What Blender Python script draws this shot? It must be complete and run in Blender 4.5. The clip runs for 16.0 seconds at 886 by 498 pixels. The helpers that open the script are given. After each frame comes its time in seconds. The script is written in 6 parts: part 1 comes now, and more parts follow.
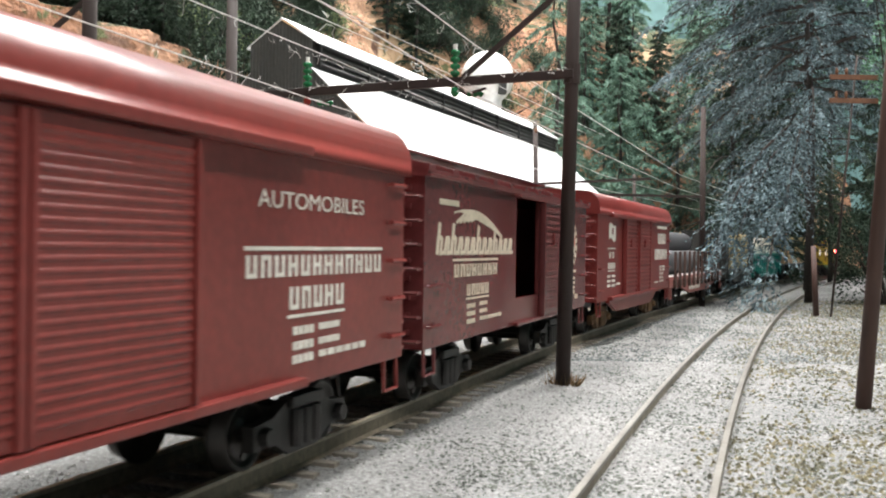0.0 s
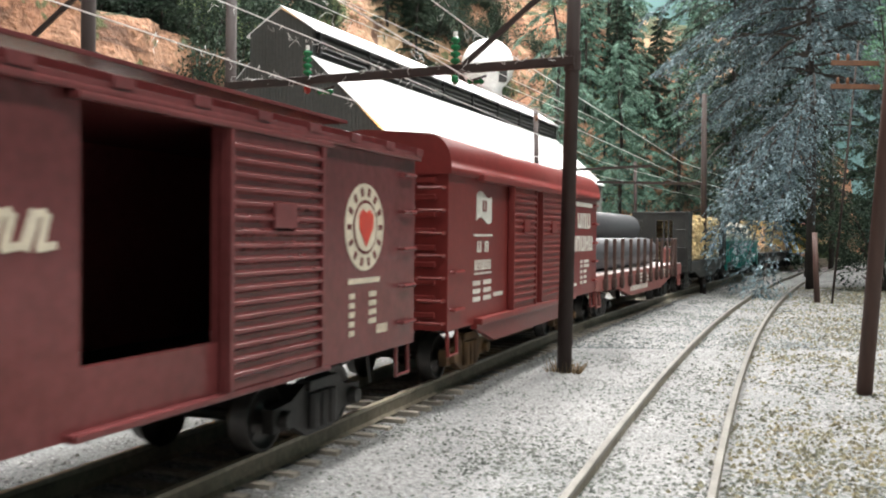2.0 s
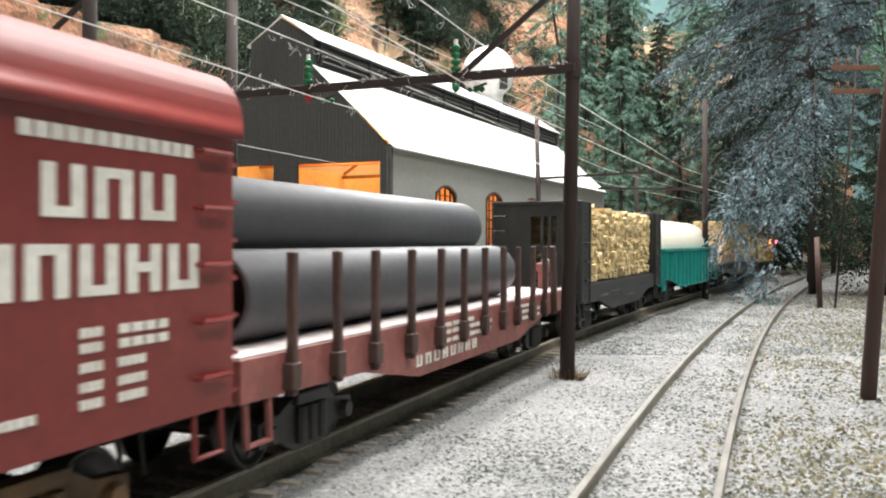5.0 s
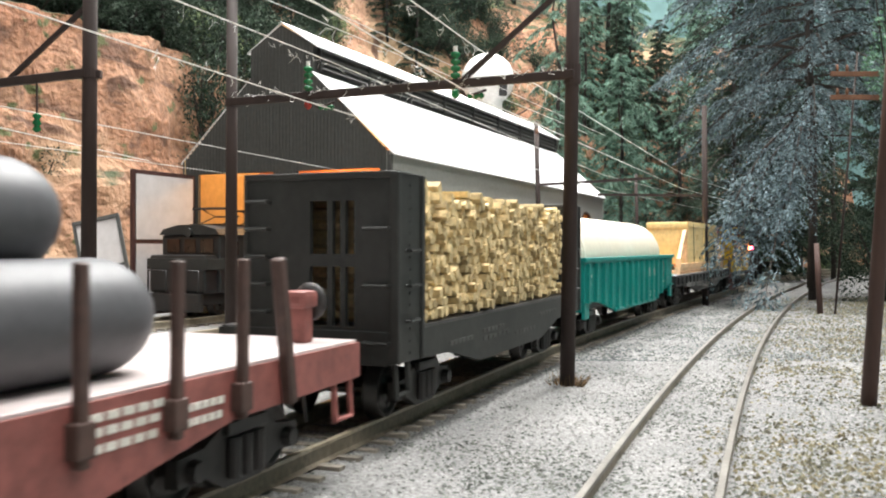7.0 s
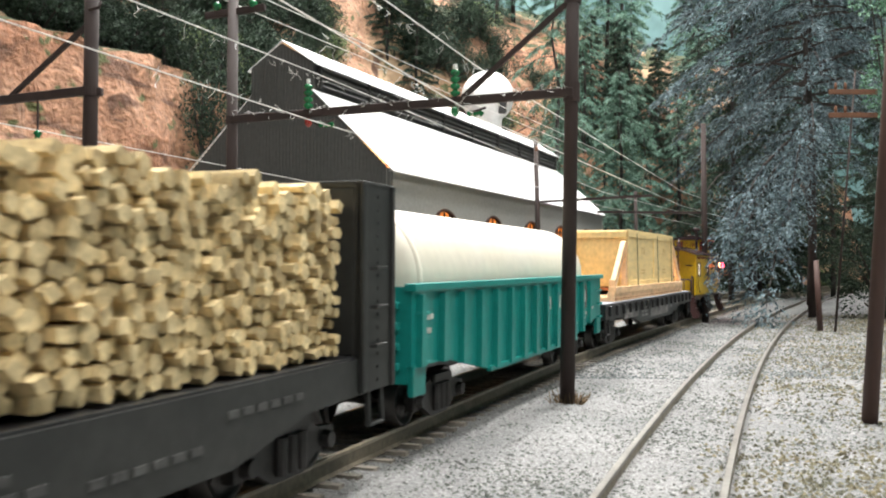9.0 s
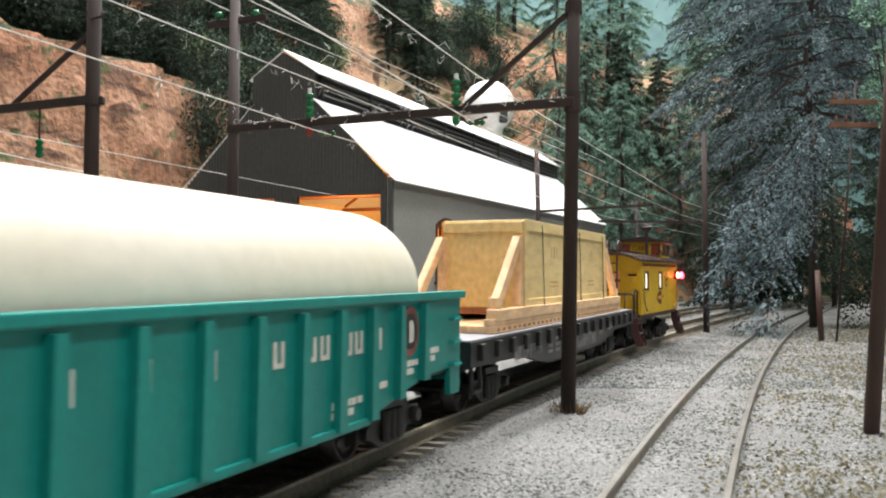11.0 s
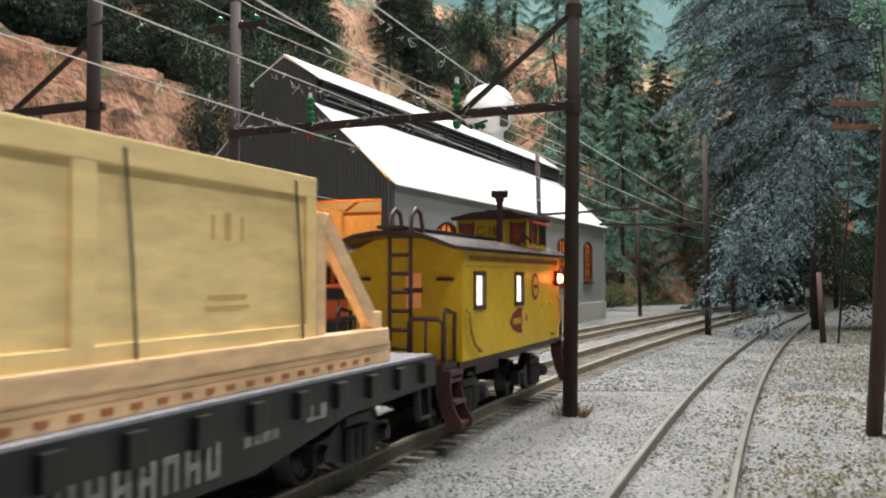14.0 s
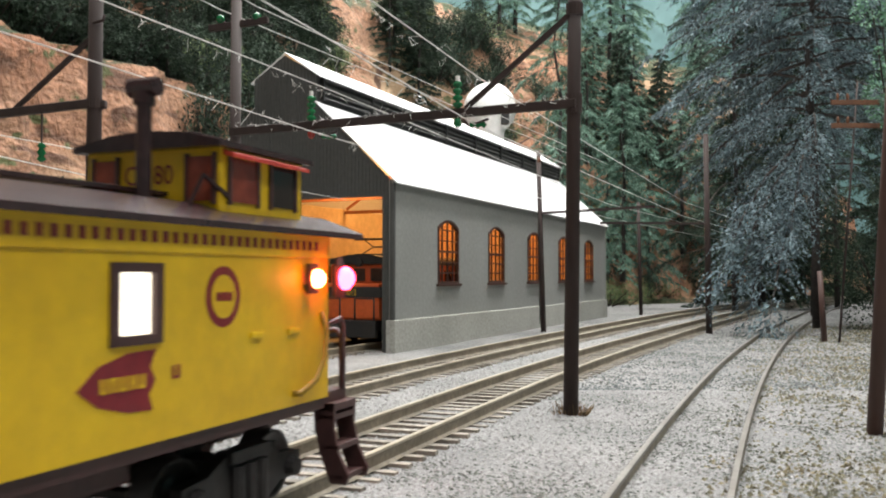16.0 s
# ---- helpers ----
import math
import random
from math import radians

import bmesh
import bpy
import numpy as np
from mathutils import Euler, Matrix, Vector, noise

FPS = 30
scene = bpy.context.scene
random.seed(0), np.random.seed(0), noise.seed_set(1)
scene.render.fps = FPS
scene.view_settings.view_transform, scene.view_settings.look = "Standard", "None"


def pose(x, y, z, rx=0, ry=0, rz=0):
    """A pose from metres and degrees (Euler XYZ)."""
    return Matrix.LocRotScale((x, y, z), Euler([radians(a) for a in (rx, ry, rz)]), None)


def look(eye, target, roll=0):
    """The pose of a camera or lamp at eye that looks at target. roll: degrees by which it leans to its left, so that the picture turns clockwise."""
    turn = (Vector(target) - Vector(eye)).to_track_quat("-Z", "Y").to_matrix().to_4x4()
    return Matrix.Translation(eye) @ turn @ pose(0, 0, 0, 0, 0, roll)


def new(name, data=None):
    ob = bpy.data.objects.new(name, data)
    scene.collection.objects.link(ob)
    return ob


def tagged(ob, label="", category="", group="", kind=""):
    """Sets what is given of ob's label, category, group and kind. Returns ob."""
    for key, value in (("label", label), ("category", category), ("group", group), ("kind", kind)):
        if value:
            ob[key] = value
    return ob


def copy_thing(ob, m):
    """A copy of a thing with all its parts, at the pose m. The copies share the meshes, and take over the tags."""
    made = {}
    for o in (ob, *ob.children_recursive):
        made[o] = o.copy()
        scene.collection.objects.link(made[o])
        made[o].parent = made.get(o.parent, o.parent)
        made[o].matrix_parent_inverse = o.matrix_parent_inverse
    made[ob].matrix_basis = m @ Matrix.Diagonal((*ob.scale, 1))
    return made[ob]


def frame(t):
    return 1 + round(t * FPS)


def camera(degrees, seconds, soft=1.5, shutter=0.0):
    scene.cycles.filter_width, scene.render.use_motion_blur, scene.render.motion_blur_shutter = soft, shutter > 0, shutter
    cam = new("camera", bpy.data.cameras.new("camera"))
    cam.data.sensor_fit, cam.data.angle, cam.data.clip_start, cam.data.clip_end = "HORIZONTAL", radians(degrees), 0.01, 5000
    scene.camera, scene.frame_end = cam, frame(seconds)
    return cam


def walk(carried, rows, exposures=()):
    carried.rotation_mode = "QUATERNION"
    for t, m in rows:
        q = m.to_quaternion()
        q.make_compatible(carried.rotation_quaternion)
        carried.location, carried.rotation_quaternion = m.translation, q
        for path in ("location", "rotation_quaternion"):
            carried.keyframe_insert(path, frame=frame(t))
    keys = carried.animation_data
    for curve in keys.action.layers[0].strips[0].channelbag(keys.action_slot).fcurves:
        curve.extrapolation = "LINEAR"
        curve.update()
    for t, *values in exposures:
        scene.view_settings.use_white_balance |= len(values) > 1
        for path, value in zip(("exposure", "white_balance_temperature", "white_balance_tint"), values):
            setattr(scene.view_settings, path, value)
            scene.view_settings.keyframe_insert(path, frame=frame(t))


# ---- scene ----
# Model railway, built at its true size (about 1:87). Lengths below are in millimetres unless said otherwise.
MM = 0.001
cam = camera(53.5, 16.0, soft=2.0, shutter=0.35)
# a small lens that keeps the middle distance sharp
cam.data.dof.use_dof, cam.data.dof.focus_distance, cam.data.dof.aperture_fstop = True, 0.40, 120.0
EYE = (0.0, 0.0, 34.6)
# seconds, yaw to the right, pitch up, roll
TILT = [(0, 0.343, -0.262, 0.848), (0.5, 0.343, -0.653, 0.825), (1, 0.324, -0.903, 0.777), (1.5, 0.320, -1.010, 0.718), (2, 0.288, -1.030, 0.592), (2.5, 0.304, -1.002, 0.552), (3, 0.282, -1.095, 0.318), (3.5, 0.297, -1.100, 0.238), (4, 0.182, -0.939, 0.174), (6.5, 0.146, -0.214, 0.155), (7, 0.170, -0.122, 0.094), (7.5, 0.217, 0.209, 0.093), (8, 0.204, 0.573, 0.057), (8.5, 0.199, 0.769, 0.077), (9, 0.191, 0.994, 0.116), (11.5, 0.128, 1.627, 0.228), (12, 0.162, 1.679, 0.133), (12.5, 0.156, 1.832, 0.052), (13, 0.117, 1.736, -0.036), (13.5, 0.059, 1.763, -0.041), (14, 0.058, 1.835, -0.031), (14.5, 0.028, 1.838, -0.068), (15, 0.009, 1.772, -0.090), (15.5, 0.046, 1.675, -0.032), (16, 0.000, 1.731, 0.000)]


def aim(yaw, pitch, roll):
    a, b = radians(yaw), radians(pitch)
    eye = Vector(EYE) * MM
    return look(eye, eye + Vector((math.sin(a) * math.cos(b), math.cos(a) * math.cos(b), math.sin(b))), roll)


walk(cam, [(t, aim(a, b, c)) for t, a, b, c in TILT], [(0, 0.22), (4.2, 0.24), (8, 0.20), (9.2, 0.12), (11.5, -0.28), (14.5, -0.42), (16, -0.22)])

# ---- light: the layout room's ceiling lamps ----
world = bpy.data.worlds.new("world")
scene.world = world
world.use_nodes = True
world.node_tree.nodes["Background"].inputs[0].default_value = (0.55, 0.62, 0.66, 1)
world.node_tree.nodes["Background"].inputs[1].default_value = 0.02


def tube_lamp(x, y, z, length, width, watts, color, turn=0.0):
    data = bpy.data.lights.new("tube_lamp", "AREA")
    data.shape, data.size, data.size_y, data.energy, data.color = "RECTANGLE", width * MM, length * MM, watts, color
    ob = new("tube_lamp", data)
    ob.matrix_world = pose(x * MM, y * MM, z * MM, 0, 0, turn)
    return ob


LAMPS = [(330, 640, 1180, 1300, 160, 31.0, -24), (-300, 620, 1180, 1300, 160, 22.0, -24), (460, -420, 1180, 1200, 160, 16.0, -24), (250, 1250, 1180, 1000, 160, 15.0, 66), (380, 1850, 1180, 1300, 200, 18.0, -24)]
for lx, ly, lz, ll, lw, watts, turn in LAMPS:
    tube_lamp(lx, ly, lz, ll, lw, watts, (1.0, 0.985, 0.965), turn)


# ---- helpers for shapes ----
class Shape:
    """Collects geometry in millimetres for one mesh."""

    def __init__(self):
        self.bm = bmesh.new()

    def box(self, x0, x1, y0, y1, z0, z1, bev=0.0):
        m = Matrix.Translation(((x0 + x1) / 2, (y0 + y1) / 2, (z0 + z1) / 2)) @ Matrix.Diagonal((abs(x1 - x0), abs(y1 - y0), abs(z1 - z0), 1))
        made = bmesh.ops.create_cube(self.bm, size=1, matrix=m)["verts"]
        if bev:
            edges = list({e for v in made for e in v.link_edges})
            bmesh.ops.bevel(self.bm, geom=edges, offset=bev, segments=2, affect="EDGES", profile=0.6)
        return self

    def slab(self, p0, p1, w, h, bev=0.0):
        """A bar of cross-section w x h from p0 to p1."""
        a, b = Vector(p0), Vector(p1)
        m = Matrix.Translation((a + b) / 2) @ (b - a).to_track_quat("X", "Z").to_matrix().to_4x4() @ Matrix.Diagonal(((b - a).length, w, h, 1))
        made = bmesh.ops.create_cube(self.bm, size=1, matrix=m)["verts"]
        if bev:
            edges = list({e for v in made for e in v.link_edges})
            bmesh.ops.bevel(self.bm, geom=edges, offset=bev, segments=1, affect="EDGES")
        return self

    def rod(self, p0, p1, r, n=8, r2=None):
        a, b = Vector(p0), Vector(p1)
        m = Matrix.Translation((a + b) / 2) @ (b - a).to_track_quat("Z", "X").to_matrix().to_4x4()
        bmesh.ops.create_cone(self.bm, cap_ends=True, segments=n, radius1=r, radius2=r if r2 is None else r2, depth=(b - a).length, matrix=m)
        return self

    def path(self, pts, r, n=6):
        """One connected round bar through the points; r is one radius or one for each point."""
        pts = [Vector(p) for p in pts]
        radii = list(r) if isinstance(r, (list, tuple)) else [r] * len(pts)
        rings, side = [], None
        for i, p in enumerate(pts):
            d = (pts[min(i + 1, len(pts) - 1)] - pts[max(i - 1, 0)]).normalized()
            if side is None:
                side = d.orthogonal().normalized()
            side = (side - d * side.dot(d)).normalized()
            up = d.cross(side)
            rings.append([self.bm.verts.new(p + (side * math.cos(6.28319 * k / n) + up * math.sin(6.28319 * k / n)) * radii[i]) for k in range(n)])
        for a, b in zip(rings, rings[1:]):
            for k in range(n):
                self.bm.faces.new((a[k], a[(k + 1) % n], b[(k + 1) % n], b[k])).smooth = n > 5
        self.bm.faces.new(rings[0][::-1])
        self.bm.faces.new(rings[-1])
        return self

    def prism(self, prof, axis, lo, hi):
        """Extrudes a closed profile along x (profile y, z), y (x, z) or z (x, y)."""
        def put(c, u, v):
            return {"x": (c, u, v), "y": (u, c, v), "z": (u, v, c)}[axis]
        a = [self.bm.verts.new(put(lo, u, v)) for u, v in prof]
        b = [self.bm.verts.new(put(hi, u, v)) for u, v in prof]
        n = len(prof)
        faces = [self.bm.faces.new(a), self.bm.faces.new(b[::-1])]
        for i in range(n):
            faces.append(self.bm.faces.new((a[i], b[i], b[(i + 1) % n], a[(i + 1) % n])))
        bmesh.ops.recalc_face_normals(self.bm, faces=faces)
        return self

    def lathe(self, prof, axis, centre, n=24):
        """Turns a profile (along, radius) round an axis through centre."""
        rings = []
        for u, r in prof:
            ring = []
            for i in range(n):
                c, s = math.cos(2 * math.pi * i / n) * r, math.sin(2 * math.pi * i / n) * r
                p = {"x": (u, c, s), "y": (c, u, s), "z": (c, s, u)}[axis]
                ring.append(self.bm.verts.new(Vector(p) + Vector(centre)))
            rings.append(ring)
        faces = []
        for a, b in zip(rings, rings[1:]):
            for i in range(n):
                faces.append(self.bm.faces.new((a[i], a[(i + 1) % n], b[(i + 1) % n], b[i])))
        for ring in (rings[0], rings[-1]):
            faces.append(self.bm.faces.new(ring))
        bmesh.ops.recalc_face_normals(self.bm, faces=faces)
        for f in faces:
            f.smooth = True
        return self

    def mesh(self, name, material):
        data = bpy.data.meshes.new(name)
        bmesh.ops.scale(self.bm, vec=(MM, MM, MM), verts=self.bm.verts)
        self.bm.to_mesh(data)
        self.bm.free()
        data.materials.append(material)
        return data


def part(name, shape, material, parent, label=""):
    """Links a shape as one mesh object under a thing or a part."""
    ob = new(name, shape.mesh(name, material))
    ob.parent = parent
    return tagged(ob, label) if label else ob


def alike(name, data, parent, m=None):
    """Another object on a shared mesh."""
    ob = new(name, data)
    ob.parent = parent
    if m is not None:
        ob.matrix_basis = m
    return ob


def thing(name, label, category, group="", at=None):
    ob = new(name)
    ob.empty_display_size = 0.01
    if at is not None:
        ob.matrix_basis = at
    return tagged(ob, label, category, group)


def at_mm(x, y, z=0.0, rz=0.0, rx=0.0, ry=0.0):
    return pose(x * MM, y * MM, z * MM, rx, ry, rz)


def raw(name, verts, faces, material, parent=None, smooth=False):
    data = bpy.data.meshes.new(name)
    data.from_pydata([(x * MM, y * MM, z * MM) for x, y, z in verts], [], faces)
    data.materials.append(material)
    if smooth:
        data.polygons.foreach_set("use_smooth", [True] * len(data.polygons))
    data.update()
    ob = new(name, data)
    ob.parent = parent
    return ob


# ---- materials ----
def paint(name, base, other=None, rough=0.6, grain=900.0, patch=60.0, amount=0.35, bump=0.15, metal=0.0, island=0.0, stretch=(1, 1, 1), spec=0.5, depth=0.0004):
    """A surface with fine grain, broad patches and a little relief; base and other are its two colours."""
    mat = bpy.data.materials.new(name)
    mat.use_nodes = True
    t = mat.node_tree
    n, link = t.nodes, t.links.new
    bsdf = n["Principled BSDF"]
    co = n.new("ShaderNodeTexCoord")
    mp = n.new("ShaderNodeMapping")
    mp.inputs["Scale"].default_value = stretch
    link(co.outputs["Object"], mp.inputs[0])
    fine, broad = n.new("ShaderNodeTexNoise"), n.new("ShaderNodeTexNoise")
    fine.inputs["Scale"].default_value, fine.inputs["Detail"].default_value = grain, 4
    broad.inputs["Scale"].default_value, broad.inputs["Detail"].default_value = patch, 5
    link(mp.outputs[0], fine.inputs[0]), link(mp.outputs[0], broad.inputs[0])
    other = other or tuple(c * 0.6 for c in base)
    ramp = n.new("ShaderNodeValToRGB")
    ramp.color_ramp.elements[0].position, ramp.color_ramp.elements[1].position = 0.35, 0.68
    ramp.color_ramp.elements[0].color, ramp.color_ramp.elements[1].color = (*base, 1), (*other, 1)
    link(broad.outputs[0], ramp.inputs[0])
    mix = n.new("ShaderNodeMix")
    mix.data_type, mix.blend_type = "RGBA", "MULTIPLY"
    mix.inputs[0].default_value = amount
    shade = n.new("ShaderNodeValToRGB")
    shade.color_ramp.elements[0].position, shade.color_ramp.elements[1].position = 0.3, 0.7
    shade.color_ramp.elements[0].color, shade.color_ramp.elements[1].color = (0.25, 0.25, 0.25, 1), (1.25, 1.25, 1.25, 1)
    link(fine.outputs[0], shade.inputs[0])
    link(ramp.outputs[0], mix.inputs[6]), link(shade.outputs[0], mix.inputs[7])
    last = mix.outputs[2]
    if island:
        geo, hsv, mr = n.new("ShaderNodeNewGeometry"), n.new("ShaderNodeHueSaturation"), n.new("ShaderNodeMapRange")
        mr.inputs["To Min"].default_value, mr.inputs["To Max"].default_value = 1 - island, 1 + island
        link(geo.outputs["Random Per Island"], mr.inputs[0]), link(mr.outputs[0], hsv.inputs["Value"])
        link(last, hsv.inputs["Color"])
        last = hsv.outputs[0]
    link(last, bsdf.inputs["Base Color"])
    bsdf.inputs["Roughness"].default_value, bsdf.inputs["Metallic"].default_value = rough, metal
    bsdf.inputs["Specular IOR Level"].default_value = spec
    if bump:
        bp = n.new("ShaderNodeBump")
        bp.inputs["Strength"].default_value, bp.inputs["Distance"].default_value = bump, depth
        link(fine.outputs[0], bp.inputs["Height"]), link(bp.outputs[0], bsdf.inputs["Normal"])
    return mat


def piecewise(mat, spread):
    """Varies a material from object to object."""
    t = mat.node_tree
    bsdf = t.nodes["Principled BSDF"]
    src = bsdf.inputs["Base Color"].links[0].from_socket
    info, hsv, mr = t.nodes.new("ShaderNodeObjectInfo"), t.nodes.new("ShaderNodeHueSaturation"), t.nodes.new("ShaderNodeMapRange")
    mr.inputs["To Min"].default_value, mr.inputs["To Max"].default_value = 1 - spread, 1 + spread
    t.links.new(info.outputs["Random"], mr.inputs[0]), t.links.new(mr.outputs[0], hsv.inputs["Value"])
    t.links.new(src, hsv.inputs["Color"]), t.links.new(hsv.outputs[0], bsdf.inputs["Base Color"])
    return mat


def glow(name, color, strength):
    mat = bpy.data.materials.new(name)
    mat.use_nodes = True
    bsdf = mat.node_tree.nodes["Principled BSDF"]
    bsdf.inputs["Base Color"].default_value = (*[c * 0.5 for c in color], 1)
    bsdf.inputs["Emission Color"].default_value, bsdf.inputs["Emission Strength"].default_value = (*color, 1), strength
    return mat


OXIDE = paint("oxide_red_paint", (0.20, 0.036, 0.030), (0.155, 0.026, 0.022), 0.30, 700, 45, 0.25, 0.05)
OXIDE_DARK = paint("brown_red_paint", (0.155, 0.040, 0.040), (0.115, 0.028, 0.028), 0.24, 700, 45, 0.25, 0.05)
OXIDE_BRIGHT = paint("bright_red_paint", (0.195, 0.030, 0.026), (0.155, 0.023, 0.020), 0.37, 700, 45, 0.2, 0.05)
SALMON = paint("faded_red_paint", (0.30, 0.10, 0.085), (0.20, 0.065, 0.055), 0.55, 600, 60, 0.35, 0.08)
WHITE_INK = paint("white_lettering", (0.72, 0.70, 0.63), (0.6, 0.57, 0.5), 0.6, 900, 200, 0.2, 0)
CREAM_INK = paint("cream_lettering", (0.66, 0.58, 0.45), (0.55, 0.48, 0.36), 0.6, 900, 200, 0.2, 0)
GREY_INK = paint("worn_grey_lettering", (0.30, 0.29, 0.28), (0.12, 0.12, 0.12), 0.6, 900, 200, 0.4, 0)
FAINT_INK = paint("faded_lettering", (0.085, 0.085, 0.08), (0.04, 0.04, 0.038), 0.6, 900, 200, 0.4, 0)
RED_INK = paint("red_emblem_paint", (0.55, 0.06, 0.03), (0.45, 0.04, 0.03), 0.5, 900, 200, 0.2, 0)
MAROON_INK = paint("maroon_emblem_paint", (0.22, 0.012, 0.02), (0.18, 0.012, 0.02), 0.5, 900, 200, 0.2, 0)
BLACK = paint("black_paint", (0.012, 0.012, 0.013), (0.022, 0.021, 0.020), 0.4, 700, 60, 0.3, 0.1)
BLACK_DUSTY = paint("dusty_black_paint", (0.017, 0.018, 0.0165), (0.030, 0.031, 0.028), 0.55, 500, 60, 0.4, 0.1)
DECK = paint("grey_deck_paint", (0.30, 0.30, 0.33), (0.22, 0.22, 0.25), 0.55, 400, 40, 0.3, 0.1)
DECK_PALE = paint("pale_deck_paint", (0.50, 0.44, 0.43), (0.42, 0.36, 0.35), 0.55, 400, 40, 0.25, 0.1)
TRUCK = paint("truck_black", (0.013, 0.012, 0.012), (0.032, 0.027, 0.024), 0.5, 800, 200, 0.4, 0.1)
TRUCK_TAN = paint("truck_weathered", (0.20, 0.11, 0.045), (0.05, 0.03, 0.02), 0.7, 800, 200, 0.4, 0.1)
WHEEL = paint("wheel_metal", (0.05, 0.045, 0.042), (0.03, 0.027, 0.025), 0.35, 900, 200, 0.3, 0.05, metal=0.6)
PIPE = paint("grey_pipe_plastic", (0.085, 0.085, 0.09), (0.065, 0.065, 0.07), 0.5, 600, 30, 0.2, 0.05)
BROWN = paint("brown_stake", (0.085, 0.045, 0.035), (0.05, 0.028, 0.022), 0.6, 800, 120, 0.35, 0.1)
LOG = piecewise(paint("cut_log_wood", (0.72, 0.58, 0.32), (0.55, 0.41, 0.20), 0.75, 900, 260, 0.5, 0.3), 0.28)
LOG_REST = paint("stacked_log_wood", (0.72, 0.58, 0.32), (0.55, 0.41, 0.20), 0.75, 900, 260, 0.5, 0.3, island=0.28)
TEAL = paint("teal_paint", (0.006, 0.245, 0.212), (0.004, 0.195, 0.172), 0.4, 700, 40, 0.15, 0.04)
TANK_WHITE = paint("ivory_tank_paint", (0.74, 0.70, 0.60), (0.70, 0.63, 0.48), 0.4, 300, 18, 0.1, 0.03)
PRINT = paint("faint_brown_print", (0.60, 0.38, 0.14), (0.68, 0.45, 0.18), 0.6, 900, 200, 0.3, 0)
PINE = paint("crate_pine", (0.88, 0.665, 0.31), (0.80, 0.56, 0.22), 0.45, 500, 30, 0.25, 0.1, stretch=(0.25, 1, 1.0))
PINE_PALE = paint("pale_pine", (0.84, 0.57, 0.33), (0.72, 0.44, 0.22), 0.55, 500, 50, 0.35, 0.12, stretch=(0.3, 1, 1))
PINE_RED = paint("reddish_pine", (0.42, 0.16, 0.06), (0.3, 0.1, 0.04), 0.55, 500, 50, 0.35, 0.12, stretch=(0.3, 1, 1))
YELLOW = paint("yellow_paint", (0.72, 0.47, 0.008), (0.62, 0.38, 0.006), 0.42, 500, 50, 0.15, 0.04)
# about half as bright as YELLOW, for the caboose's curved grab irons
YELLOW_DIM = paint("dark_yellow_paint", (0.36, 0.22, 0.01), (0.28, 0.16, 0.01), 0.5, 500, 50, 0.3, 0.05)
ROOF_BROWN = paint("dark_brown_roof_paint", (0.045, 0.022, 0.022), (0.03, 0.016, 0.016), 0.27, 700, 60, 0.3, 0.08)
RAIL_BROWN = paint("brown_handrail", (0.07, 0.030, 0.028), (0.05, 0.022, 0.02), 0.45, 700, 60, 0.3, 0.05)
LIT = glow("lit_window", (1.0, 0.90, 0.72), 2.6)
LIT_DIM = glow("dim_amber_window", (1.0, 0.36, 0.14), 0.3)
CUPOLA_GLASS = paint("red_brown_glazing", (0.30, 0.06, 0.03), (0.16, 0.03, 0.02), 0.2, 500, 90, 0.4, 0)
RED_LAMP = glow("red_marker_lens", (1.0, 0.02, 0.05), 45.0)
AMBER_LAMP = glow("amber_marker_lens", (1.0, 0.16, 0.05), 60.0)
DARK_GLASS = paint("dark_window", (0.02, 0.012, 0.010), (0.05, 0.02, 0.012), 0.12, 700, 90, 0.3, 0)
STEEL = paint("rail_steel", (0.40, 0.355, 0.27), (0.28, 0.24, 0.17), 0.38, 900, 90, 0.35, 0.05)
OLD_STEEL = paint("dull_rail_steel", (0.21, 0.195, 0.17), (0.13, 0.115, 0.10), 0.42, 900, 90, 0.35, 0.05, metal=0.35)
RAIL_SIDE = paint("rusty_rail_side", (0.24, 0.205, 0.15), (0.14, 0.115, 0.08), 0.6, 900, 120, 0.4, 0.1)
TIE = piecewise(paint("weathered_tie", (0.30, 0.27, 0.225), (0.18, 0.16, 0.13), 0.8, 900, 150, 0.5, 0.3), 0.25)
BALLAST = paint("grey_ballast", (0.27, 0.267, 0.26), (0.16, 0.163, 0.16), 0.9, 1300, 22, 0.7, 0.9, depth=0.0008)
GRAIN = paint("ballast_grain", (0.305, 0.30, 0.29), (0.215, 0.213, 0.205), 0.9, 900, 120, 0.35, 0.3, island=0.35)
GRIT = paint("dark_grit", (0.105, 0.11, 0.095), (0.055, 0.065, 0.055), 0.9, 900, 120, 0.4, 0.3, island=0.5)
TURF = paint("tan_turf", (0.19, 0.16, 0.095), (0.085, 0.09, 0.062), 0.95, 900, 120, 0.5, 0.4, island=0.5)
LITTER = paint("fallen_needles", (0.115, 0.13, 0.13), (0.065, 0.078, 0.08), 0.9, 900, 120, 0.4, 0.2, island=0.5)
POLE = paint("brown_pole", (0.034, 0.018, 0.014), (0.022, 0.012, 0.010), 0.75, 500, 80, 0.4, 0.2, stretch=(1, 1, 0.15))
POLE_RED = paint("red_brown_pole", (0.085, 0.040, 0.030), (0.055, 0.027, 0.021), 0.6, 500, 80, 0.4, 0.2, stretch=(1, 1, 0.15))
ARM_WOOD = paint("orange_brown_arm", (0.17, 0.075, 0.035), (0.12, 0.05, 0.026), 0.65, 700, 90, 0.35, 0.15)
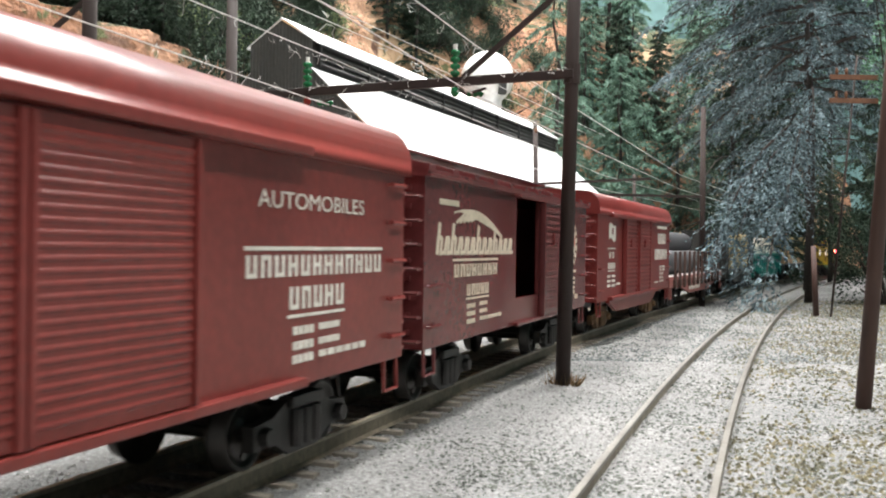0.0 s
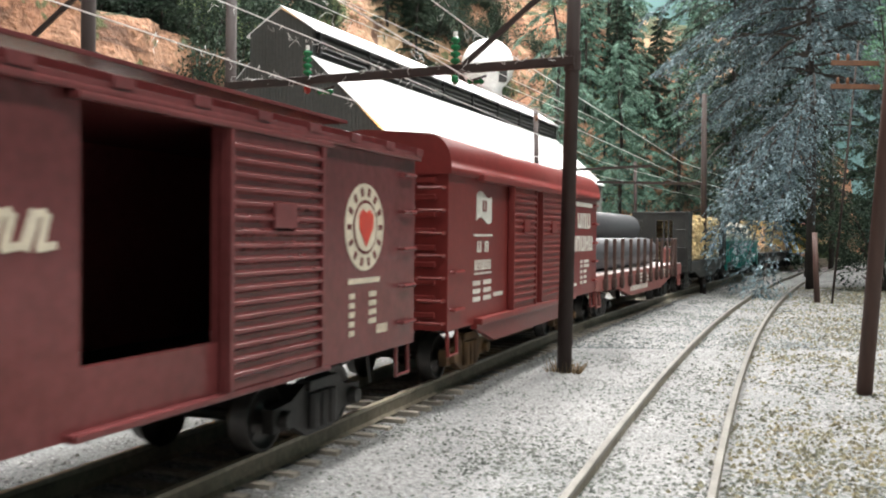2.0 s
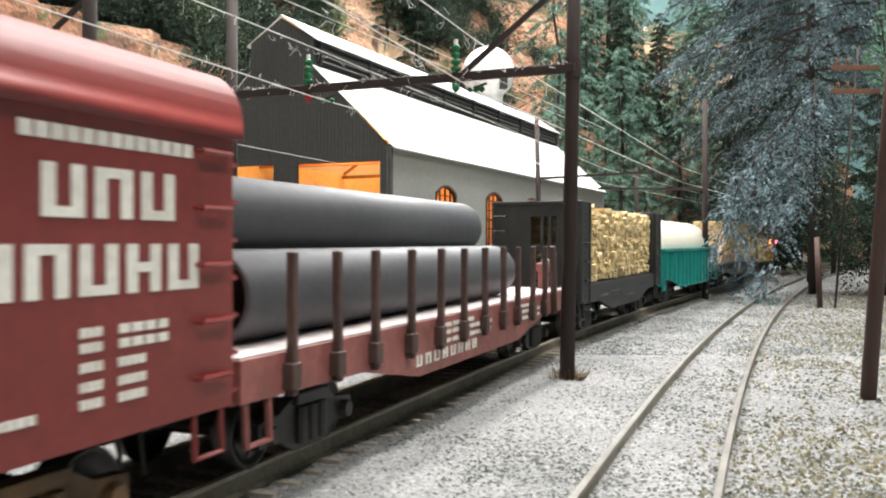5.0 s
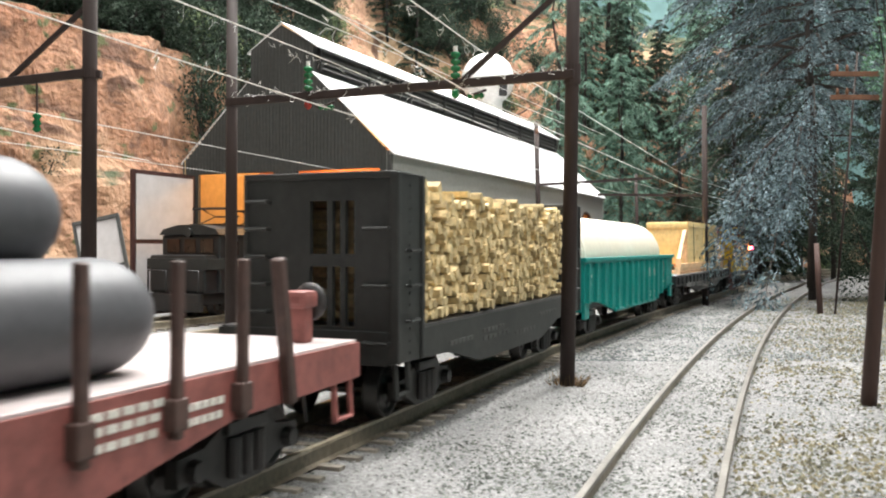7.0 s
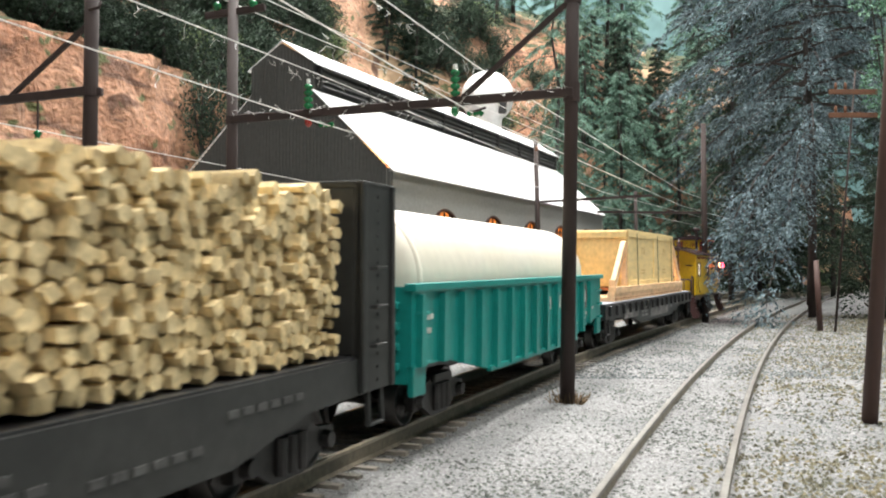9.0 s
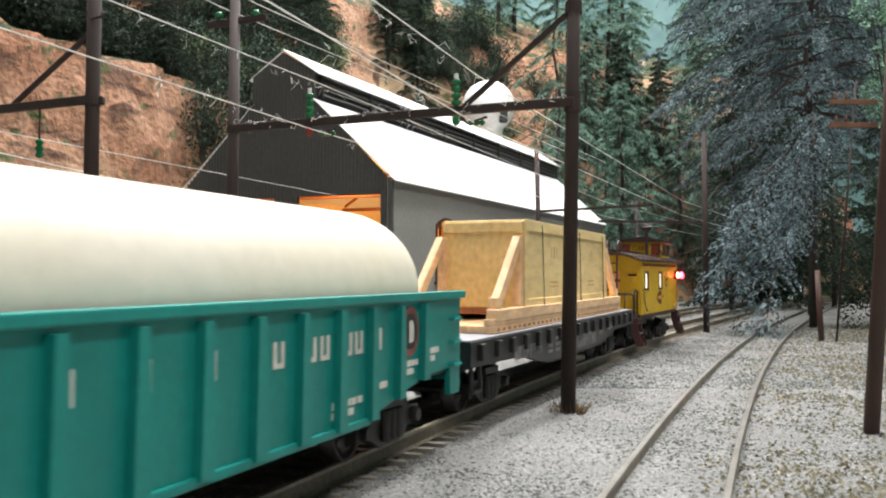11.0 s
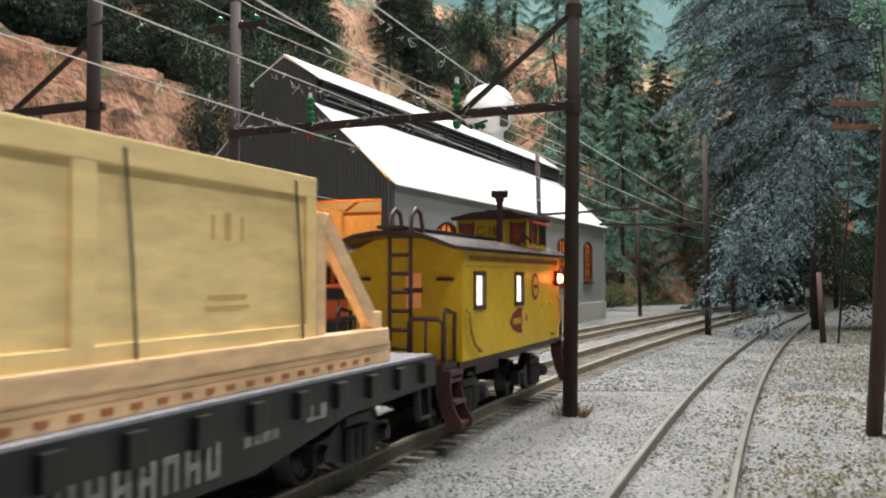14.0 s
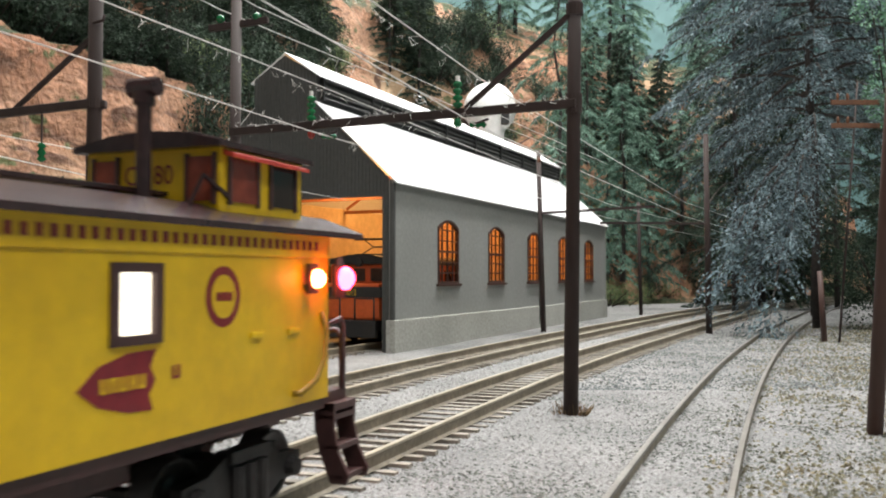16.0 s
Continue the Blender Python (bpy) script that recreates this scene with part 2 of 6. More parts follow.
WIRE = paint("bright_wire", (0.82, 0.81, 0.78), (0.66, 0.65, 0.62), 0.35, 900, 120, 0.2, 0)
GLASS_GREEN = paint("green_insulator", (0.01, 0.16, 0.05), (0.008, 0.10, 0.035), 0.12, 900, 200, 0.2, 0)
GLASS_RED = paint("red_insulator", (0.25, 0.02, 0.015), (0.2, 0.02, 0.012), 0.15, 900, 200, 0.2, 0)
SIDING = paint("grey_house_paint", (0.27, 0.275, 0.26), (0.235, 0.24, 0.225), 0.6, 500, 25, 0.2, 0.05)
# darker than SIDING: holds the front gable's shade; trim and frames share it
SIDING_SHADE_TRIM = paint("shaded_gable_and_trim_grey", (0.066, 0.068, 0.064), (0.052, 0.054, 0.050), 0.6, 500, 25, 0.25, 0.05)
CONCRETE = paint("pale_concrete", (0.40, 0.40, 0.36), (0.33, 0.33, 0.29), 0.8, 700, 30, 0.35, 0.2)
ROOFING = paint("white_metal_roof", (0.80, 0.80, 0.80), (0.74, 0.74, 0.74), 0.45, 400, 25, 0.1, 0.03)
LOUVRE = paint("black_louvre", (0.02, 0.02, 0.02), (0.03, 0.03, 0.028), 0.5, 500, 60, 0.3, 0.05)
SASH = paint("brown_sash", (0.06, 0.022, 0.014), (0.045, 0.018, 0.012), 0.5, 700, 90, 0.3, 0.05)
CREAM_WALL = paint("cream_inner_wall", (0.70, 0.52, 0.30), (0.62, 0.44, 0.24), 0.8, 300, 25, 0.2, 0.05)
WALL_PLAIN = paint("room_wall_paint", (0.30, 0.31, 0.31), (0.26, 0.27, 0.27), 0.9, 60, 4, 0.1, 0.02)
CEILING_WHITE = paint("white_ceiling_paint", (0.72, 0.72, 0.70), (0.66, 0.66, 0.64), 0.9, 60, 4, 0.1, 0.02)
PANEL_PALE = paint("pale_panel", (0.58, 0.56, 0.55), (0.50, 0.47, 0.46), 0.6, 200, 20, 0.15, 0.03)
SKY_PAINT = paint("painted_backdrop", (0.17, 0.285, 0.285), (0.09, 0.18, 0.175), 0.9, 30, 5, 0.2, 0.0)
DOME_WHITE = paint("white_dome_paint", (0.82, 0.82, 0.80), (0.74, 0.74, 0.72), 0.5, 300, 40, 0.12, 0.05)

# ---- the tracks' lines: centre line of the main track by distance s ----
KNOT_S = [-1500, -150, 0, 100, 200, 300, 400, 550, 700, 900, 1200, 2400]
KNOT_K = [0, -0.008e-3, -0.076e-3, 0.152e-3, 0.391e-3, 0.287e-3, 0.082e-3, 0.078e-3, 0.216e-3, 0.392e-3, 0.579e-3, 0.6e-3]
LINE_S = np.arange(-1500.0, 2400.1, 5.0)
curv = np.interp(LINE_S, KNOT_S, KNOT_K)
turn_ = np.concatenate([[0], np.cumsum((curv[1:] + curv[:-1]) / 2 * 5)])
zero = int(np.argmin(abs(LINE_S)))
HEAD = turn_ - turn_[zero] + 0.367855
line_x = np.concatenate([[0], np.cumsum((np.sin(HEAD[1:]) + np.sin(HEAD[:-1])) / 2 * 5)])
line_y = np.concatenate([[0], np.cumsum((np.cos(HEAD[1:]) + np.cos(HEAD[:-1])) / 2 * 5)])
LINE_X, LINE_Y = line_x - line_x[zero] - 43.70, line_y - line_y[zero] + 100.0
RAIL_TOP = 3.4


def main_line(s, off=0.0):
    """Point and heading (radians from +Y towards +X) of the main track; off is to the right."""
    x, y, h = (float(np.interp(s, LINE_S, v)) for v in (LINE_X, LINE_Y, HEAD))
    return x + math.cos(h) * off, y - math.sin(h) * off, h


HOUSE_TURN = 24.4  # heading of the engine house, degrees from +Y towards +X
HX, HY = -22.5, 394.0  # its near corner
hs, hc = math.sin(radians(HOUSE_TURN)), math.cos(radians(HOUSE_TURN))


def house_at(d, s):
    """d along the house from its front, s across from the near side."""
    return HX + hs * d - hc * s, HY + hc * d + hs * s


def line_of(kind):
    pts = []
    if kind == "main":
        pts = [main_line(s)[:2] for s in np.arange(-900, 1500, 8.0)]
    elif kind == "second":
        pts = [main_line(s, -46.0)[:2] for s in np.arange(-900, 1500, 8.0)]
    elif kind == "siding":
        for y in np.arange(-200, 1300, 8.0):
            u = (y - 130) / 300.0
            x = 33.0 + 112.0 * u + 13.0 * u * u - 0.8 * u ** 3 if u > 0 else 33.0 + 112.0 * u
            pts.append((x, y))
    elif kind in ("door_near", "door_far"):
        c = 25.0 if kind == "door_near" else 84.0
        pts = [house_at(d, c) for d in np.arange(-900, 330, 8.0)]
    return pts


def heading(pts, i):
    a, b = pts[max(i - 1, 0)], pts[min(i + 1, len(pts) - 1)]
    d = math.hypot(b[0] - a[0], b[1] - a[1])
    return (b[0] - a[0]) / d, (b[1] - a[1]) / d


def rail_mesh(pts, off, top, width=1.1, height=3.1):
    verts, faces = [], []
    prof = [(-width * 0.9, top - height), (-width * 0.35, top - height + 0.5), (-width * 0.35, top - 0.75), (-width / 2, top - 0.6), (-width / 2, top - 0.08), (-width / 2 + 0.1, top),
            (width / 2 - 0.1, top), (width / 2, top - 0.08), (width / 2, top - 0.6), (width * 0.35, top - 0.75), (width * 0.35, top - height + 0.5), (width * 0.9, top - height)]
    n = len(prof)
    for i, (x, y) in enumerate(pts):
        dx, dy = heading(pts, i)
        for u, z in prof:
            verts.append((x + dy * (off + u), y - dx * (off + u), z))
        if i:
            for j in range(n - 1):
                a, b = (i - 1) * n + j, i * n + j
                faces.append((a, b, b + 1, a + 1))
    return verts, faces


tie_data = Shape().box(-0.95, 0.95, -13.4, 13.4, -0.8, 0.35, 0.12).mesh("tie", TIE)


def lay_track(kind, label, top=RAIL_TOP, ties=None):
    pts = line_of(kind)
    road = tagged(new("railway_track"), label, "railway track", "tracks", "structure")
    road.empty_display_size = 0.01
    for off in (-8.6, 8.6):
        rail = raw("rail", *rail_mesh(pts, off, top), OLD_STEEL if kind == "siding" else STEEL, road)
        rail.data.materials.append(RAIL_SIDE)
        for k, f in enumerate(rail.data.polygons):
            f.material_index = 0 if 3 <= k % 11 <= 7 else 1
    return road, pts


TRACKS = [lay_track("main", "main railway track with worn steel rails on weathered ties"), lay_track("second", "second railway track with rusty rails beside the engine house"),
          lay_track("siding", "disused siding with thin rails sunk in grey ballast", 2.0), lay_track("door_near", "shed track leading into the engine house"),
          lay_track("door_far", "shed track leading into the far engine house door")]


# ---- ground ----
def lump(x, y, size, seed=0.0):
    return noise.noise(Vector((x / size, y / size, seed)))


def build_ground():
    verts, faces = [], []
    xs = np.concatenate([np.arange(-1500, -300, 60), np.arange(-300, 420, 6), np.arange(420, 2001, 60)])
    ys = np.concatenate([np.arange(-1500, 60, 60), np.arange(60, 900, 6), np.arange(900, 2301, 50)])
    for y in ys:
        for x in xs:
            z = 0.5 * lump(x, y, 40) + 0.35 * lump(x, y, 13, 4.0)
            sx = 33 + 112 * (y - 130) / 300.0 + 40
            if x > sx and 60 < y < 900:
                z += min((x - sx) / 40.0, 1.0) * (1.2 + 1.2 * lump(x, y, 50, 9.0))
            verts.append((x, y, z - 0.25))
    w = len(xs)
    for j in range(len(ys) - 1):
        for i in range(w - 1):
            a = j * w + i
            faces.append((a, a + 1, a + w + 1, a + w))
    tagged(raw("ground", verts, faces, BALLAST, None, True), "pale grey ballast and dirt ground of the layout", "ground", "", "structure")


build_ground()


def scatter(name, label, count, region, size, material, seed, squash=0.6, bunch=(-0.9, 0.5)):
    """Loose grains, each a small uneven lump."""
    rnd = random.Random(seed)
    verts, faces = [], []
    made = 0
    while made < count:
        v = rnd.random() ** 1.6
        y = region[2] + (region[3] - region[2]) * v
        v = rnd.random()
        if name == "turf":
            v = v ** 0.62
        x = region[0](y) + (region[1](y) - region[0](y)) * v
        if lump(x, y, 34, seed) + 0.5 * lump(x, y, 11, seed + 3) < rnd.uniform(*bunch):
            continue
        r = size * rnd.uniform(0.5, 1.35) * (1 + 0.0012 * max(y - 150, 0))
        z = 0.5 * lump(x, y, 40) + 0.35 * lump(x, y, 13, 4.0) - 0.25
        sx = 33 + 112 * (y - 130) / 300.0 + 40
        if x > sx:
            z += min((x - sx) / 40.0, 1.0) * (1.2 + 1.2 * lump(x, y, 50, 9.0))
        a = rnd.uniform(0, 6.28)
        b = len(verts)
        for k in range(4):
            q = r * rnd.uniform(0.7, 1.2)
            verts.append((x + q * math.cos(a + k * 1.571), y + q * math.sin(a + k * 1.571), z + rnd.uniform(0, 0.1) * r))
        verts.append((x + rnd.uniform(-0.4, 0.4) * r, y + rnd.uniform(-0.4, 0.4) * r, z + r * squash * rnd.uniform(0.7, 1.5)))
        for k in range(4):
            faces.append((b + k, b + (k + 1) % 4, b + 4))
        made += 1
    tagged(raw(name, verts, faces, material), label, "gravel", "", "stuff")


def left_edge(y):
    return -43.7 + (y - 100) * 0.40 - 70


def right_edge(y):
    return min(60 + y * 0.62, 420)


def siding_x(y):
    return 33 + 0.373 * (y - 130)


scatter("gravel", "loose pale grey ballast stones beside the tracks", 52000, (left_edge, right_edge, 88, 640), 0.36, GRAIN, 3)
scatter("grit", "dark cinders lying in patches among the ballast", 26000, (lambda y: siding_x(y) - 62, right_edge, 88, 600), 0.36, GRIT, 8, 0.5, (-0.25, 0.55))
scatter("cinders", "sparse dark cinders between the rails and the poles", 6000, (left_edge, right_edge, 88, 520), 0.34, GRIT, 19, 0.5, (-0.3, 0.6))
scatter("turf", "tan and olive ground foam and dry turf beside the siding", 36000, (lambda y: siding_x(y) + 2, right_edge, 88, 600), 0.46, TURF, 15, 0.8, (-0.8, 0.35))
scatter("needle_litter", "fallen blue-grey needles under the spruce branches", 9000, (lambda y: siding_x(y) - 58, lambda y: siding_x(y) + 70, 270, 620), 0.42, LITTER, 27, 0.5, (-0.5, 0.7))


# ---- engine house ----
LEN, WID = 388.0, 117.0
EAVE, SHOULDER, MON_EAVE, RIDGE = 78.0, 116.0, 129.5, 141.0
MON_IN = 41.0
WINDOWS = [61.0, 129.8, 198.5, 266.0, 335.0]


def arch(c, w, z0, z1, n=7):
    """Window outline with a low arch on top."""
    rise = 4.0
    pts = [(c - w / 2, z0), (c + w / 2, z0)]
    for i in range(n + 1):
        u = 1 - 2 * i / n
        pts.append((c + u * w / 2, z1 - rise * u * u))
    return pts


def wall_with_windows(y0, y1):
    """Side wall between z 15 and the eave with arched openings through it."""
    sh = Shape()
    w, z0, z1 = 26.0, 30.5, 63.0
    edge = 0.0
    for c in WINDOWS:
        sh.box(edge, c - w / 2, y0, y1, 14.5, EAVE)
        sh.box(c - w / 2, c + w / 2, y0, y1, 14.5, z0)
        top = arch(c, w, z0, z1)[2:]
        sh.prism([(c + w / 2, EAVE), *top, (c - w / 2, EAVE)], "y", y0, y1)
        edge = c + w / 2
    sh.box(edge, LEN, y0, y1, 14.5, EAVE)
    bmesh.ops.remove_doubles(sh.bm, verts=sh.bm.verts, dist=0.01)
    return sh


def build_house():
    house = thing("engine_house", "long grey engine house with a white metal roof and raised monitor", "building", "", Matrix.Translation((HX * MM, HY * MM, 0)) @ pose(0, 0, 0, 0, 0, 90 - HOUSE_TURN))
    # in the house's space x runs along it and y across it, away from the near side
    T = 2.0
    near = part("wall_near", wall_with_windows(0, T), SIDING, house, "smooth grey side wall with five arched windows")
    far = part("wall_far", Shape().box(0, LEN, WID - T, WID, 14.5, EAVE), CREAM_WALL, house)
    part("foundation", Shape().box(-1.0, LEN + 1, -1.6, 3, -1, 14.5, 0.4), CONCRETE, house, "pale concrete foundation strip")
    part("foundation", Shape().box(-1.0, LEN + 1, WID - 3, WID + 1.6, -1, 14.5, 0.4), CONCRETE, house)
    gable = Shape()
    doors = [(5.0, 50.0), (63.0, 108.0)]
    dz = 70.5
    gable.prism([(T, 0), (doors[0][0], 0), (doors[0][0], dz), (doors[0][1], dz), (doors[0][1], 0), (doors[1][0], 0), (doors[1][0], dz), (doors[1][1], dz), (doors[1][1], 0), (WID - T, 0), (WID - T, EAVE), (WID - MON_IN, SHOULDER), (WID - MON_IN, MON_EAVE), (WID / 2, RIDGE - 1), (MON_IN, MON_EAVE), (MON_IN, SHOULDER), (T, EAVE)], "x", 0, T)
    # the gable's shaded look is put into its colour, ribs included
    front = part("wall_front", gable, SIDING_SHADE_TRIM, house, "grey corrugated front gable, coloured darker for its shade, with two engine doors")
    ribs = Shape()
    y = 1.0
    while y < WID:
        top = EAVE + (SHOULDER - EAVE) * min(y, WID - y) / MON_IN - 1 if min(y, WID - y) < MON_IN else MON_EAVE + (RIDGE - MON_EAVE) * (min(y, WID - y) - MON_IN) / (WID / 2 - MON_IN) - 2
        low = dz if any(a < y < b for a, b in doors) else 0.5
        ribs.box(-0.3, 0.0, y - 0.45, y + 0.45, low, top, 0.0)
        y += 1.9
    part("corrugation", ribs, SIDING_SHADE_TRIM, front)
    back = Shape()
    back.prism([(T, 0), (WID - T, 0), (WID - T, EAVE), (WID - MON_IN, SHOULDER), (WID - MON_IN, MON_EAVE), (WID / 2, RIDGE - 1), (MON_IN, MON_EAVE), (MON_IN, SHOULDER), (T, EAVE)], "x", LEN - T, LEN)
    part("wall_back", back, CREAM_WALL, house)
    part("inner_floor", Shape().box(2, LEN - 2, 3, WID - 3, -0.6, 0.25), CONCRETE, house)
    # roof slopes, monitor
    for side in (0, 1):
        def fl(v):
            return v if side == 0 else WID - v
        ov = 2.2
        k = (SHOULDER - EAVE) / MON_IN
        part("roof_slope", Shape().prism([(fl(-ov), EAVE - ov * k), (fl(-ov), EAVE - ov * k + 0.7), (fl(MON_IN), SHOULDER + 0.7), (fl(MON_IN), SHOULDER)], "x", -0.6 if side == 0 else 0.4, LEN + 3), ROOFING, house, "bright white sheet-metal roof")
        k2 = (RIDGE - MON_EAVE) / (WID / 2 - MON_IN)
        part("monitor_roof", Shape().prism([(fl(MON_IN - 2.5), MON_EAVE - 2.5 * k2), (fl(MON_IN - 2.5), MON_EAVE - 2.5 * k2 + 0.7), (fl(WID / 2), RIDGE + 0.7), (fl(WID / 2), RIDGE)], "x", -0.6 if side == 0 else 0.4, LEN + 3), ROOFING, house, "bright white monitor roof")
        mw = part("monitor_wall", Shape().box(2, LEN, min(fl(MON_IN), fl(MON_IN + 1.2)), max(fl(MON_IN), fl(MON_IN + 1.2)), SHOULDER + 0.5, MON_EAVE), LOUVRE, house, "dark louvred monitor wall")
        if side == 0:
            for i in range(4):
                z = SHOULDER + 2.6 + i * 2.7
                part("louvre", Shape().prism([(MON_IN - 1.5, z), (MON_IN, z + 1.7), (MON_IN, z + 2.1), (MON_IN - 1.5, z + 0.4)], "x", 4, LEN - 4), SIDING_SHADE_TRIM, mw)
            for i in range(9):
                part("mullion", Shape().box(4 + i * 47.5, 5.6 + i * 47.5, MON_IN - 2.0, MON_IN, SHOULDER + 1.5, MON_EAVE - 0.6), LOUVRE, mw)
    part("corner_trim", Shape().box(-0.8, 1.2, -0.8, 1.2, 14.6, EAVE - 1.8, 0.2), SIDING_SHADE_TRIM, house)
    part("corner_trim", Shape().box(LEN - 1, LEN + 0.6, -0.8, 1.2, 14.6, EAVE - 1.8, 0.2), SIDING, house)
    part("downpipe", Shape().rod((205, -1.6, 3), (205, -1.6, EAVE - 4), 0.5, 8), SIDING_SHADE_TRIM, house)
    # windows
    for c in WINDOWS:
        w, z0, z1 = 26.0, 30.5, 63.0
        frame_ = Shape()
        outer, inner = arch(c, w, z0, z1), arch(c, w - 2.6, z0 + 1.2, z1 - 1.2)
        a = [frame_.bm.verts.new((u, -0.5, v)) for u, v in outer]
        b = [frame_.bm.verts.new((u, -0.5, v)) for u, v in inner]
        a2 = [frame_.bm.verts.new((u, 1.4, v)) for u, v in outer]
        b2 = [frame_.bm.verts.new((u, 1.4, v)) for u, v in inner]
        n = len(outer)
        for i in range(n):
            j = (i + 1) % n
            for q in ((a[i], a[j], b[j], b[i]), (b[i], b[j], b2[j], b2[i]), (a2[i], b2[i], b2[j], a2[j]), (a[i], a2[i], a2[j], a[j])):
                frame_.bm.faces.new(q)
        win = part("window", frame_, SASH, house, "arched multi-pane window with a brown sash, lit from inside")
        part("sill", Shape().box(c - w / 2 - 1.5, c + w / 2 + 1.5, -1.6, 0.4, z0 - 1.3, z0, 0.2), SASH, win)
        for i in range(1, 4):
            x = c - w / 2 + i * w / 4
            part("glazing_bar", Shape().box(x - 0.35, x + 0.35, 0.1, 0.9, z0 + 1, z1 - 1.6), SASH, win)
        for i in range(1, 6):
            z = z0 + i * (z1 - z0) / 6.0
            part("glazing_bar", Shape().box(c - w / 2 + 1, c + w / 2 - 1, 0.0, 1.0, z - (0.6 if i == 3 else 0.3), z + (0.6 if i == 3 else 0.3)), SASH, win)
        pane = Shape().prism(arch(c, w - 2, z0 + 0.8, z1 - 0.8), "y", 1.0, 1.25)
        ob = part("pane", pane, WINDOW_GLASS, win)
        ob.visible_shadow = False
    # inside: posts and a lamp truss
    for d in (60, 150, 240, 330):
        part("truss", Shape().slab((d, 3, EAVE - 2), (d, WID - 3, EAVE - 2), 2, 2).slab((d, 4, EAVE), (d, WID / 2, 112), 1.5, 1.5).slab((d, WID - 4, EAVE), (d, WID / 2, 112), 1.5, 1.5), PINE_RED, house)
    # open door leaf on the far side of the front
    leaf = part("door_leaf", Shape().box(-43, -0.8, 109.5, 111.0, 3, 70), RAIL_BROWN, house, "open engine door with a brown frame and pale panels")
    part("panel", Shape().box(-41, -2.5, 109.1, 109.5, 38, 68), PANEL_PALE, leaf)
    part("panel", Shape().box(-41, -2.5, 109.1, 109.5, 5, 36), PANEL_PALE, leaf)
    return house


def clear_glass(name):
    mat = bpy.data.materials.new(name)
    mat.use_nodes = True
    b = mat.node_tree.nodes["Principled BSDF"]
    b.inputs["Base Color"].default_value = (0.95, 0.72, 0.55, 1)
    b.inputs["Transmission Weight"].default_value = 1.0
    b.inputs["Roughness"].default_value, b.inputs["IOR"].default_value = 0.25, 1.05
    return mat


WINDOW_GLASS = clear_glass("dusty_window_glass")
build_house()
# the shed's own warm bulbs under its roof
for d, s, watts in ((40, 58, 0.12), (150, 70, 0.10), (240, 70, 0.10), (330, 70, 0.10)):
    data = bpy.data.lights.new("shed_bulb", "POINT")
    data.energy, data.color, data.shadow_soft_size = watts, (1.0, 0.50, 0.16), 0.006
    bulb = new("shed_bulb", data)
    x, y = house_at(d, s)
    bulb.matrix_world = at_mm(x, y, 88)


# ---- room shell ----
def build_room():
    tagged(raw("wall_back", [(-1500, 2200, -50), (2000, 2200, -50), (2000, 2200, 1500), (-1500, 2200, 1500), (-1500, 2260, -50), (2000, 2260, -50), (2000, 2260, 1500), (-1500, 2260, 1500)],
               [(0, 1, 2, 3), (4, 7, 6, 5), (3, 2, 6, 7)], SKY_PAINT), "painted blue-green backdrop wall", "wall", "", "structure")
    for name, x0, x1, y0, y1 in (("wall_west", -1560, -1500, -1500, 2200), ("wall_east", 2000, 2060, -1500, 2200), ("wall_south", -1500, 2000, -1560, -1500)):
        ob = new(name, Shape().box(x0, x1, y0, y1, -50, 1500).mesh(name, SKY_PAINT if "south" not in name else WALL_PLAIN))
        tagged(ob, "plain painted wall of the layout room", "wall", "", "structure")
    ob = new("ceiling", Shape().box(-1560, 2060, -1560, 2260, 1500, 1540).mesh("ceiling", CEILING_WHITE))
    tagged(ob, "plain pale ceiling of the layout room", "ceiling", "", "structure")


build_room()


# ---- overhead line: poles, beams, wires ----
def insulator(parent, x, y, z0, z1, material=None, n=4):
    sh = Shape()
    prof = []
    for i in range(n):
        u = z0 + (z1 - z0) * i / n
        h = (z1 - z0) / n
        prof += [(u, 0.5), (u + h * 0.3, 1.35), (u + h * 0.7, 1.35), (u + h, 0.5)]
    sh.lathe(prof, "z", (x, y, 0), 10)
    part("insulator", sh, material or GLASS_GREEN, parent)


def line_pole(name, label, x, y, top, r=1.8, lean=(0.0, 0.0), material=None):
    pole = thing(name, label, "pole", "line poles", at_mm(x, y))
    sh = Shape().rod((0, 0, -3), (lean[0], lean[1], top), r, 14, r * 0.82)
    for f in sh.bm.faces:
        f.smooth = len(f.verts) == 4
    part("shaft", sh, material or POLE, pole)
    return pole


main_pole = line_pole("catenary_pole", "dark brown round catenary pole standing between the tracks", 31.9, 220.9, 150, 1.9, (2.2, 0))
left_pole = line_pole("catenary_pole", "dark brown catenary pole behind the second track", -63.0, 264.6, 118, 1.9, (0.3, 0))
shed_pole = line_pole("catenary_pole", "dark brown catenary pole beside the shed tracks", -88.4, 220.7, 150, 2.0, (0.8, 0))
PX, PY = -63.0 - 31.9, 264.6 - 220.9
ZB = 77.8
beam = part("beam", Shape().slab((1.5, -1.7, ZB), (PX + 0.5, PY - 1.7, ZB), 1.7, 2.3, 0.2), POLE, main_pole, "brown cross beam between two poles")
part("brace", Shape().slab((1.8, -1.0, 102), (-26, PY * 0.28 - 1.0, ZB + 1.0), 0.9, 1.3), POLE, main_pole)
part("collar", Shape().rod((1.2, 0, ZB - 2.2), (1.2, 0, ZB + 2.6), 2.1, 14), POLE, main_pole)
part("collar", Shape().rod((1.5, 0, 100.5), (1.5, 0, 103.5), 2.2, 14), POLE, main_pole)
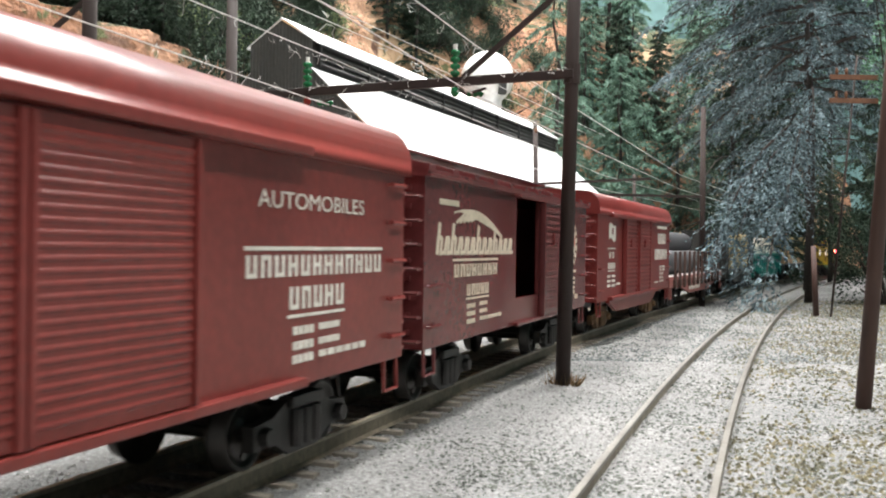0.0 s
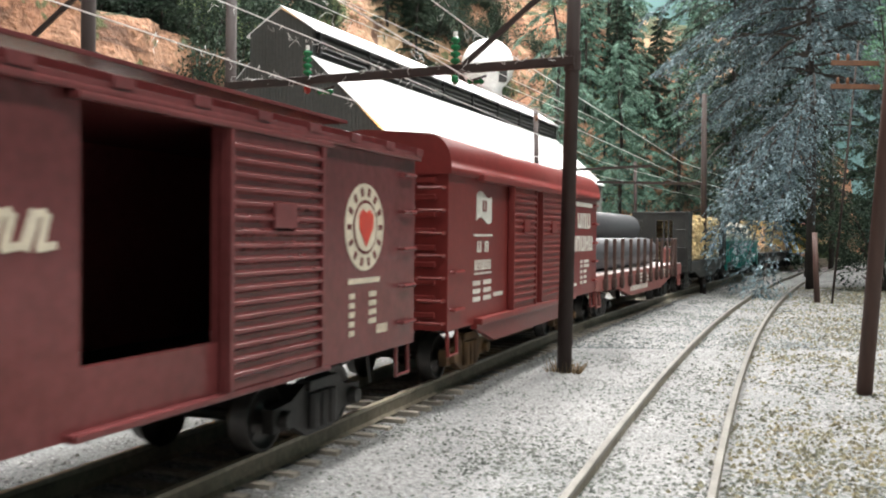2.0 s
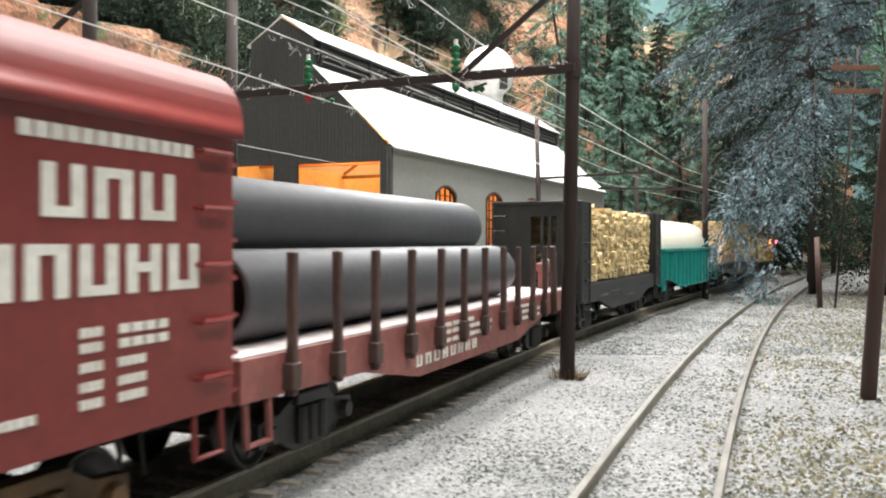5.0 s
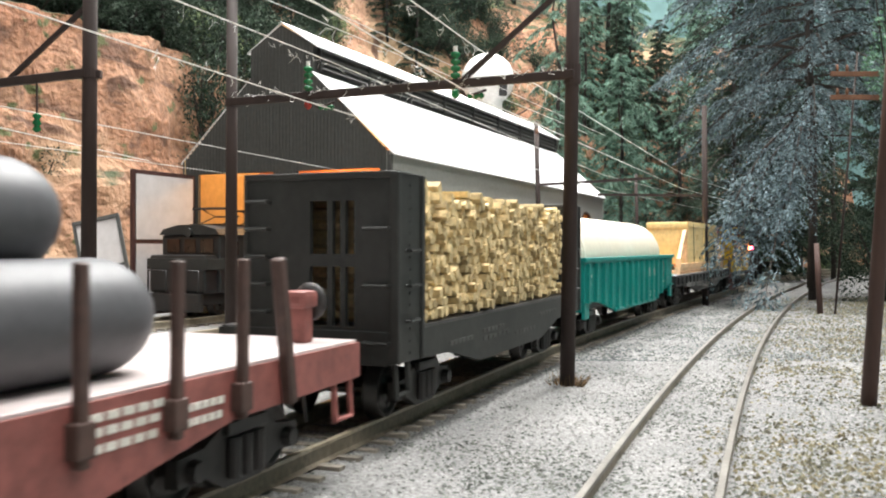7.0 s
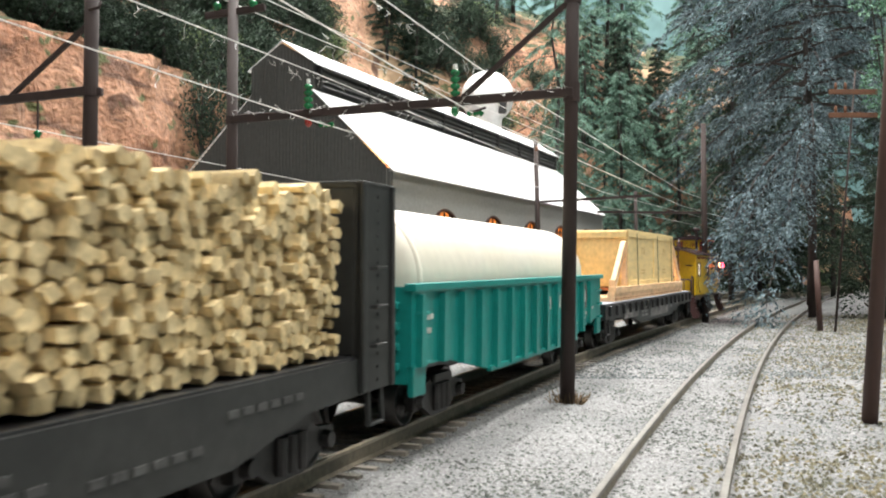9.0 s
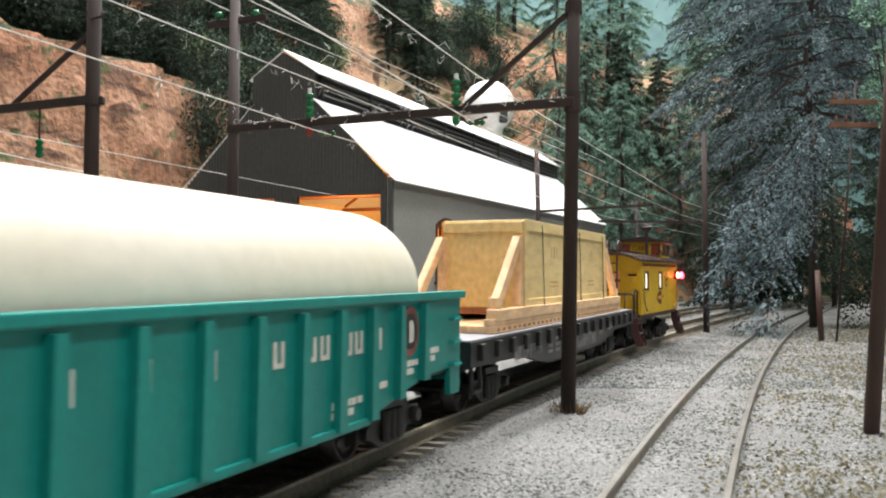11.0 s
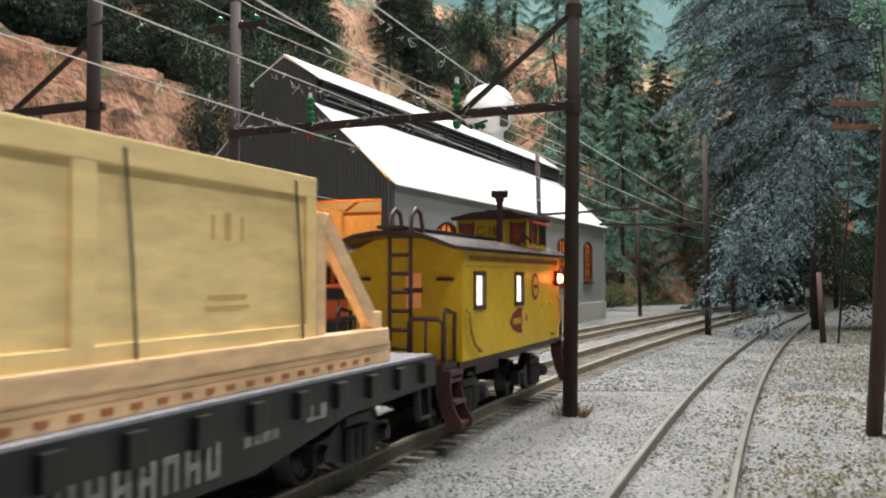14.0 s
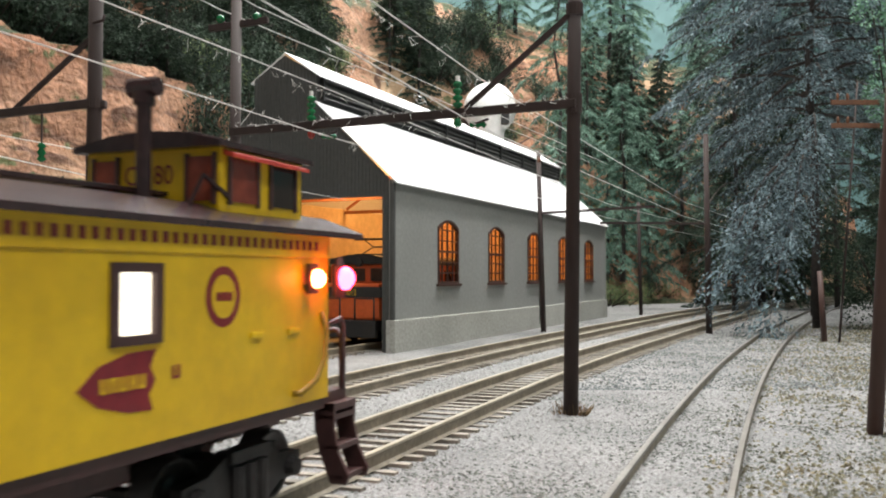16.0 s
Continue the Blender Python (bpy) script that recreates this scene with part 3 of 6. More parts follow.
for u, m in ((0.295, GLASS_GREEN), (0.735, GLASS_GREEN)):
    ix, iy = PX * u, PY * u - 1.7
    insulator(main_pole, ix, iy, ZB + 1.2, ZB + 8.5, m)
    part("clamp", Shape().rod((ix, iy, ZB + 8.2), (ix, iy, ZB + 9.8), 0.55, 8), WIRE, main_pole)
    part("insulator", Shape().lathe([(0, 0.4), (0.8, 1.1), (2.0, 1.1), (2.6, 0.4)], "z", (ix, iy, ZB - 4.0), 10), GLASS_RED if u > 0.5 else GLASS_GREEN, main_pole)
    part("hanger", Shape().path([(ix, iy, ZB - 1.0), (ix + 3, iy - 1.2, ZB - 3.6), (ix + 8, iy - 3.0, ZB - 2.2)], 0.35), POLE, main_pole)
    part("insulator", Shape().lathe([(0, 0.3), (0.6, 1.0), (1.6, 0.5), (2.2, 1.0), (3.2, 0.5), (3.8, 1.0), (4.6, 0.3)], "x", (ix + 3, iy - 1.2, ZB - 3.4), 10), GLASS_GREEN, main_pole)
arm = part("cross_arm", Shape().slab((-8.5, 2.0, 110), (10.5, -2.4, 111.5), 1.5, 2.0, 0.2), POLE, left_pole)
for ax in (-4.8, 6.8):
    insulator(left_pole, ax, 2.0 - (ax + 8.5) * 0.23, 111.4, 114.0, None, 1)
part("collar", Shape().rod((0.2, 0, ZB - 1.2), (0.2, 0, ZB + 1.2), 1.95, 14), POLE, left_pole)
part("arm", Shape().slab((0.4, -1.5, ZB), (-62, 26, ZB - 0.5), 1.6, 2.2, 0.2), POLE, shed_pole)
part("brace", Shape().slab((0.5, -1.0, 95), (-24, 9, ZB + 0.5), 0.8, 1.2), POLE, shed_pole)
part("collar", Shape().rod((0.4, 0, ZB - 1.2), (0.4, 0, ZB + 1.2), 2.15, 14).box(1.5, 3.4, -1.0, 1.0, ZB - 1.0, ZB + 1.0, 0.4), POLE, shed_pole)
part("hook", Shape().path([(0.5, -1.9, 98), (3.2, -2.2, 98.5), (3.6, -2.2, 100)], 0.4), POLE, shed_pole)
for ax in (-15.0, -50.0):
    part("insulator", Shape().lathe([(0, 0.4), (0.7, 1.2), (1.6, 0.6), (2.4, 1.2), (3.4, 0.6), (4.2, 1.2), (5.0, 0.4)], "z", (ax, -ax * 0.42 - 1.5, ZB - 14.0), 10), GLASS_GREEN, shed_pole)
    part("hanger", Shape().rod((ax, -ax * 0.42 - 1.5, ZB - 9.5), (ax, -ax * 0.42 - 1.5, ZB - 0.5), 0.25, 6), POLE, shed_pole)

low_pole = line_pole("catenary_pole", "slim brown catenary pole in front of the engine house", 61.7, 540.0, 112, 1.7, (-3.0, 0))
part("arm", Shape().slab((-2, 0, 73), (62, -28, 75), 1.2, 1.5), POLE, low_pole)
part("insulator", Shape().lathe([(0, 0.4), (0.7, 1.1), (2.5, 1.1), (3.4, 0.4)], "z", (-2.6, -1, 104), 8), ARM_WOOD, low_pole)
far_pole = line_pole("catenary_pole", "brown catenary pole beyond the spruce branches", 159.8, 529.0, 120, 1.9, (-1.0, 0))
part("arm", Shape().slab((0, 0, 66), (-60, 28, 68), 1.2, 1.5), POLE, far_pole)
line_pole("catenary_pole", "slim brown pole at the edge of the woods", 176.0, 782.0, 100, 1.7, (-2.0, 0))
line_pole("telegraph_pole", "leaning brown telegraph pole beside the siding", 199.7, 461.0, 37, 1.6, (-2.2, 0), POLE_RED)
line_pole("telegraph_pole", "leaning red-brown telegraph pole close beside the siding", 95.3, 195.5, 130, 1.75, (9.0, 0), POLE_RED)
arms_pole = line_pole("telegraph_pole", "telegraph pole with two orange-brown cross arms among the spruces", 203.0, 452.0, 135, 0.6, (11.5, 0))
for z in (110.5, 122.5):
    part("cross_arm", Shape().box(-3, 22, -2.2, -0.9, z, z + 2.6, 0.2), ARM_WOOD, arms_pole, "orange-brown wooden cross arm")
    for ax in (0.5, 5.5):
        part("pin", Shape().lathe([(0, 0.7), (1.6, 0.9), (2.6, 0.7), (3.6, 0.3)], "z", (ax, -1.5, z + 2.6), 8), ARM_WOOD, arms_pole)
# dry tuft round the foot of the pole
rnd = random.Random(4)
tuft = Shape()
for i in range(90):
    a, r = rnd.uniform(0, 6.28), rnd.uniform(1.2, 4.6)
    tuft.rod((math.cos(a) * r, math.sin(a) * r, -0.3), (math.cos(a) * r * 1.3 + rnd.uniform(-1, 1), math.sin(a) * r * 1.3 + rnd.uniform(-1, 1), rnd.uniform(0.8, 3.0)), 0.16, 3, 0.05)
DRY = paint("dry_grass", (0.20, 0.12, 0.05), (0.10, 0.07, 0.035), 0.9, 900, 120, 0.4, 0.1, island=0.5)
ob = new("grass_tuft", tuft.mesh("grass_tuft", DRY))
ob.matrix_basis = at_mm(31.9, 220.9)
tagged(ob, "dry brown grass tuft round the foot of the pole", "grass", "", "stuff")


def wire(label, pts, r=0.15, sag=0.0):
    out = []
    for a, b in zip(pts, pts[1:]):
        a, b = Vector(a), Vector(b)
        for i in range(8):
            u = i / 8.0
            p = a.lerp(b, u)
            p.z -= sag * 4 * u * (1 - u)
            out.append(p)
    out.append(Vector(pts[-1]))
    ob = new("overhead_wire", Shape().path(out, r, 5).mesh("overhead_wire", WIRE))
    tagged(ob, label, "wire", "overhead wires")


def over(s, off, z):
    x, y, h = main_line(s, off)
    return (x, y, z)


wire("bright messenger wire above the main track", [over(-420, 4, 88), over(-60, 4, 90), over(143, 1.5, 87.4), over(480, 0, 80), over(900, 0, 78)])
wire("thin contact wire above the main track", [over(-420, 4, 79), over(-60, 4, 79), over(143, 1.5, 74.3), over(480, 0, 71), over(900, 0, 70)])
wire("bright messenger wire above the second track", [over(-420, -46, 88), over(-60, -46, 87), over(134, -43, 87.4), over(470, -46, 80), over(900, -46, 78)])
wire("thin contact wire above the second track", [over(-420, -46, 77), over(-60, -46, 76.5), over(134, -43, 74.0), over(470, -46, 71), over(900, -46, 70)])
wire("feeder wire along the pole tops", [over(-420, -73, 118), over(-40, -75, 116), (-67.8, 265, 115.5), over(480, -60, 108)])
wire("feeder wire along the pole tops", [over(-420, -62, 118), over(-40, -63, 116), (-56.2, 263, 115.8), over(480, -48, 106)])


def shed_wire(d, c, z):
    x, y = house_at(d, c)
    return (x, y, z)


wire("contact wire running into the engine house", [shed_wire(-560, 25, 75), shed_wire(-190, 25, 73), shed_wire(6, 25, 69.5)], 0.15)
wire("contact wire running into the engine house", [shed_wire(-560, 84, 75), shed_wire(-190, 84, 72), shed_wire(6, 84, 69.5)], 0.15)
wire("sloping stay wire beside the shed tracks", [shed_wire(-560, 55, 90), shed_wire(-190, 60, 75), shed_wire(-60, 84, 71)], 0.2)
# fuzz of stray fibres caught on the wires
rnd = random.Random(21)
fuzz = Shape()
for s0, off, z in [(rnd.uniform(60, 220), o, zz) for o, zz in ((1.5, 87.0), (-43, 86.5), (-43, 74.5), (1.5, 74.5)) for _ in range(34)]:
    x, y, h = main_line(s0, off)
    pts = [Vector((x, y, z + rnd.uniform(-0.8, 0.4)))]
    for k in range(3):
        pts.append(pts[-1] + Vector((rnd.uniform(-1.4, 1.4), rnd.uniform(-1.4, 1.4), rnd.uniform(-1.6, 1.0))))
    fuzz.path(pts, 0.065, 3)
for i in range(70):
    u = rnd.random()
    pts = [Vector((31.9 + PX * u, 220.9 + PY * u - 1.7, ZB + 1.2))]
    for k in range(3):
        pts.append(pts[-1] + Vector((rnd.uniform(-1.5, 1.5), rnd.uniform(-1, 1), rnd.uniform(-1.2, 1.0))))
    fuzz.path(pts, 0.065, 3)
tagged(new("stray_fibres", fuzz.mesh("stray_fibres", WIRE)), "fine stray fibres caught on the wires and beam", "fibres", "", "stuff")


# ---- rock cliff and hillside ----
def rock_material():
    mat = paint("sandstone_rock", (0.36, 0.205, 0.125), (0.25, 0.105, 0.052), 0.9, 260, 14, 0.6, 0.8, depth=0.004)
    t = mat.node_tree
    n, link = t.nodes, t.links.new
    bsdf = n["Principled BSDF"]
    src = bsdf.inputs["Base Color"].links[0].from_socket
    co = n.new("ShaderNodeTexCoord")
    crack, cream = n.new("ShaderNodeTexNoise"), n.new("ShaderNodeTexNoise")
    mp = n.new("ShaderNodeMapping")
    mp.inputs["Scale"].default_value = (1, 1, 2.5)
    link(co.outputs["Object"], mp.inputs[0])
    crack.inputs["Scale"].default_value, crack.inputs["Detail"].default_value, crack.inputs["Distortion"].default_value = 22, 8, 1.2
    cream.inputs["Scale"].default_value, cream.inputs["Detail"].default_value = 7, 4
    link(mp.outputs[0], crack.inputs[0]), link(co.outputs["Object"], cream.inputs[0])

    def layer(below, factor, lo, hi, color):
        r = n.new("ShaderNodeMapRange")
        r.inputs["From Min"].default_value, r.inputs["From Max"].default_value = lo, hi
        link(factor, r.inputs[0])
        m = n.new("ShaderNodeMix")
        m.data_type = "RGBA"
        link(r.outputs[0], m.inputs[0]), link(below, m.inputs[6])
        m.inputs[7].default_value = (*color, 1)
        return m.outputs[2]

    a = layer(src, cream.outputs[0], 0.53, 0.66, (0.46, 0.32, 0.20))
    a = layer(a, crack.outputs[0], 0.56, 0.66, (0.10, 0.05, 0.03))
    geo, sep = n.new("ShaderNodeNewGeometry"), n.new("ShaderNodeSeparateXYZ")
    link(geo.outputs["Normal"], sep.inputs[0])
    fine = n.new("ShaderNodeTexNoise")
    fine.inputs["Scale"].default_value, fine.inputs["Detail"].default_value = 45, 6
    link(co.outputs["Object"], fine.inputs[0])
    add = n.new("ShaderNodeMath")
    add.operation = "ADD"
    link(sep.outputs[2], add.inputs[0]), link(fine.outputs[0], add.inputs[1])
    speck = n.new("ShaderNodeTexNoise")
    speck.inputs["Scale"].default_value, speck.inputs["Detail"].default_value = 75, 5
    link(co.outputs["Object"], speck.inputs[0])
    a = layer(a, speck.outputs[0], 0.60, 0.66, (0.075, 0.085, 0.03))
    a = layer(a, add.outputs[0], 1.10, 1.30, (0.032, 0.042, 0.014))
    link(a, bsdf.inputs["Base Color"])
    return mat


ROCK = rock_material()
# foot of the cliff, from beside the shed tracks round behind the engine house, to the far woods
FOOT = [(-620, -100), (-430, 150), (-290, 330), (-225, 430), (-175, 530), (-90, 690), (10, 850), (110, 960), (230, 1060), (380, 1180), (560, 1330), (760, 1500)]


def foot_at(u):
    i = min(int(u), len(FOOT) - 2)
    f = u - i
    p0, p1, p2, p3 = (Vector(FOOT[max(0, min(len(FOOT) - 1, i + k))]) for k in (-1, 0, 1, 2))
    q = 0.5 * ((2 * p1) + (p2 - p0) * f + (2 * p0 - 5 * p1 + 4 * p2 - p3) * f * f + (3 * p1 - p0 - 3 * p2 + p3) * f ** 3)
    d = (p2 - p0) * (1 - f) + (p3 - p1) * f
    return q, Vector((-d.y, d.x)).normalized()


PROFILE = [(-30, -3), (0, 0), (10, 6), (20, 34), (28, 70), (35, 82), (43, 122), (54, 174), (90, 188), (120, 198), (132, 232), (146, 268), (162, 300), (178, 345), (260, 400), (420, 470), (640, 560)]


def hill_height(d):
    return float(np.interp(d, [p[0] for p in PROFILE], [p[1] for p in PROFILE]))


def hill_point(u, d):
    q, nrm = foot_at(u)
    steep = 18 * noise.noise(Vector((u * 1.7, d / 90.0, 1.0))) + 9 * noise.noise(Vector((u * 6, d / 30.0, 5.0)))
    dd = d + steep * min(max(d, 0) / 30.0, 1.0)
    z = hill_height(d) + 14 * min(max(d, 0) / 60.0, 1.0) * noise.noise(Vector((u * 2.3, d / 60.0, 9.0)))
    rough = min(max(d, 0) / 12.0, 1.0)
    p = Vector((q.x + nrm.x * dd, q.y + nrm.y * dd, z))
    w = noise.turbulence_vector(p / 26.0, 4, False) * 5.5 * rough
    return p + Vector((w.x, w.y, w.z * 0.6))


def build_hill():
    us = np.arange(0.0, len(FOOT) - 1.001, 0.028)
    ds = np.concatenate([np.arange(-30, 0, 10), np.arange(0, 160, 2.6), np.arange(160, 300, 8), np.arange(300, 641, 40)])
    verts = [tuple(hill_point(u, d)) for u in us for d in ds]
    w = len(ds)
    faces = [(i * w + j, (i + 1) * w + j, (i + 1) * w + j + 1, i * w + j + 1) for i in range(len(us) - 1) for j in range(w - 1)]
    tagged(raw("hillside", verts, faces, ROCK, None, False), "rugged tan and orange sandstone cliff with mossy ledges", "cliff", "", "structure")


build_hill()


# ---- trees ----
def leaf(name, base, other, island=0.45):
    return paint(name, base, other, 0.75, 700, 60, 0.3, 0.0, island=island, spec=0.3)


NEEDLE_DARK = leaf("dark_green_foliage", (0.034, 0.058, 0.032), (0.017, 0.034, 0.022))
NEEDLE_PALE = leaf("pale_green_foliage", (0.145, 0.245, 0.185), (0.065, 0.135, 0.10))
NEEDLE_BLUE = leaf("blue_grey_foliage", (0.165, 0.225, 0.245), (0.075, 0.112, 0.125), 0.75)
IVY = leaf("ivy_foliage", (0.18, 0.34, 0.22), (0.10, 0.22, 0.14), 0.5)
SHRUB = leaf("yellow_green_foliage", (0.20, 0.25, 0.11), (0.09, 0.14, 0.06))
BARK = paint("grey_brown_bark", (0.045, 0.037, 0.032), (0.025, 0.020, 0.018), 0.9, 400, 60, 0.5, 0.5)
TWIG = paint("dark_twig", (0.05, 0.038, 0.032), (0.03, 0.024, 0.02), 0.9, 400, 60, 0.4, 0.1)


def blade(verts, faces, p, d, size, rnd, width=0.45):
    """One small pointed leaf or needle spray at p along d."""
    side = d.cross(Vector((rnd.uniform(-1, 1), rnd.uniform(-1, 1), rnd.uniform(-1, 1))))
    if side.length < 1e-4:
        side = Vector((1, 0, 0))
    side = side.normalized() * size * width
    b = len(verts)
    q = p + d * size
    m = p + d * size * 0.45
    verts += [tuple(p + side * 0.3), tuple(m - side), tuple(q)]
    faces.append((b, b + 1, b + 2))


def conifer(height, radius, branches, sprays, size, droop, seed, low=0.06, flat=0.0, taper=1.0, hanging=()):
    """Trunk, limbs and a crown of separate needle sprays; returns three vert-face pairs."""
    rnd = random.Random(seed)
    trunk = Shape()
    r0 = min(max(height * 0.016, 0.8), 3.0)
    steps = 7
    bend = [(rnd.uniform(-1, 1) * height * 0.006 * i ** 0.5, rnd.uniform(-1, 1) * height * 0.006 * i ** 0.5, height * i / steps) for i in range(steps + 1)]
    bend[0] = (0, 0, -2)
    trunk.path(bend, [r0 * (1 - i / (steps + 0.5)) for i in range(steps + 1)], 8)
    twigs = Shape()
    verts, faces = [], []
    for k in range(branches):
        f = low + (1 - low) * ((k + rnd.random()) / branches) ** 0.9
        z = height * f
        reach = radius * ((1 - f) ** taper * 0.92 + 0.08) * rnd.uniform(0.45, 1.15)
        reach = min(reach, max((z - 30 * (len(hanging) > 0)) / max(droop - 0.1, 0.05), radius * 0.2))
        a = k * 2.4 + rnd.uniform(-0.5, 0.5)
        out = Vector((math.cos(a), math.sin(a), 0))
        p0 = Vector((0, 0, z))
        lift, fall = rnd.uniform(-0.05, 0.3) * (1 - flat), droop
        if k < len(hanging):
            z, deg, reach = hanging[k]
            out = Vector((math.cos(radians(deg)), math.sin(radians(deg)), 0))
            p0, lift, f, fall = Vector((0, 0, z)), 0.05, 0.1, 0.86
        pts = []
        for i in range(5):
            u = i / 4.0
            pts.append(p0 + out * reach * u + Vector((0, 0, reach * (lift * u - fall * u * u))))
        twigs.path(pts, [max(reach * 0.012, 0.22), max(reach * 0.01, 0.2), max(reach * 0.008, 0.18), max(reach * 0.006, 0.15), 0.1], 4)
        side = Vector((-out.y, out.x, 0))
        n = max(int(sprays * (0.35 + reach / radius)), 6)
        if k < len(hanging):
            n = int(n * 1.7)
        # side twigs along the limb, each with its own row of sprays
        per = 15
        for i in range(max(n // per, 3)):
            u = rnd.uniform(0.1, 1.0) ** 0.75
            q = pts[0] + out * reach * u + Vector((0, 0, reach * (lift * u - fall * u * u)))
            sign = rnd.choice((-1, 1))
            long_ = (reach * 0.36 * (1.05 - u * 0.75) + size) * rnd.uniform(0.5, 1.2)
            way = (out * rnd.uniform(0.35, 1.0) + side * sign * rnd.uniform(0.3, 1.0) + Vector((0, 0, rnd.uniform(-0.35, 0.1) - droop * 0.5))).normalized()
            for k2 in range(per):
                v = (k2 + rnd.random()) / per
                r = q + way * long_ * v + Vector((0, 0, -long_ * 0.45 * v * v))
                d = (way * rnd.uniform(0.4, 1) + side * rnd.uniform(-0.9, 0.9) + out * rnd.uniform(-0.3, 0.6) + Vector((0, 0, rnd.uniform(-0.8, 0.25) - 0.3 * droop))).normalized()
                blade(verts, faces, r, d, size * rnd.uniform(0.6, 1.3) * (1.15 - 0.4 * v), rnd, 0.3)
    return trunk, twigs, verts, faces


def make_tree(name, label, group, foliage, spec, at):
    trunk, twigs, verts, faces = conifer(*spec)
    tree = thing(name, label, "tree", group, at)
    part("trunk", trunk, BARK, tree)
    tagged(part("branchwork", twigs, TWIG, tree), kind="stuff")
    tagged(raw("crown", verts, faces, foliage, tree), kind="stuff")
    return tree


def bush(name, label, group, foliage, r, h, count, size, seed, at, foot=0.0):
    """A shrub: a few stems and many small leaves gathered in uneven clumps."""
    rnd = random.Random(seed)
    verts, faces = [], []
    clumps = [Vector((rnd.gauss(0, r * 0.4), rnd.gauss(0, r * 0.4), foot + rnd.uniform(0.15, 0.95) * h)) for _ in range(16)]
    stems = Shape()
    if foot:
        stems.path([(r * 0.9, r * 0.5, -2), (r * 0.5, r * 0.3, foot * 0.6), (0, 0, foot + h)], [1.2, 1.0, 0.4])
    for c in clumps:
        stems.rod((c.x * 0.15, c.y * 0.15, max(foot - 2, -2)), c, r * 0.03, 4, r * 0.012)
    for i in range(count):
        c = clumps[i % len(clumps)]
        d = Vector((rnd.gauss(0, 1), rnd.gauss(0, 1), rnd.gauss(0, 1))).normalized()
        q = c + d * r * 0.36 * rnd.uniform(0.5, 1.1) ** 0.6
        q.z = max(q.z, 0.2)
        blade(verts, faces, q, (d + Vector((rnd.uniform(-0.8, 0.8), rnd.uniform(-0.8, 0.8), rnd.uniform(-0.8, 0.8)))).normalized(), size * rnd.uniform(0.6, 1.3), rnd, 0.45)
    b = thing(name, label, "shrub", group, at)
    tagged(part("branchwork", stems, TWIG, b), kind="stuff")
    tagged(raw("foliage", verts, faces, foliage, b), kind="stuff")
    return b


# foreground spruce whose blue-grey branches hang over the siding
make_tree("spruce_tree", "tall blue-grey spruce with drooping branches hanging over the siding", "foreground spruces", NEEDLE_BLUE, (430, 124, 135, 720, 2.9, 0.45, 5, 0.27, 0.2, 0.30, [(92 + 5.5 * i, -134 + 13 * math.sin(i * 2.4), 106 + 14 * math.sin(i * 1.7)) for i in range(7)]), at_mm(248, 585))
make_tree("spruce_tree", "tall blue-grey spruce behind the siding", "foreground spruces", NEEDLE_BLUE, (430, 105, 100, 520, 3.2, 0.40, 12, 0.30, 0.2, 0.3), at_mm(320, 760))
make_tree("spruce_tree", "dark leafy spruce beside the siding", "foreground spruces", NEEDLE_DARK, (400, 80, 90, 900, 2.2, 0.30, 31, 0.03, 0.2, 0.35), at_mm(335, 610))
make_tree("spruce_tree", "dark green spruce deep in the woods", "foreground spruces", NEEDLE_DARK, (460, 110, 110, 700, 2.8, 0.35, 35, 0.10, 0.2, 0.3), at_mm(430, 960))
make_tree("spruce_tree", "shadowy dark spruce behind the blue-grey spruce", "foreground spruces", NEEDLE_DARK, (470, 100, 110, 700, 2.8, 0.35, 37, 0.12, 0.2, 0.3), at_mm(285, 860))
bush("ivy", "pale green ivy leaves hanging beside the dark spruce", "shrubs", IVY, 27, 110, 4200, 1.9, 41, at_mm(240, 462), 98)
bush("bush", "dark evergreen bush beside the siding", "shrubs", NEEDLE_DARK, 42, 62, 12000, 1.8, 43, at_mm(292, 560))

# woods on the hillside: a few kinds, repeated
kinds = [make_tree("conifer", "dense dark green conifer on the hillside", "hillside trees", NEEDLE_DARK, (150, 34, 80, 340, 2.6, 0.25, 51, 0.04, 0.2, 0.8), at_mm(-330, 640, 150)),
         make_tree("conifer", "pale green feathery conifer on the hillside", "hillside trees", NEEDLE_PALE, (210, 54, 80, 300, 3.2, 0.45, 52, 0.10, 0.2, 0.7), at_mm(190, 930, 30)),
         make_tree("conifer", "tall bare-trunked pale conifer on the hillside", "hillside trees", NEEDLE_PALE, (330, 56, 60, 300, 3.2, 0.6, 53, 0.22, 0.0, 0.55), at_mm(105, 800, 10))]


def on_hill(u, d, kind, turn, size=1.0, sink=3.0):
    p = hill_point(u, d)
    t = copy_thing(kinds[kind], Matrix.Translation((p.x * MM, p.y * MM, (p.z - sink) * MM)) @ pose(0, 0, 0, 0, 0, turn))
    t.scale = (size, size, size)
    return t


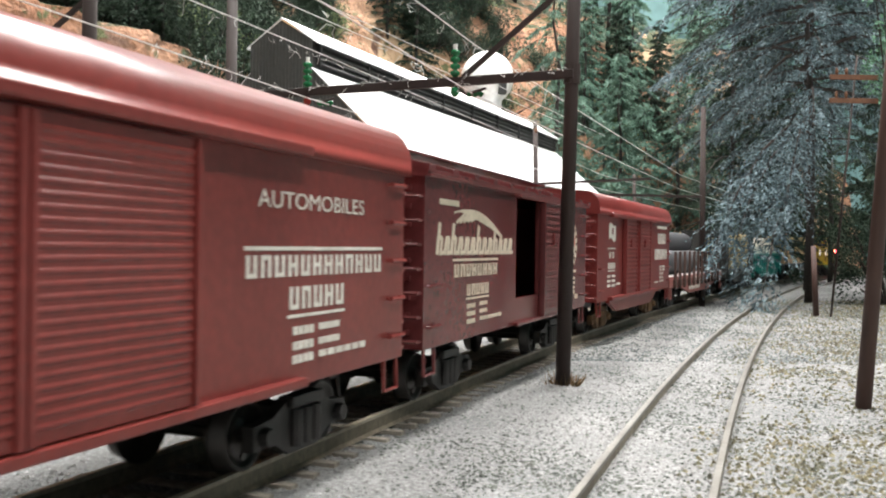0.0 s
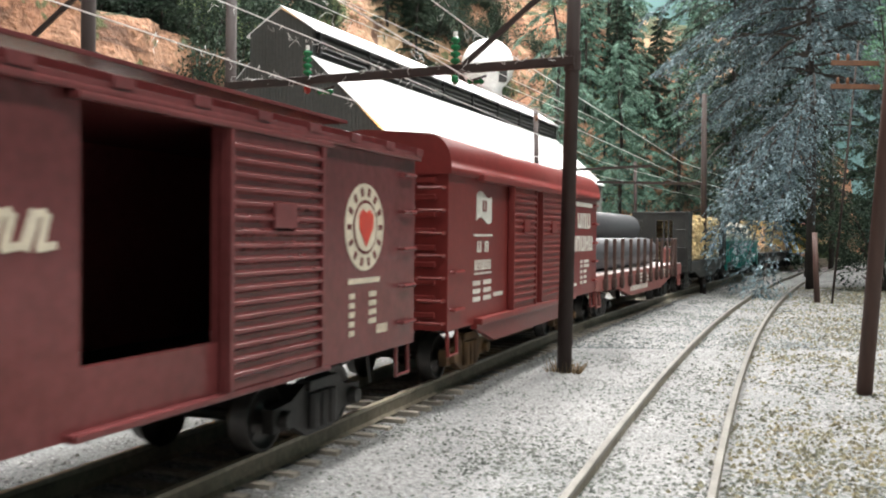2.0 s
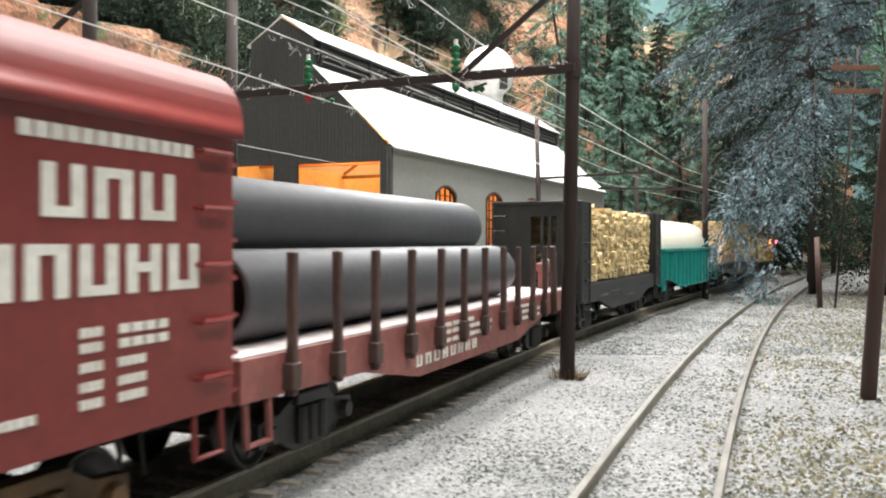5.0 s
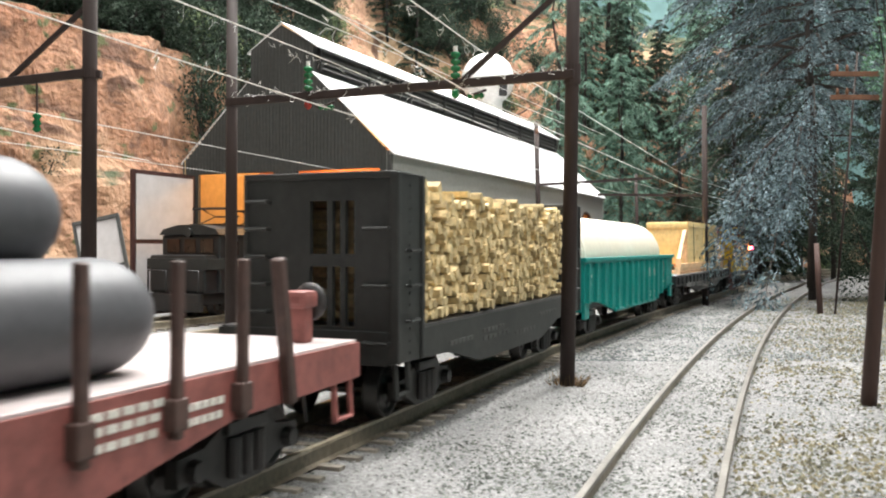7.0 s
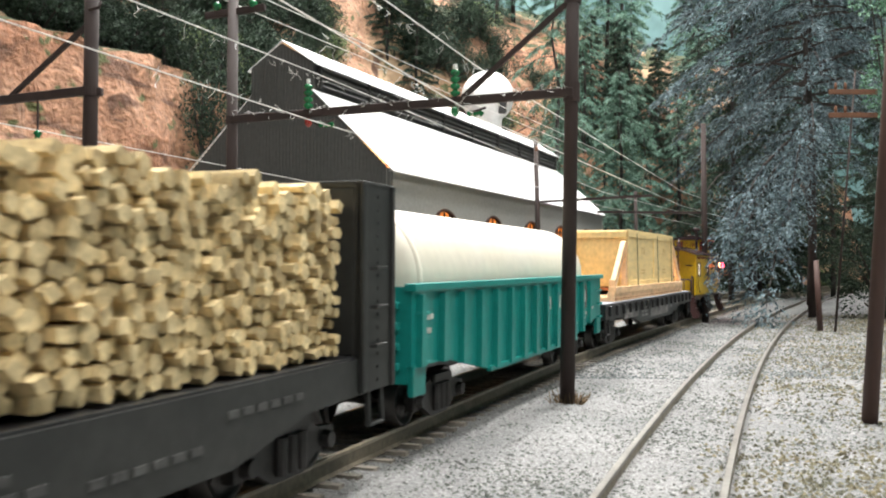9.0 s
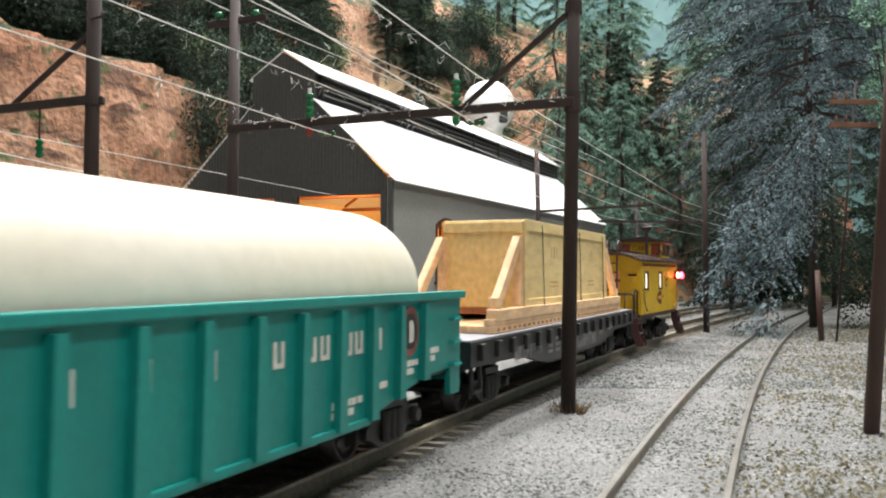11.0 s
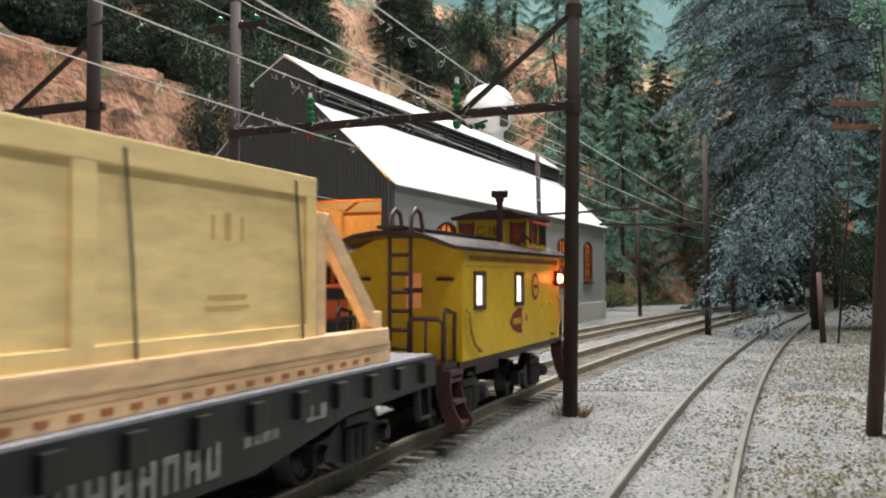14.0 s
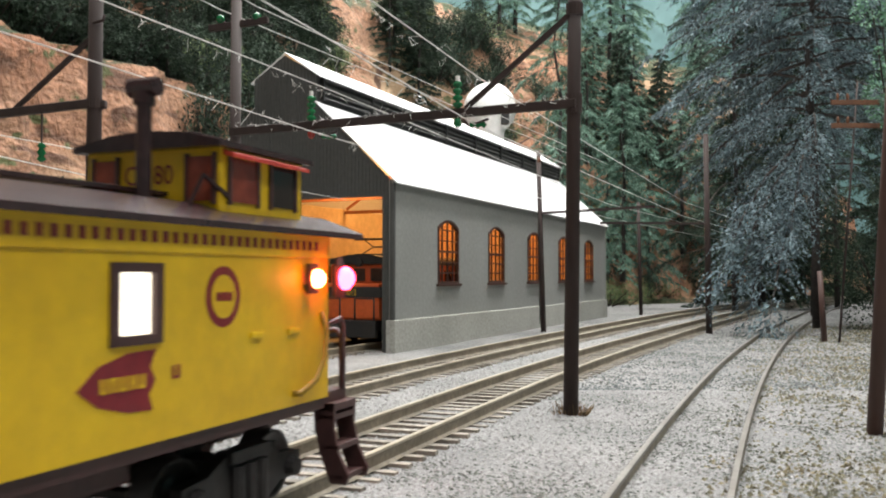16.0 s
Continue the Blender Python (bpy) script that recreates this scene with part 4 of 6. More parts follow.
rnd = random.Random(77)
spots = [(2.6, 100, 0, 1.1), (3.0, 85, 0, 1.0), (3.3, 105, 0, 1.1), (3.4, 112, 0, 0.75), (3.75, 106, 0, 0.7), (4.05, 70, 0, 0.6), (4.25, 95, 0, 0.8), (4.45, 72, 0, 0.6), (4.6, 110, 0, 0.9), (4.85, 64, 0, 0.55), (5.0, 100, 0, 0.8),
         (5.15, 150, 0, 0.9), (5.45, 120, 0, 0.6), (5.6, 158, 0, 0.8), (5.85, 150, 0, 0.75), (6.62, 128, 0, 0.95), (6.75, 150, 0, 1.0), (6.9, 172, 0, 0.6), (7.3, 175, 0, 0.55), (7.55, 190, 0, 0.5), (7.1, 108, 0, 0.55), (7.35, 118, 0, 0.5),
         (7.3, 16, 1, 0.9), (7.55, 30, 1, 0.9), (7.8, 14, 1, 0.9), (7.9, 60, 1, 0.9), (8.1, 30, 1, 1.0), (8.3, 12, 1, 1.0), (8.45, 70, 1, 1.0), (8.7, 26, 1, 1.1), (9.0, 14, 1, 1.1), (9.2, 60, 1, 1.1), (9.5, 24, 1, 1.2), (9.9, 40, 1, 1.3),
         (6.43, 150, 0, 0.95), (6.56, 162, 0, 0.9), (5.3, 140, 0, 0.8), (5.55, 150, 0, 0.7), (5.75, 146, 0, 0.6), (8.3, 60, 0, 1.1), (8.5, 90, 0, 1.2), (8.65, 60, 0, 1.0), (8.45, 130, 0, 1.0), (8.75, 130, 0, 1.1), (8.15, 100, 0, 0.9), (9.0, 100, 0, 1.2), (7.9, 210, 1, 1.0), (8.2, 240, 1, 1.2), (8.5, 200, 1, 1.1), (8.8, 170, 1, 1.2), (9.2, 190, 1, 1.3), (9.7, 160, 1, 1.4), (2.2, 90, 0, 1.0)]
for u, d, kind, size in spots:
    on_hill(u, d, kind, rnd.uniform(0, 360), size)
dark_woods = [(380, 1050, 2.4), (480, 1180, 2.7), (560, 1000, 2.5), (650, 1220, 2.9), (560, 900, 2.2), (640, 920, 2.6), (760, 1080, 2.9), (330, 930, 2.2)]
for x, y, size in dark_woods:
    t = copy_thing(kinds[0], at_mm(x, y, -3, rnd.uniform(0, 360)))
    t.scale = (size, size, size)
shrub_kinds = [bush("shrub", "small dark green shrub on a rock ledge", "hillside shrubs", NEEDLE_DARK, 22, 26, 2000, 1.9, 61, at_mm(-236, 520, 70)),
               bush("shrub", "yellow-green shrub on a rock ledge", "hillside shrubs", SHRUB, 20, 20, 1900, 1.9, 62, at_mm(170, 905, 5))]
for i in range(116):
    u, d = rnd.uniform(2.6, 8.9), rnd.choice((66, 78, 92, 108, 122, 165, 190)) + rnd.uniform(-6, 8)
    if i < 26:
        u, d = rnd.uniform(3.4, 5.3), rnd.uniform(56, 128)
    elif i < 60:
        u, d = rnd.uniform(7.3, 10.4), rnd.uniform(-4, 46)
    elif i < 78:
        u, d = rnd.uniform(6.5, 8.2), rnd.uniform(100, 200)
    elif i < 96:
        u, d = rnd.uniform(4.6, 5.95), rnd.uniform(95, 185)
    if u < 4.5 and d < 96:
        d = 96 + 0.5 * d
    if 5.95 < u < 6.55 and d > 112:
        continue
    p = hill_point(u, d)
    s = copy_thing(shrub_kinds[0 if rnd.random() < (0.85 if u < 6.5 else 0.5) else 1], Matrix.Translation((p.x * MM, p.y * MM, (p.z - 5) * MM)) @ pose(0, 0, 0, 0, 0, rnd.uniform(0, 360)))
    k = rnd.uniform(0.7, 1.6)
    s.scale = (k, k, k)

for u0, u1, d0, d1, count in ((3.1, 4.4, 94, 126, 34), (4.5, 5.2, 26, 100, 38), (4.8, 5.85, 128, 162, 44), (4.7, 5.2, 60, 128, 16), (6.7, 7.55, 142, 182, 26), (8.1, 9.1, 50, 150, 26)):
    for i in range(count):
        u, d = rnd.uniform(u0, u1), rnd.uniform(d0, d1)
        p = hill_point(u, d)
        k = rnd.uniform(0.8, 1.5)
        s = copy_thing(shrub_kinds[0 if rnd.random() < 0.9 else 1], Matrix.Translation((p.x * MM, p.y * MM, (p.z - 6) * MM)) @ pose(0, 0, 0, 0, 0, rnd.uniform(0, 360)))
        s.scale = (k, k, k * rnd.uniform(0.9, 1.4))

# white dome among the trees
dome = thing("dome_tank", "white round-topped tank with a dark hatch among the trees", "tank", "", at_mm(43, 800, 0))
part("shell", Shape().lathe([(0, 13), (164, 13)] + [(187 - 24 * math.cos(a), 24 * math.sin(a)) for a in np.linspace(0.6, 3.12, 14)], "z", (0, 0, 0), 28), DOME_WHITE, dome)
part("hatch", Shape().box(9, 16, -22, -12, 170, 180, 0.5), LOUVRE, dome)

# pale framed panel leaning by the shed tracks
panel = thing("leaning_panel", "pale grey framed panel leaning on the cliff foot", "panel", "", at_mm(-168, 452, 0, 8, -12, -13))
part("board", Shape().box(-10.5, 10.5, 0, 1.2, 1, 50), PANEL_PALE, panel)
for x0, x1, z0, z1 in ((-12, -10.3, 0, 52), (10.3, 12, 0, 52), (-10.3, 10.3, 50, 52), (-10.3, 10.3, 24, 25.4), (-10.3, 10.3, 0, 1.6)):
    part("frame_bar", Shape().box(x0, x1, -0.8, 1.6, z0, z1, 0.15), SIDING_SHADE_TRIM, panel)


# ---- the train ----
SPEED, EASE = 69.611, -0.11678
WHEEL_R = 4.9
ROLLING, WHEELS = [], []


def train_s(s0, t):
    return s0 - SPEED * t - EASE * t * (t - 16.0)


def car_pose(s, b):
    """A car whose trucks stand b before and behind its middle on the main track."""
    x0, y0, _ = main_line(s - b)
    x1, y1, _ = main_line(s + b)
    return Matrix.Translation(((x0 + x1) / 2 * MM, (y0 + y1) / 2 * MM, 0)) @ Matrix.Rotation(math.atan2(y1 - y0, x1 - x0), 4, "Z")


def rolling(name, label, category, s0, b, group="train"):
    car = thing(name, label, category, group, car_pose(s0, b))
    ROLLING.append((car, s0, b))
    return car


def wheel_mesh():
    sh = Shape()
    for side in (-1, 1):
        prof = [(side * 7.2, 5.5), (side * 7.7, 5.5), (side * 7.9, WHEEL_R), (side * 9.9, WHEEL_R - 0.1), (side * 9.9, 4.2), (side * 9.5, 4.0), (side * 9.3, 1.9), (side * 9.8, 1.6), (side * 9.8, 0.6)]
        sh.lathe(prof, "y", (0, 0, 0), 22)
        for i in range(4):
            a = i * math.pi / 2
            sh.rod((2.9 * math.cos(a), side * 9.35, 2.9 * math.sin(a)), (2.9 * math.cos(a), side * 9.55, 2.9 * math.sin(a)), 0.55, 6)
    sh.rod((0, -11.5, 0), (0, 11.5, 0), 0.9, 8)
    return sh.mesh("wheelset", WHEEL)


wheel_data = wheel_mesh()


def side_frame(material, h=10.5):
    """One cast side frame with its journals and springs, on the -y side."""
    sh, zc = Shape(), RAIL_TOP + WHEEL_R
    sh.prism([(-h - 2.6, zc - 1.6), (-h - 2.6, zc + 1.8), (-h + 2.2, zc + 2.2), (-4.2, zc + 4.2), (4.2, zc + 4.2), (h - 2.2, zc + 2.2), (h + 2.6, zc + 1.8), (h + 2.6, zc - 1.6), (h - 2.4, zc - 1.4), (4.0, zc - 3.6), (-4.0, zc - 3.6), (-h + 2.4, zc - 1.4)], "y", -12.8, -11.0)
    for x in (-h, h):
        sh.rod((x, -12.6, zc), (x, -14.0, zc), 1.5, 10, 1.2)
    for x in (-2.6, 0, 2.6):
        sh.rod((x, -13.2, zc - 2.6), (x, -13.2, zc + 2.6), 0.95, 8)
    sh.box(-4.4, 4.4, -13.7, -11.2, zc + 3.0, zc + 4.6, 0.2)
    return sh.mesh("side_frame", material)


def bolster(material):
    zc = RAIL_TOP + WHEEL_R
    return Shape().prism([(-12, zc - 1.2), (12, zc - 1.2), (12, zc + 2.4), (4, zc + 2.8), (4, zc + 5.6), (-4, zc + 5.6), (-4, zc + 2.8), (-12, zc + 2.4)], "x", -2.4, 2.4).mesh("truck", material)


truck_black, truck_tan = (bolster(TRUCK), side_frame(TRUCK)), (bolster(TRUCK), side_frame(TRUCK_TAN))


def add_trucks(car, b, data=None, label=""):
    base, frame_data = data or truck_black
    for x in (-b, b):
        tr = alike("truck", base, car, at_mm(x, 0))
        if label:
            tagged(tr, label)
        alike("side_frame", frame_data, tr)
        alike("side_frame", frame_data, tr, at_mm(0, 0, 0, 180))
        for dx in (-10.5, 10.5):
            w = alike("wheelset", wheel_data, tr, at_mm(dx, 0, RAIL_TOP + WHEEL_R))
            WHEELS.append((w, dx))


def add_couplers(car, half, z=12.0):
    for e in (-1, 1):
        part("coupler", Shape().box(e * (half - 3), e * (half + 3.6), -1.4, 1.4, z - 1.4, z + 1.4, 0.3).box(e * (half + 2.6), e * (half + 6.0), -2.2, 1.0, z - 2.0, z + 2.0, 0.5).rod((e * (half + 3), -1.5, z), (e * (half + 3), -2.5, z - 7), 0.3, 6), TRUCK, car)


def bars(car, name, x0, x1, z0, z1, count, y, material, gap=0.28, split=True, seed=1):
    """A line of plain bars, as wide as the lettering that stood there."""
    rnd = random.Random(seed)
    sh = Shape()
    step = (x1 - x0) / count
    for i in range(count):
        a = x0 + i * step + step * gap / 2
        b = a + step * (1 - gap)
        if split and step > 1.2:
            w = (b - a)
            sh.box(a, a + w * 0.32, y - 0.12, y + 0.05, z0, z1)
            sh.box(b - w * 0.32, b, y - 0.12, y + 0.05, z0, z1)
            zz = z0 + (z1 - z0) * rnd.choice((0.0, 0.42, 0.8))
            sh.box(a + w * 0.3, b - w * 0.3, y - 0.12, y + 0.05, zz, zz + (z1 - z0) * 0.2)
        else:
            sh.box(a, b, y - 0.12, y + 0.05, z0, z1)
    return part(name, sh, material, car)


def disc(car, name, x, z, r, y, material, rx=None, n=28, proud=0.1):
    prof = [(x + (rx or r) * math.cos(2 * math.pi * i / n), z + r * math.sin(2 * math.pi * i / n)) for i in range(n)]
    return part(name, Shape().prism(prof, "y", y - proud, y + 0.05), material, car)


def words(car, text, x0, x1, z0, z1, y, material, front=False):
    """Readable lettering on a side that faces -y, or on a front that faces -x."""
    data = bpy.data.curves.new("lettering", "FONT")
    data.body, data.extrude, data.resolution_u = text, 0.02, 3
    tmp = new("lettering", data)
    mesh = bpy.data.meshes.new_from_object(tmp.evaluated_get(bpy.context.evaluated_depsgraph_get()))
    bpy.data.objects.remove(tmp)
    co = np.empty(len(mesh.vertices) * 3)
    mesh.vertices.foreach_get("co", co)
    co = co.reshape(-1, 3)
    lo, hi = co.min(0), co.max(0)
    out = np.empty_like(co)
    out[:, 0] = (x0 + (co[:, 0] - lo[0]) / (hi[0] - lo[0]) * (x1 - x0)) * MM
    out[:, 2] = (z0 + (co[:, 1] - lo[1]) / (hi[1] - lo[1]) * (z1 - z0)) * MM
    out[:, 1] = (y - 0.08 - (co[:, 2] - lo[2])) * MM
    if front:
        out = out[:, [1, 0, 2]]
    mesh.vertices.foreach_set("co", np.ascontiguousarray(out).ravel())
    mesh.materials.clear()
    mesh.materials.append(material)
    ob = new("lettering", mesh)
    ob.parent = car
    return ob


def boxcar(name, label, s_lo, s_hi, material, opening=None, round_roof=True, roof_label="", eave=46.5, sill=15.5, top=52.0, ribs=False, lip=6.4):
    """Hollow car body; opening = (x0, x1) of an open doorway on the near side."""
    s0, half = (s_lo + s_hi) / 2, (s_hi - s_lo) / 2
    b = half - 25.0
    car = rolling(name, label, "boxcar", s0, b)
    Y = 17.5
    side = Shape()
    if opening:
        a, c = opening
        side.box(-half, a, -Y, -Y + 1.0, sill, eave, 0.0).box(c, half, -Y, -Y + 1.0, sill, eave, 0.0).box(a, c, -Y, -Y + 1.0, sill, sill + lip).box(a, c, -Y, -Y + 1.0, eave - 0.9, eave)
    else:
        side.box(-half, half, -Y, -Y + 1.0, sill, eave, 0.25)
    part("side", side, material, car)
    part("side", Shape().box(-half, half, Y - 1, Y, sill, eave), material, car)
    part("floor", Shape().box(-half + 1, half - 1, -Y + 1, Y - 1, sill, sill + 1.5), BLACK, car)
    for e in (-1, 1):
        x0, x1 = (half - 1.2, half) if e > 0 else (-half, -half + 1.2)
        end = part("end", Shape().box(x0, x1, -Y + 1, Y - 1, sill, eave + 1.5), material, car)
        for i in range(9):
            z = sill + 3 + i * 3.3
            part("end_rib", Shape().box(e * (half - 0.1), e * (half + 0.55), -Y + 2.5, Y - 2.5, z - 0.6, z + 0.6, 0.28), material, end)
        for i in range(7):
            z = sill + 1.5 + i * 4.4
            part("ladder_rung", Shape().path([(e * (half + 0.1), -Y + 0.6, z), (e * (half + 1.5), -Y + 0.6, z), (e * (half + 1.5), -Y + 5.6, z), (e * (half + 0.1), -Y + 5.6, z)], 0.34, 5), material, car)
        for i in range(5 if e > 0 else 2):
            z = sill + 4.0 + i * (6.2 if e > 0 else 7.5)
            xx = e * (half - 4.2)
            part("grab_iron", Shape().path([(xx - 2.6, -Y, z), (xx - 2.6, -Y - 0.9, z), (xx + 2.6, -Y - 0.9, z), (xx + 2.6, -Y, z)], 0.34, 5), material, car)
        part("step", Shape().path([(e * (half - 6.5), -Y + 0.6, sill), (e * (half - 6.5), -Y + 0.4, sill - 5), (e * (half - 1.5), -Y + 0.4, sill - 5), (e * (half - 1.5), -Y + 0.6, sill)], 0.4, 5), material, car)
    over = 0.9
    if round_roof:
        prof = [(-Y - over, eave - 0.3), (-Y - over, eave + 1.2)]
        for i in range(9):
            a = math.pi * (0.5 * i / 8)
            prof.append((-Y - over + 5.2 * (1 - math.cos(a)), eave + 1.2 + (top - eave - 2.3) * math.sin(a)))
        prof.append((0, top))
        prof += [(-u, v) for u, v in prof[-2::-1]]
    else:
        prof = [(-Y - over, eave - 0.3), (-Y - over, eave + 1.0), (0, top - 1.2), (Y + over, eave + 1.0), (Y + over, eave - 0.3)]
    sh = Shape().prism(prof, "x", -half - 0.8, half + 0.8)
    if round_roof:
        for f in sh.bm.faces:
            f.smooth = abs(f.normal.x) < 0.5
    roof = part("roof", sh, material, car, roof_label)
    if ribs:
        n = 11
        for i in range(n + 1):
            x = -half + 0.6 + (2 * half - 1.2) * i / n
            part("roof_rib", Shape().prism([(-Y - over - 0.3, eave + 0.6), (-Y - over - 0.3, eave + 1.7), (0, top - 0.1), (0, top - 1.2)], "x", x - 1.5, x + 1.5), material, roof)
            part("roof_rib", Shape().prism([(Y + over + 0.3, eave + 0.6), (Y + over + 0.3, eave + 1.7), (0, top - 0.1), (0, top - 1.2)], "x", x - 1.5, x + 1.5), material, roof)
        part("running_board", Shape().box(-half - 3, half + 3, -2.8, 2.8, top + 0.5, top + 1.1, 0.1), material, roof)
        part("eave_rail", Shape().box(-half, half, -Y - 1.2, -Y - 0.2, eave - 0.4, eave + 0.3, 0.2), material, car)
    part("centre_sill", Shape().box(-half + 2, half - 2, -3.5, 3.5, sill - 4.5, sill + 0.1).box(-6, 5, -7, -3, sill - 3.5, sill - 0.2, 0.5).rod((-24, 6, sill - 3), (-13, 6, sill - 3), 2.2, 12), BLACK, car)
    add_couplers(car, half)
    return car, half, b


def ribbed_door(car, x0, x1, z0, z1, material, y=-17.5, count=17, deep=0.5):
    door = part("door", Shape().box(x0, x1, y - 1.2, y - 0.15, z0, z1, 0.15), material, car)
    h = (z1 - z0 - 2.0) / count
    for i in range(count):
        z = z0 + 1.0 + h * (i + 0.5)
        part("door_rib", Shape().prism([(y - 1.2, z - h * 0.34), (y - 1.2 - deep, z - h * 0.1), (y - 1.2 - deep, z + h * 0.1), (y - 1.2, z + h * 0.34)], "x", x0 + 0.9, x1 - 0.9), material, door)
    part("door_stile", Shape().box(x0, x0 + 0.8, y - 1.7, y - 1.2, z0, z1, 0.1), material, door)
    part("door_stile", Shape().box(x1 - 0.8, x1, y - 1.7, y - 1.2, z0, z1, 0.1), material, door)
    if deep < 0.3:
        return door
    xm, zm = x0 + (x1 - x0) * 0.52, z0 + (z1 - z0) * 0.68
    part("placard", Shape().box(xm - 2.6, xm + 2.6, y - 1.95, y - 1.3, zm - 1.6, zm + 1.6, 0.1), material, door)
    return door


Y = -17.5
# automobile boxcar, oxide red, round roof
car, half, b = boxcar("boxcar", "oxide red steel automobile boxcar with white lettering and rounded roof", -103.0, 60.0, OXIDE, top=55.4)
o = -21.5
ribbed_door(car, -24.0, -0.4, 17.0, 45.6, OXIDE, -17.5, 24, 0.16)
ribbed_door(car, -0.0, 23.2, 17.0, 45.6, OXIDE, -17.5, 24, 0.16)
part("door_track", Shape().box(-26, 46.5, Y - 2.2, Y, 46.0, 47.4, 0.3), OXIDE, car)
part("door_track", Shape().box(-26, 46.5, Y - 1.8, Y, 15.6, 16.8, 0.2), OXIDE, car)
words(car, "AUTOMOBILES", 14.8 - o, 44.2 - o, 39.0, 41.2, Y, WHITE_INK)
bars(car, "lettering", 12.0 - o, 51.0 - o, 30.2, 33.0, 12, Y, WHITE_INK)
bars(car, "lettering_line", 12.0 - o, 51.0 - o, 33.6, 34.1, 1, Y, WHITE_INK, 0, False)
bars(car, "lettering", 22.2 - o, 38.2 - o, 25.8, 28.8, 5, Y, WHITE_INK)
bars(car, "lettering_line", 22.2 - o, 38.2 - o, 24.7, 25.1, 1, Y, WHITE_INK, 0, False)
for z in (22.4, 20.4, 18.6):
    bars(car, "lettering", 23.4 - o, 29.2 - o, z, z + 1.1, 4, Y, WHITE_INK, 0.2, False)
    bars(car, "lettering", 30.5 - o, (36.8 if z > 19 else 45.5) - o, z + 0.2, z + 1.1, 6, Y, WHITE_INK, 0.2, False)
add_trucks(car, b)

# brown boxcar with ribbed panel roof and an open door
car, half, b = boxcar("boxcar", "brown-red steel boxcar with an open sliding door and panel roof", 70.3, 206.8, OXIDE_DARK, (128.0 - 138.55, 149.2 - 138.55), False, "", 47.4, 15.5, 54.0, True)
o = 138.55
ribbed_door(car, 149.2 - o, 171.5 - o, 16.2, 46.2, OXIDE_DARK)
part("door_track", Shape().box(126 - o, 174 - o, Y - 1.7, Y, 46.2, 47.0, 0.25), OXIDE_DARK, car)
part("door_track", Shape().box(126 - o, 174 - o, Y - 1.4, Y, 15.4, 16.2, 0.2), OXIDE_DARK, car)
# name in script, kept as plain strokes
script = Shape()
rnd = random.Random(9)
xs = np.linspace(76.5 - o, 121.5 - o, 13)
for i, x in enumerate(xs):
    tall = i in (0, 2, 6, 9)
    script.slab((x, Y - 0.05, 32.8), (x + 1.3, Y - 0.05, 38.8 if tall else 36.2), 0.15, 1.15)
    script.slab((x + 1.7, Y - 0.05, 32.8), (x + 2.6, Y - 0.05, 36.0), 0.15, 0.9)
    script.slab((x + 0.9, Y - 0.06, 35.8), (x + 2.5, Y - 0.06, 36.1), 0.15, 0.7)
    script.slab((x + 1.4, Y - 0.06, 32.9), (x + 3.6, Y - 0.06, 33.2), 0.15, 0.7)
part("lettering", script, CREAM_INK, car, "cream script strokes on the side")
tail = [(85.5 + 31 * u - o, 41.2 + 1.6 * math.sin(u * 3.0) - 4.6 * u * u) for u in np.linspace(0, 1, 12)]
part("emblem", Shape().prism([*tail, *[(x, z - 0.35 - 2.6 * math.sin(math.pi * min(1, (11 - i) / 11.0 + 0.12)) * (0.35 + 0.65 * (1 - i / 11.0))) for i, (x, z) in list(enumerate(tail))[::-1]]], "y", Y - 0.12, Y + 0.05), CREAM_INK, car, "cream comet-tail swoosh")
for i in range(5):
    part("emblem_ray", Shape().slab((86.5 + i * 2.2 - o, Y - 0.1, 39.0 + i * 0.15), (91.5 + i * 2.2 - o, Y - 0.1, 41.0), 0.2, 0.5), CREAM_INK, car)
bars(car, "lettering", 77.5 - o, 88 - o, 42.3, 43.4, 11, Y, CREAM_INK, 0.2, False)
bars(car, "lettering_line", 85.0 - o, 113.8 - o, 31.4, 31.9, 1, Y, CREAM_INK, 0, False)
bars(car, "lettering", 85.4 - o, 113.4 - o, 28.2, 30.8, 8, Y, CREAM_INK)
bars(car, "lettering", 93.0 - o, 107.5 - o, 24.2, 26.6, 5, Y, CREAM_INK)
bars(car, "lettering_line", 93.0 - o, 107.5 - o, 23.4, 23.8, 1, Y, CREAM_INK, 0, False)
for z in (21.6, 20.0, 18.4):
    bars(car, "lettering", 93.4 - o, 98.6 - o, z, z + 0.9, 4, Y, CREAM_INK, 0.2, False)
    bars(car, "lettering", 101.5 - o, (106.5 if z > 19 else 117) - o, z + 0.2, z + 1.0, 6, Y, CREAM_INK, 0.2, False)
disc(car, "emblem", 187.0 - o, 35.4, 6.7, Y, CREAM_INK, None, 32, 0.10)
disc(car, "emblem_ring", 187.0 - o, 35.4, 4.2, Y - 0.1, OXIDE_DARK, None, 28, 0.08)
disc(car, "emblem_field", 187.0 - o, 35.4, 3.7, Y - 0.18, CREAM_INK, None, 28, 0.08)
part("emblem_heart", Shape().prism([(187 - o, 32.4), (189.4 - o, 35.2), (189.5 - o, 37.2), (188.2 - o, 38.2), (187 - o, 37.5), (185.8 - o, 38.2), (184.5 - o, 37.2), (184.6 - o, 35.2)], "y", Y - 0.36, Y - 0.2), RED_INK, car, "red heart-shaped emblem")
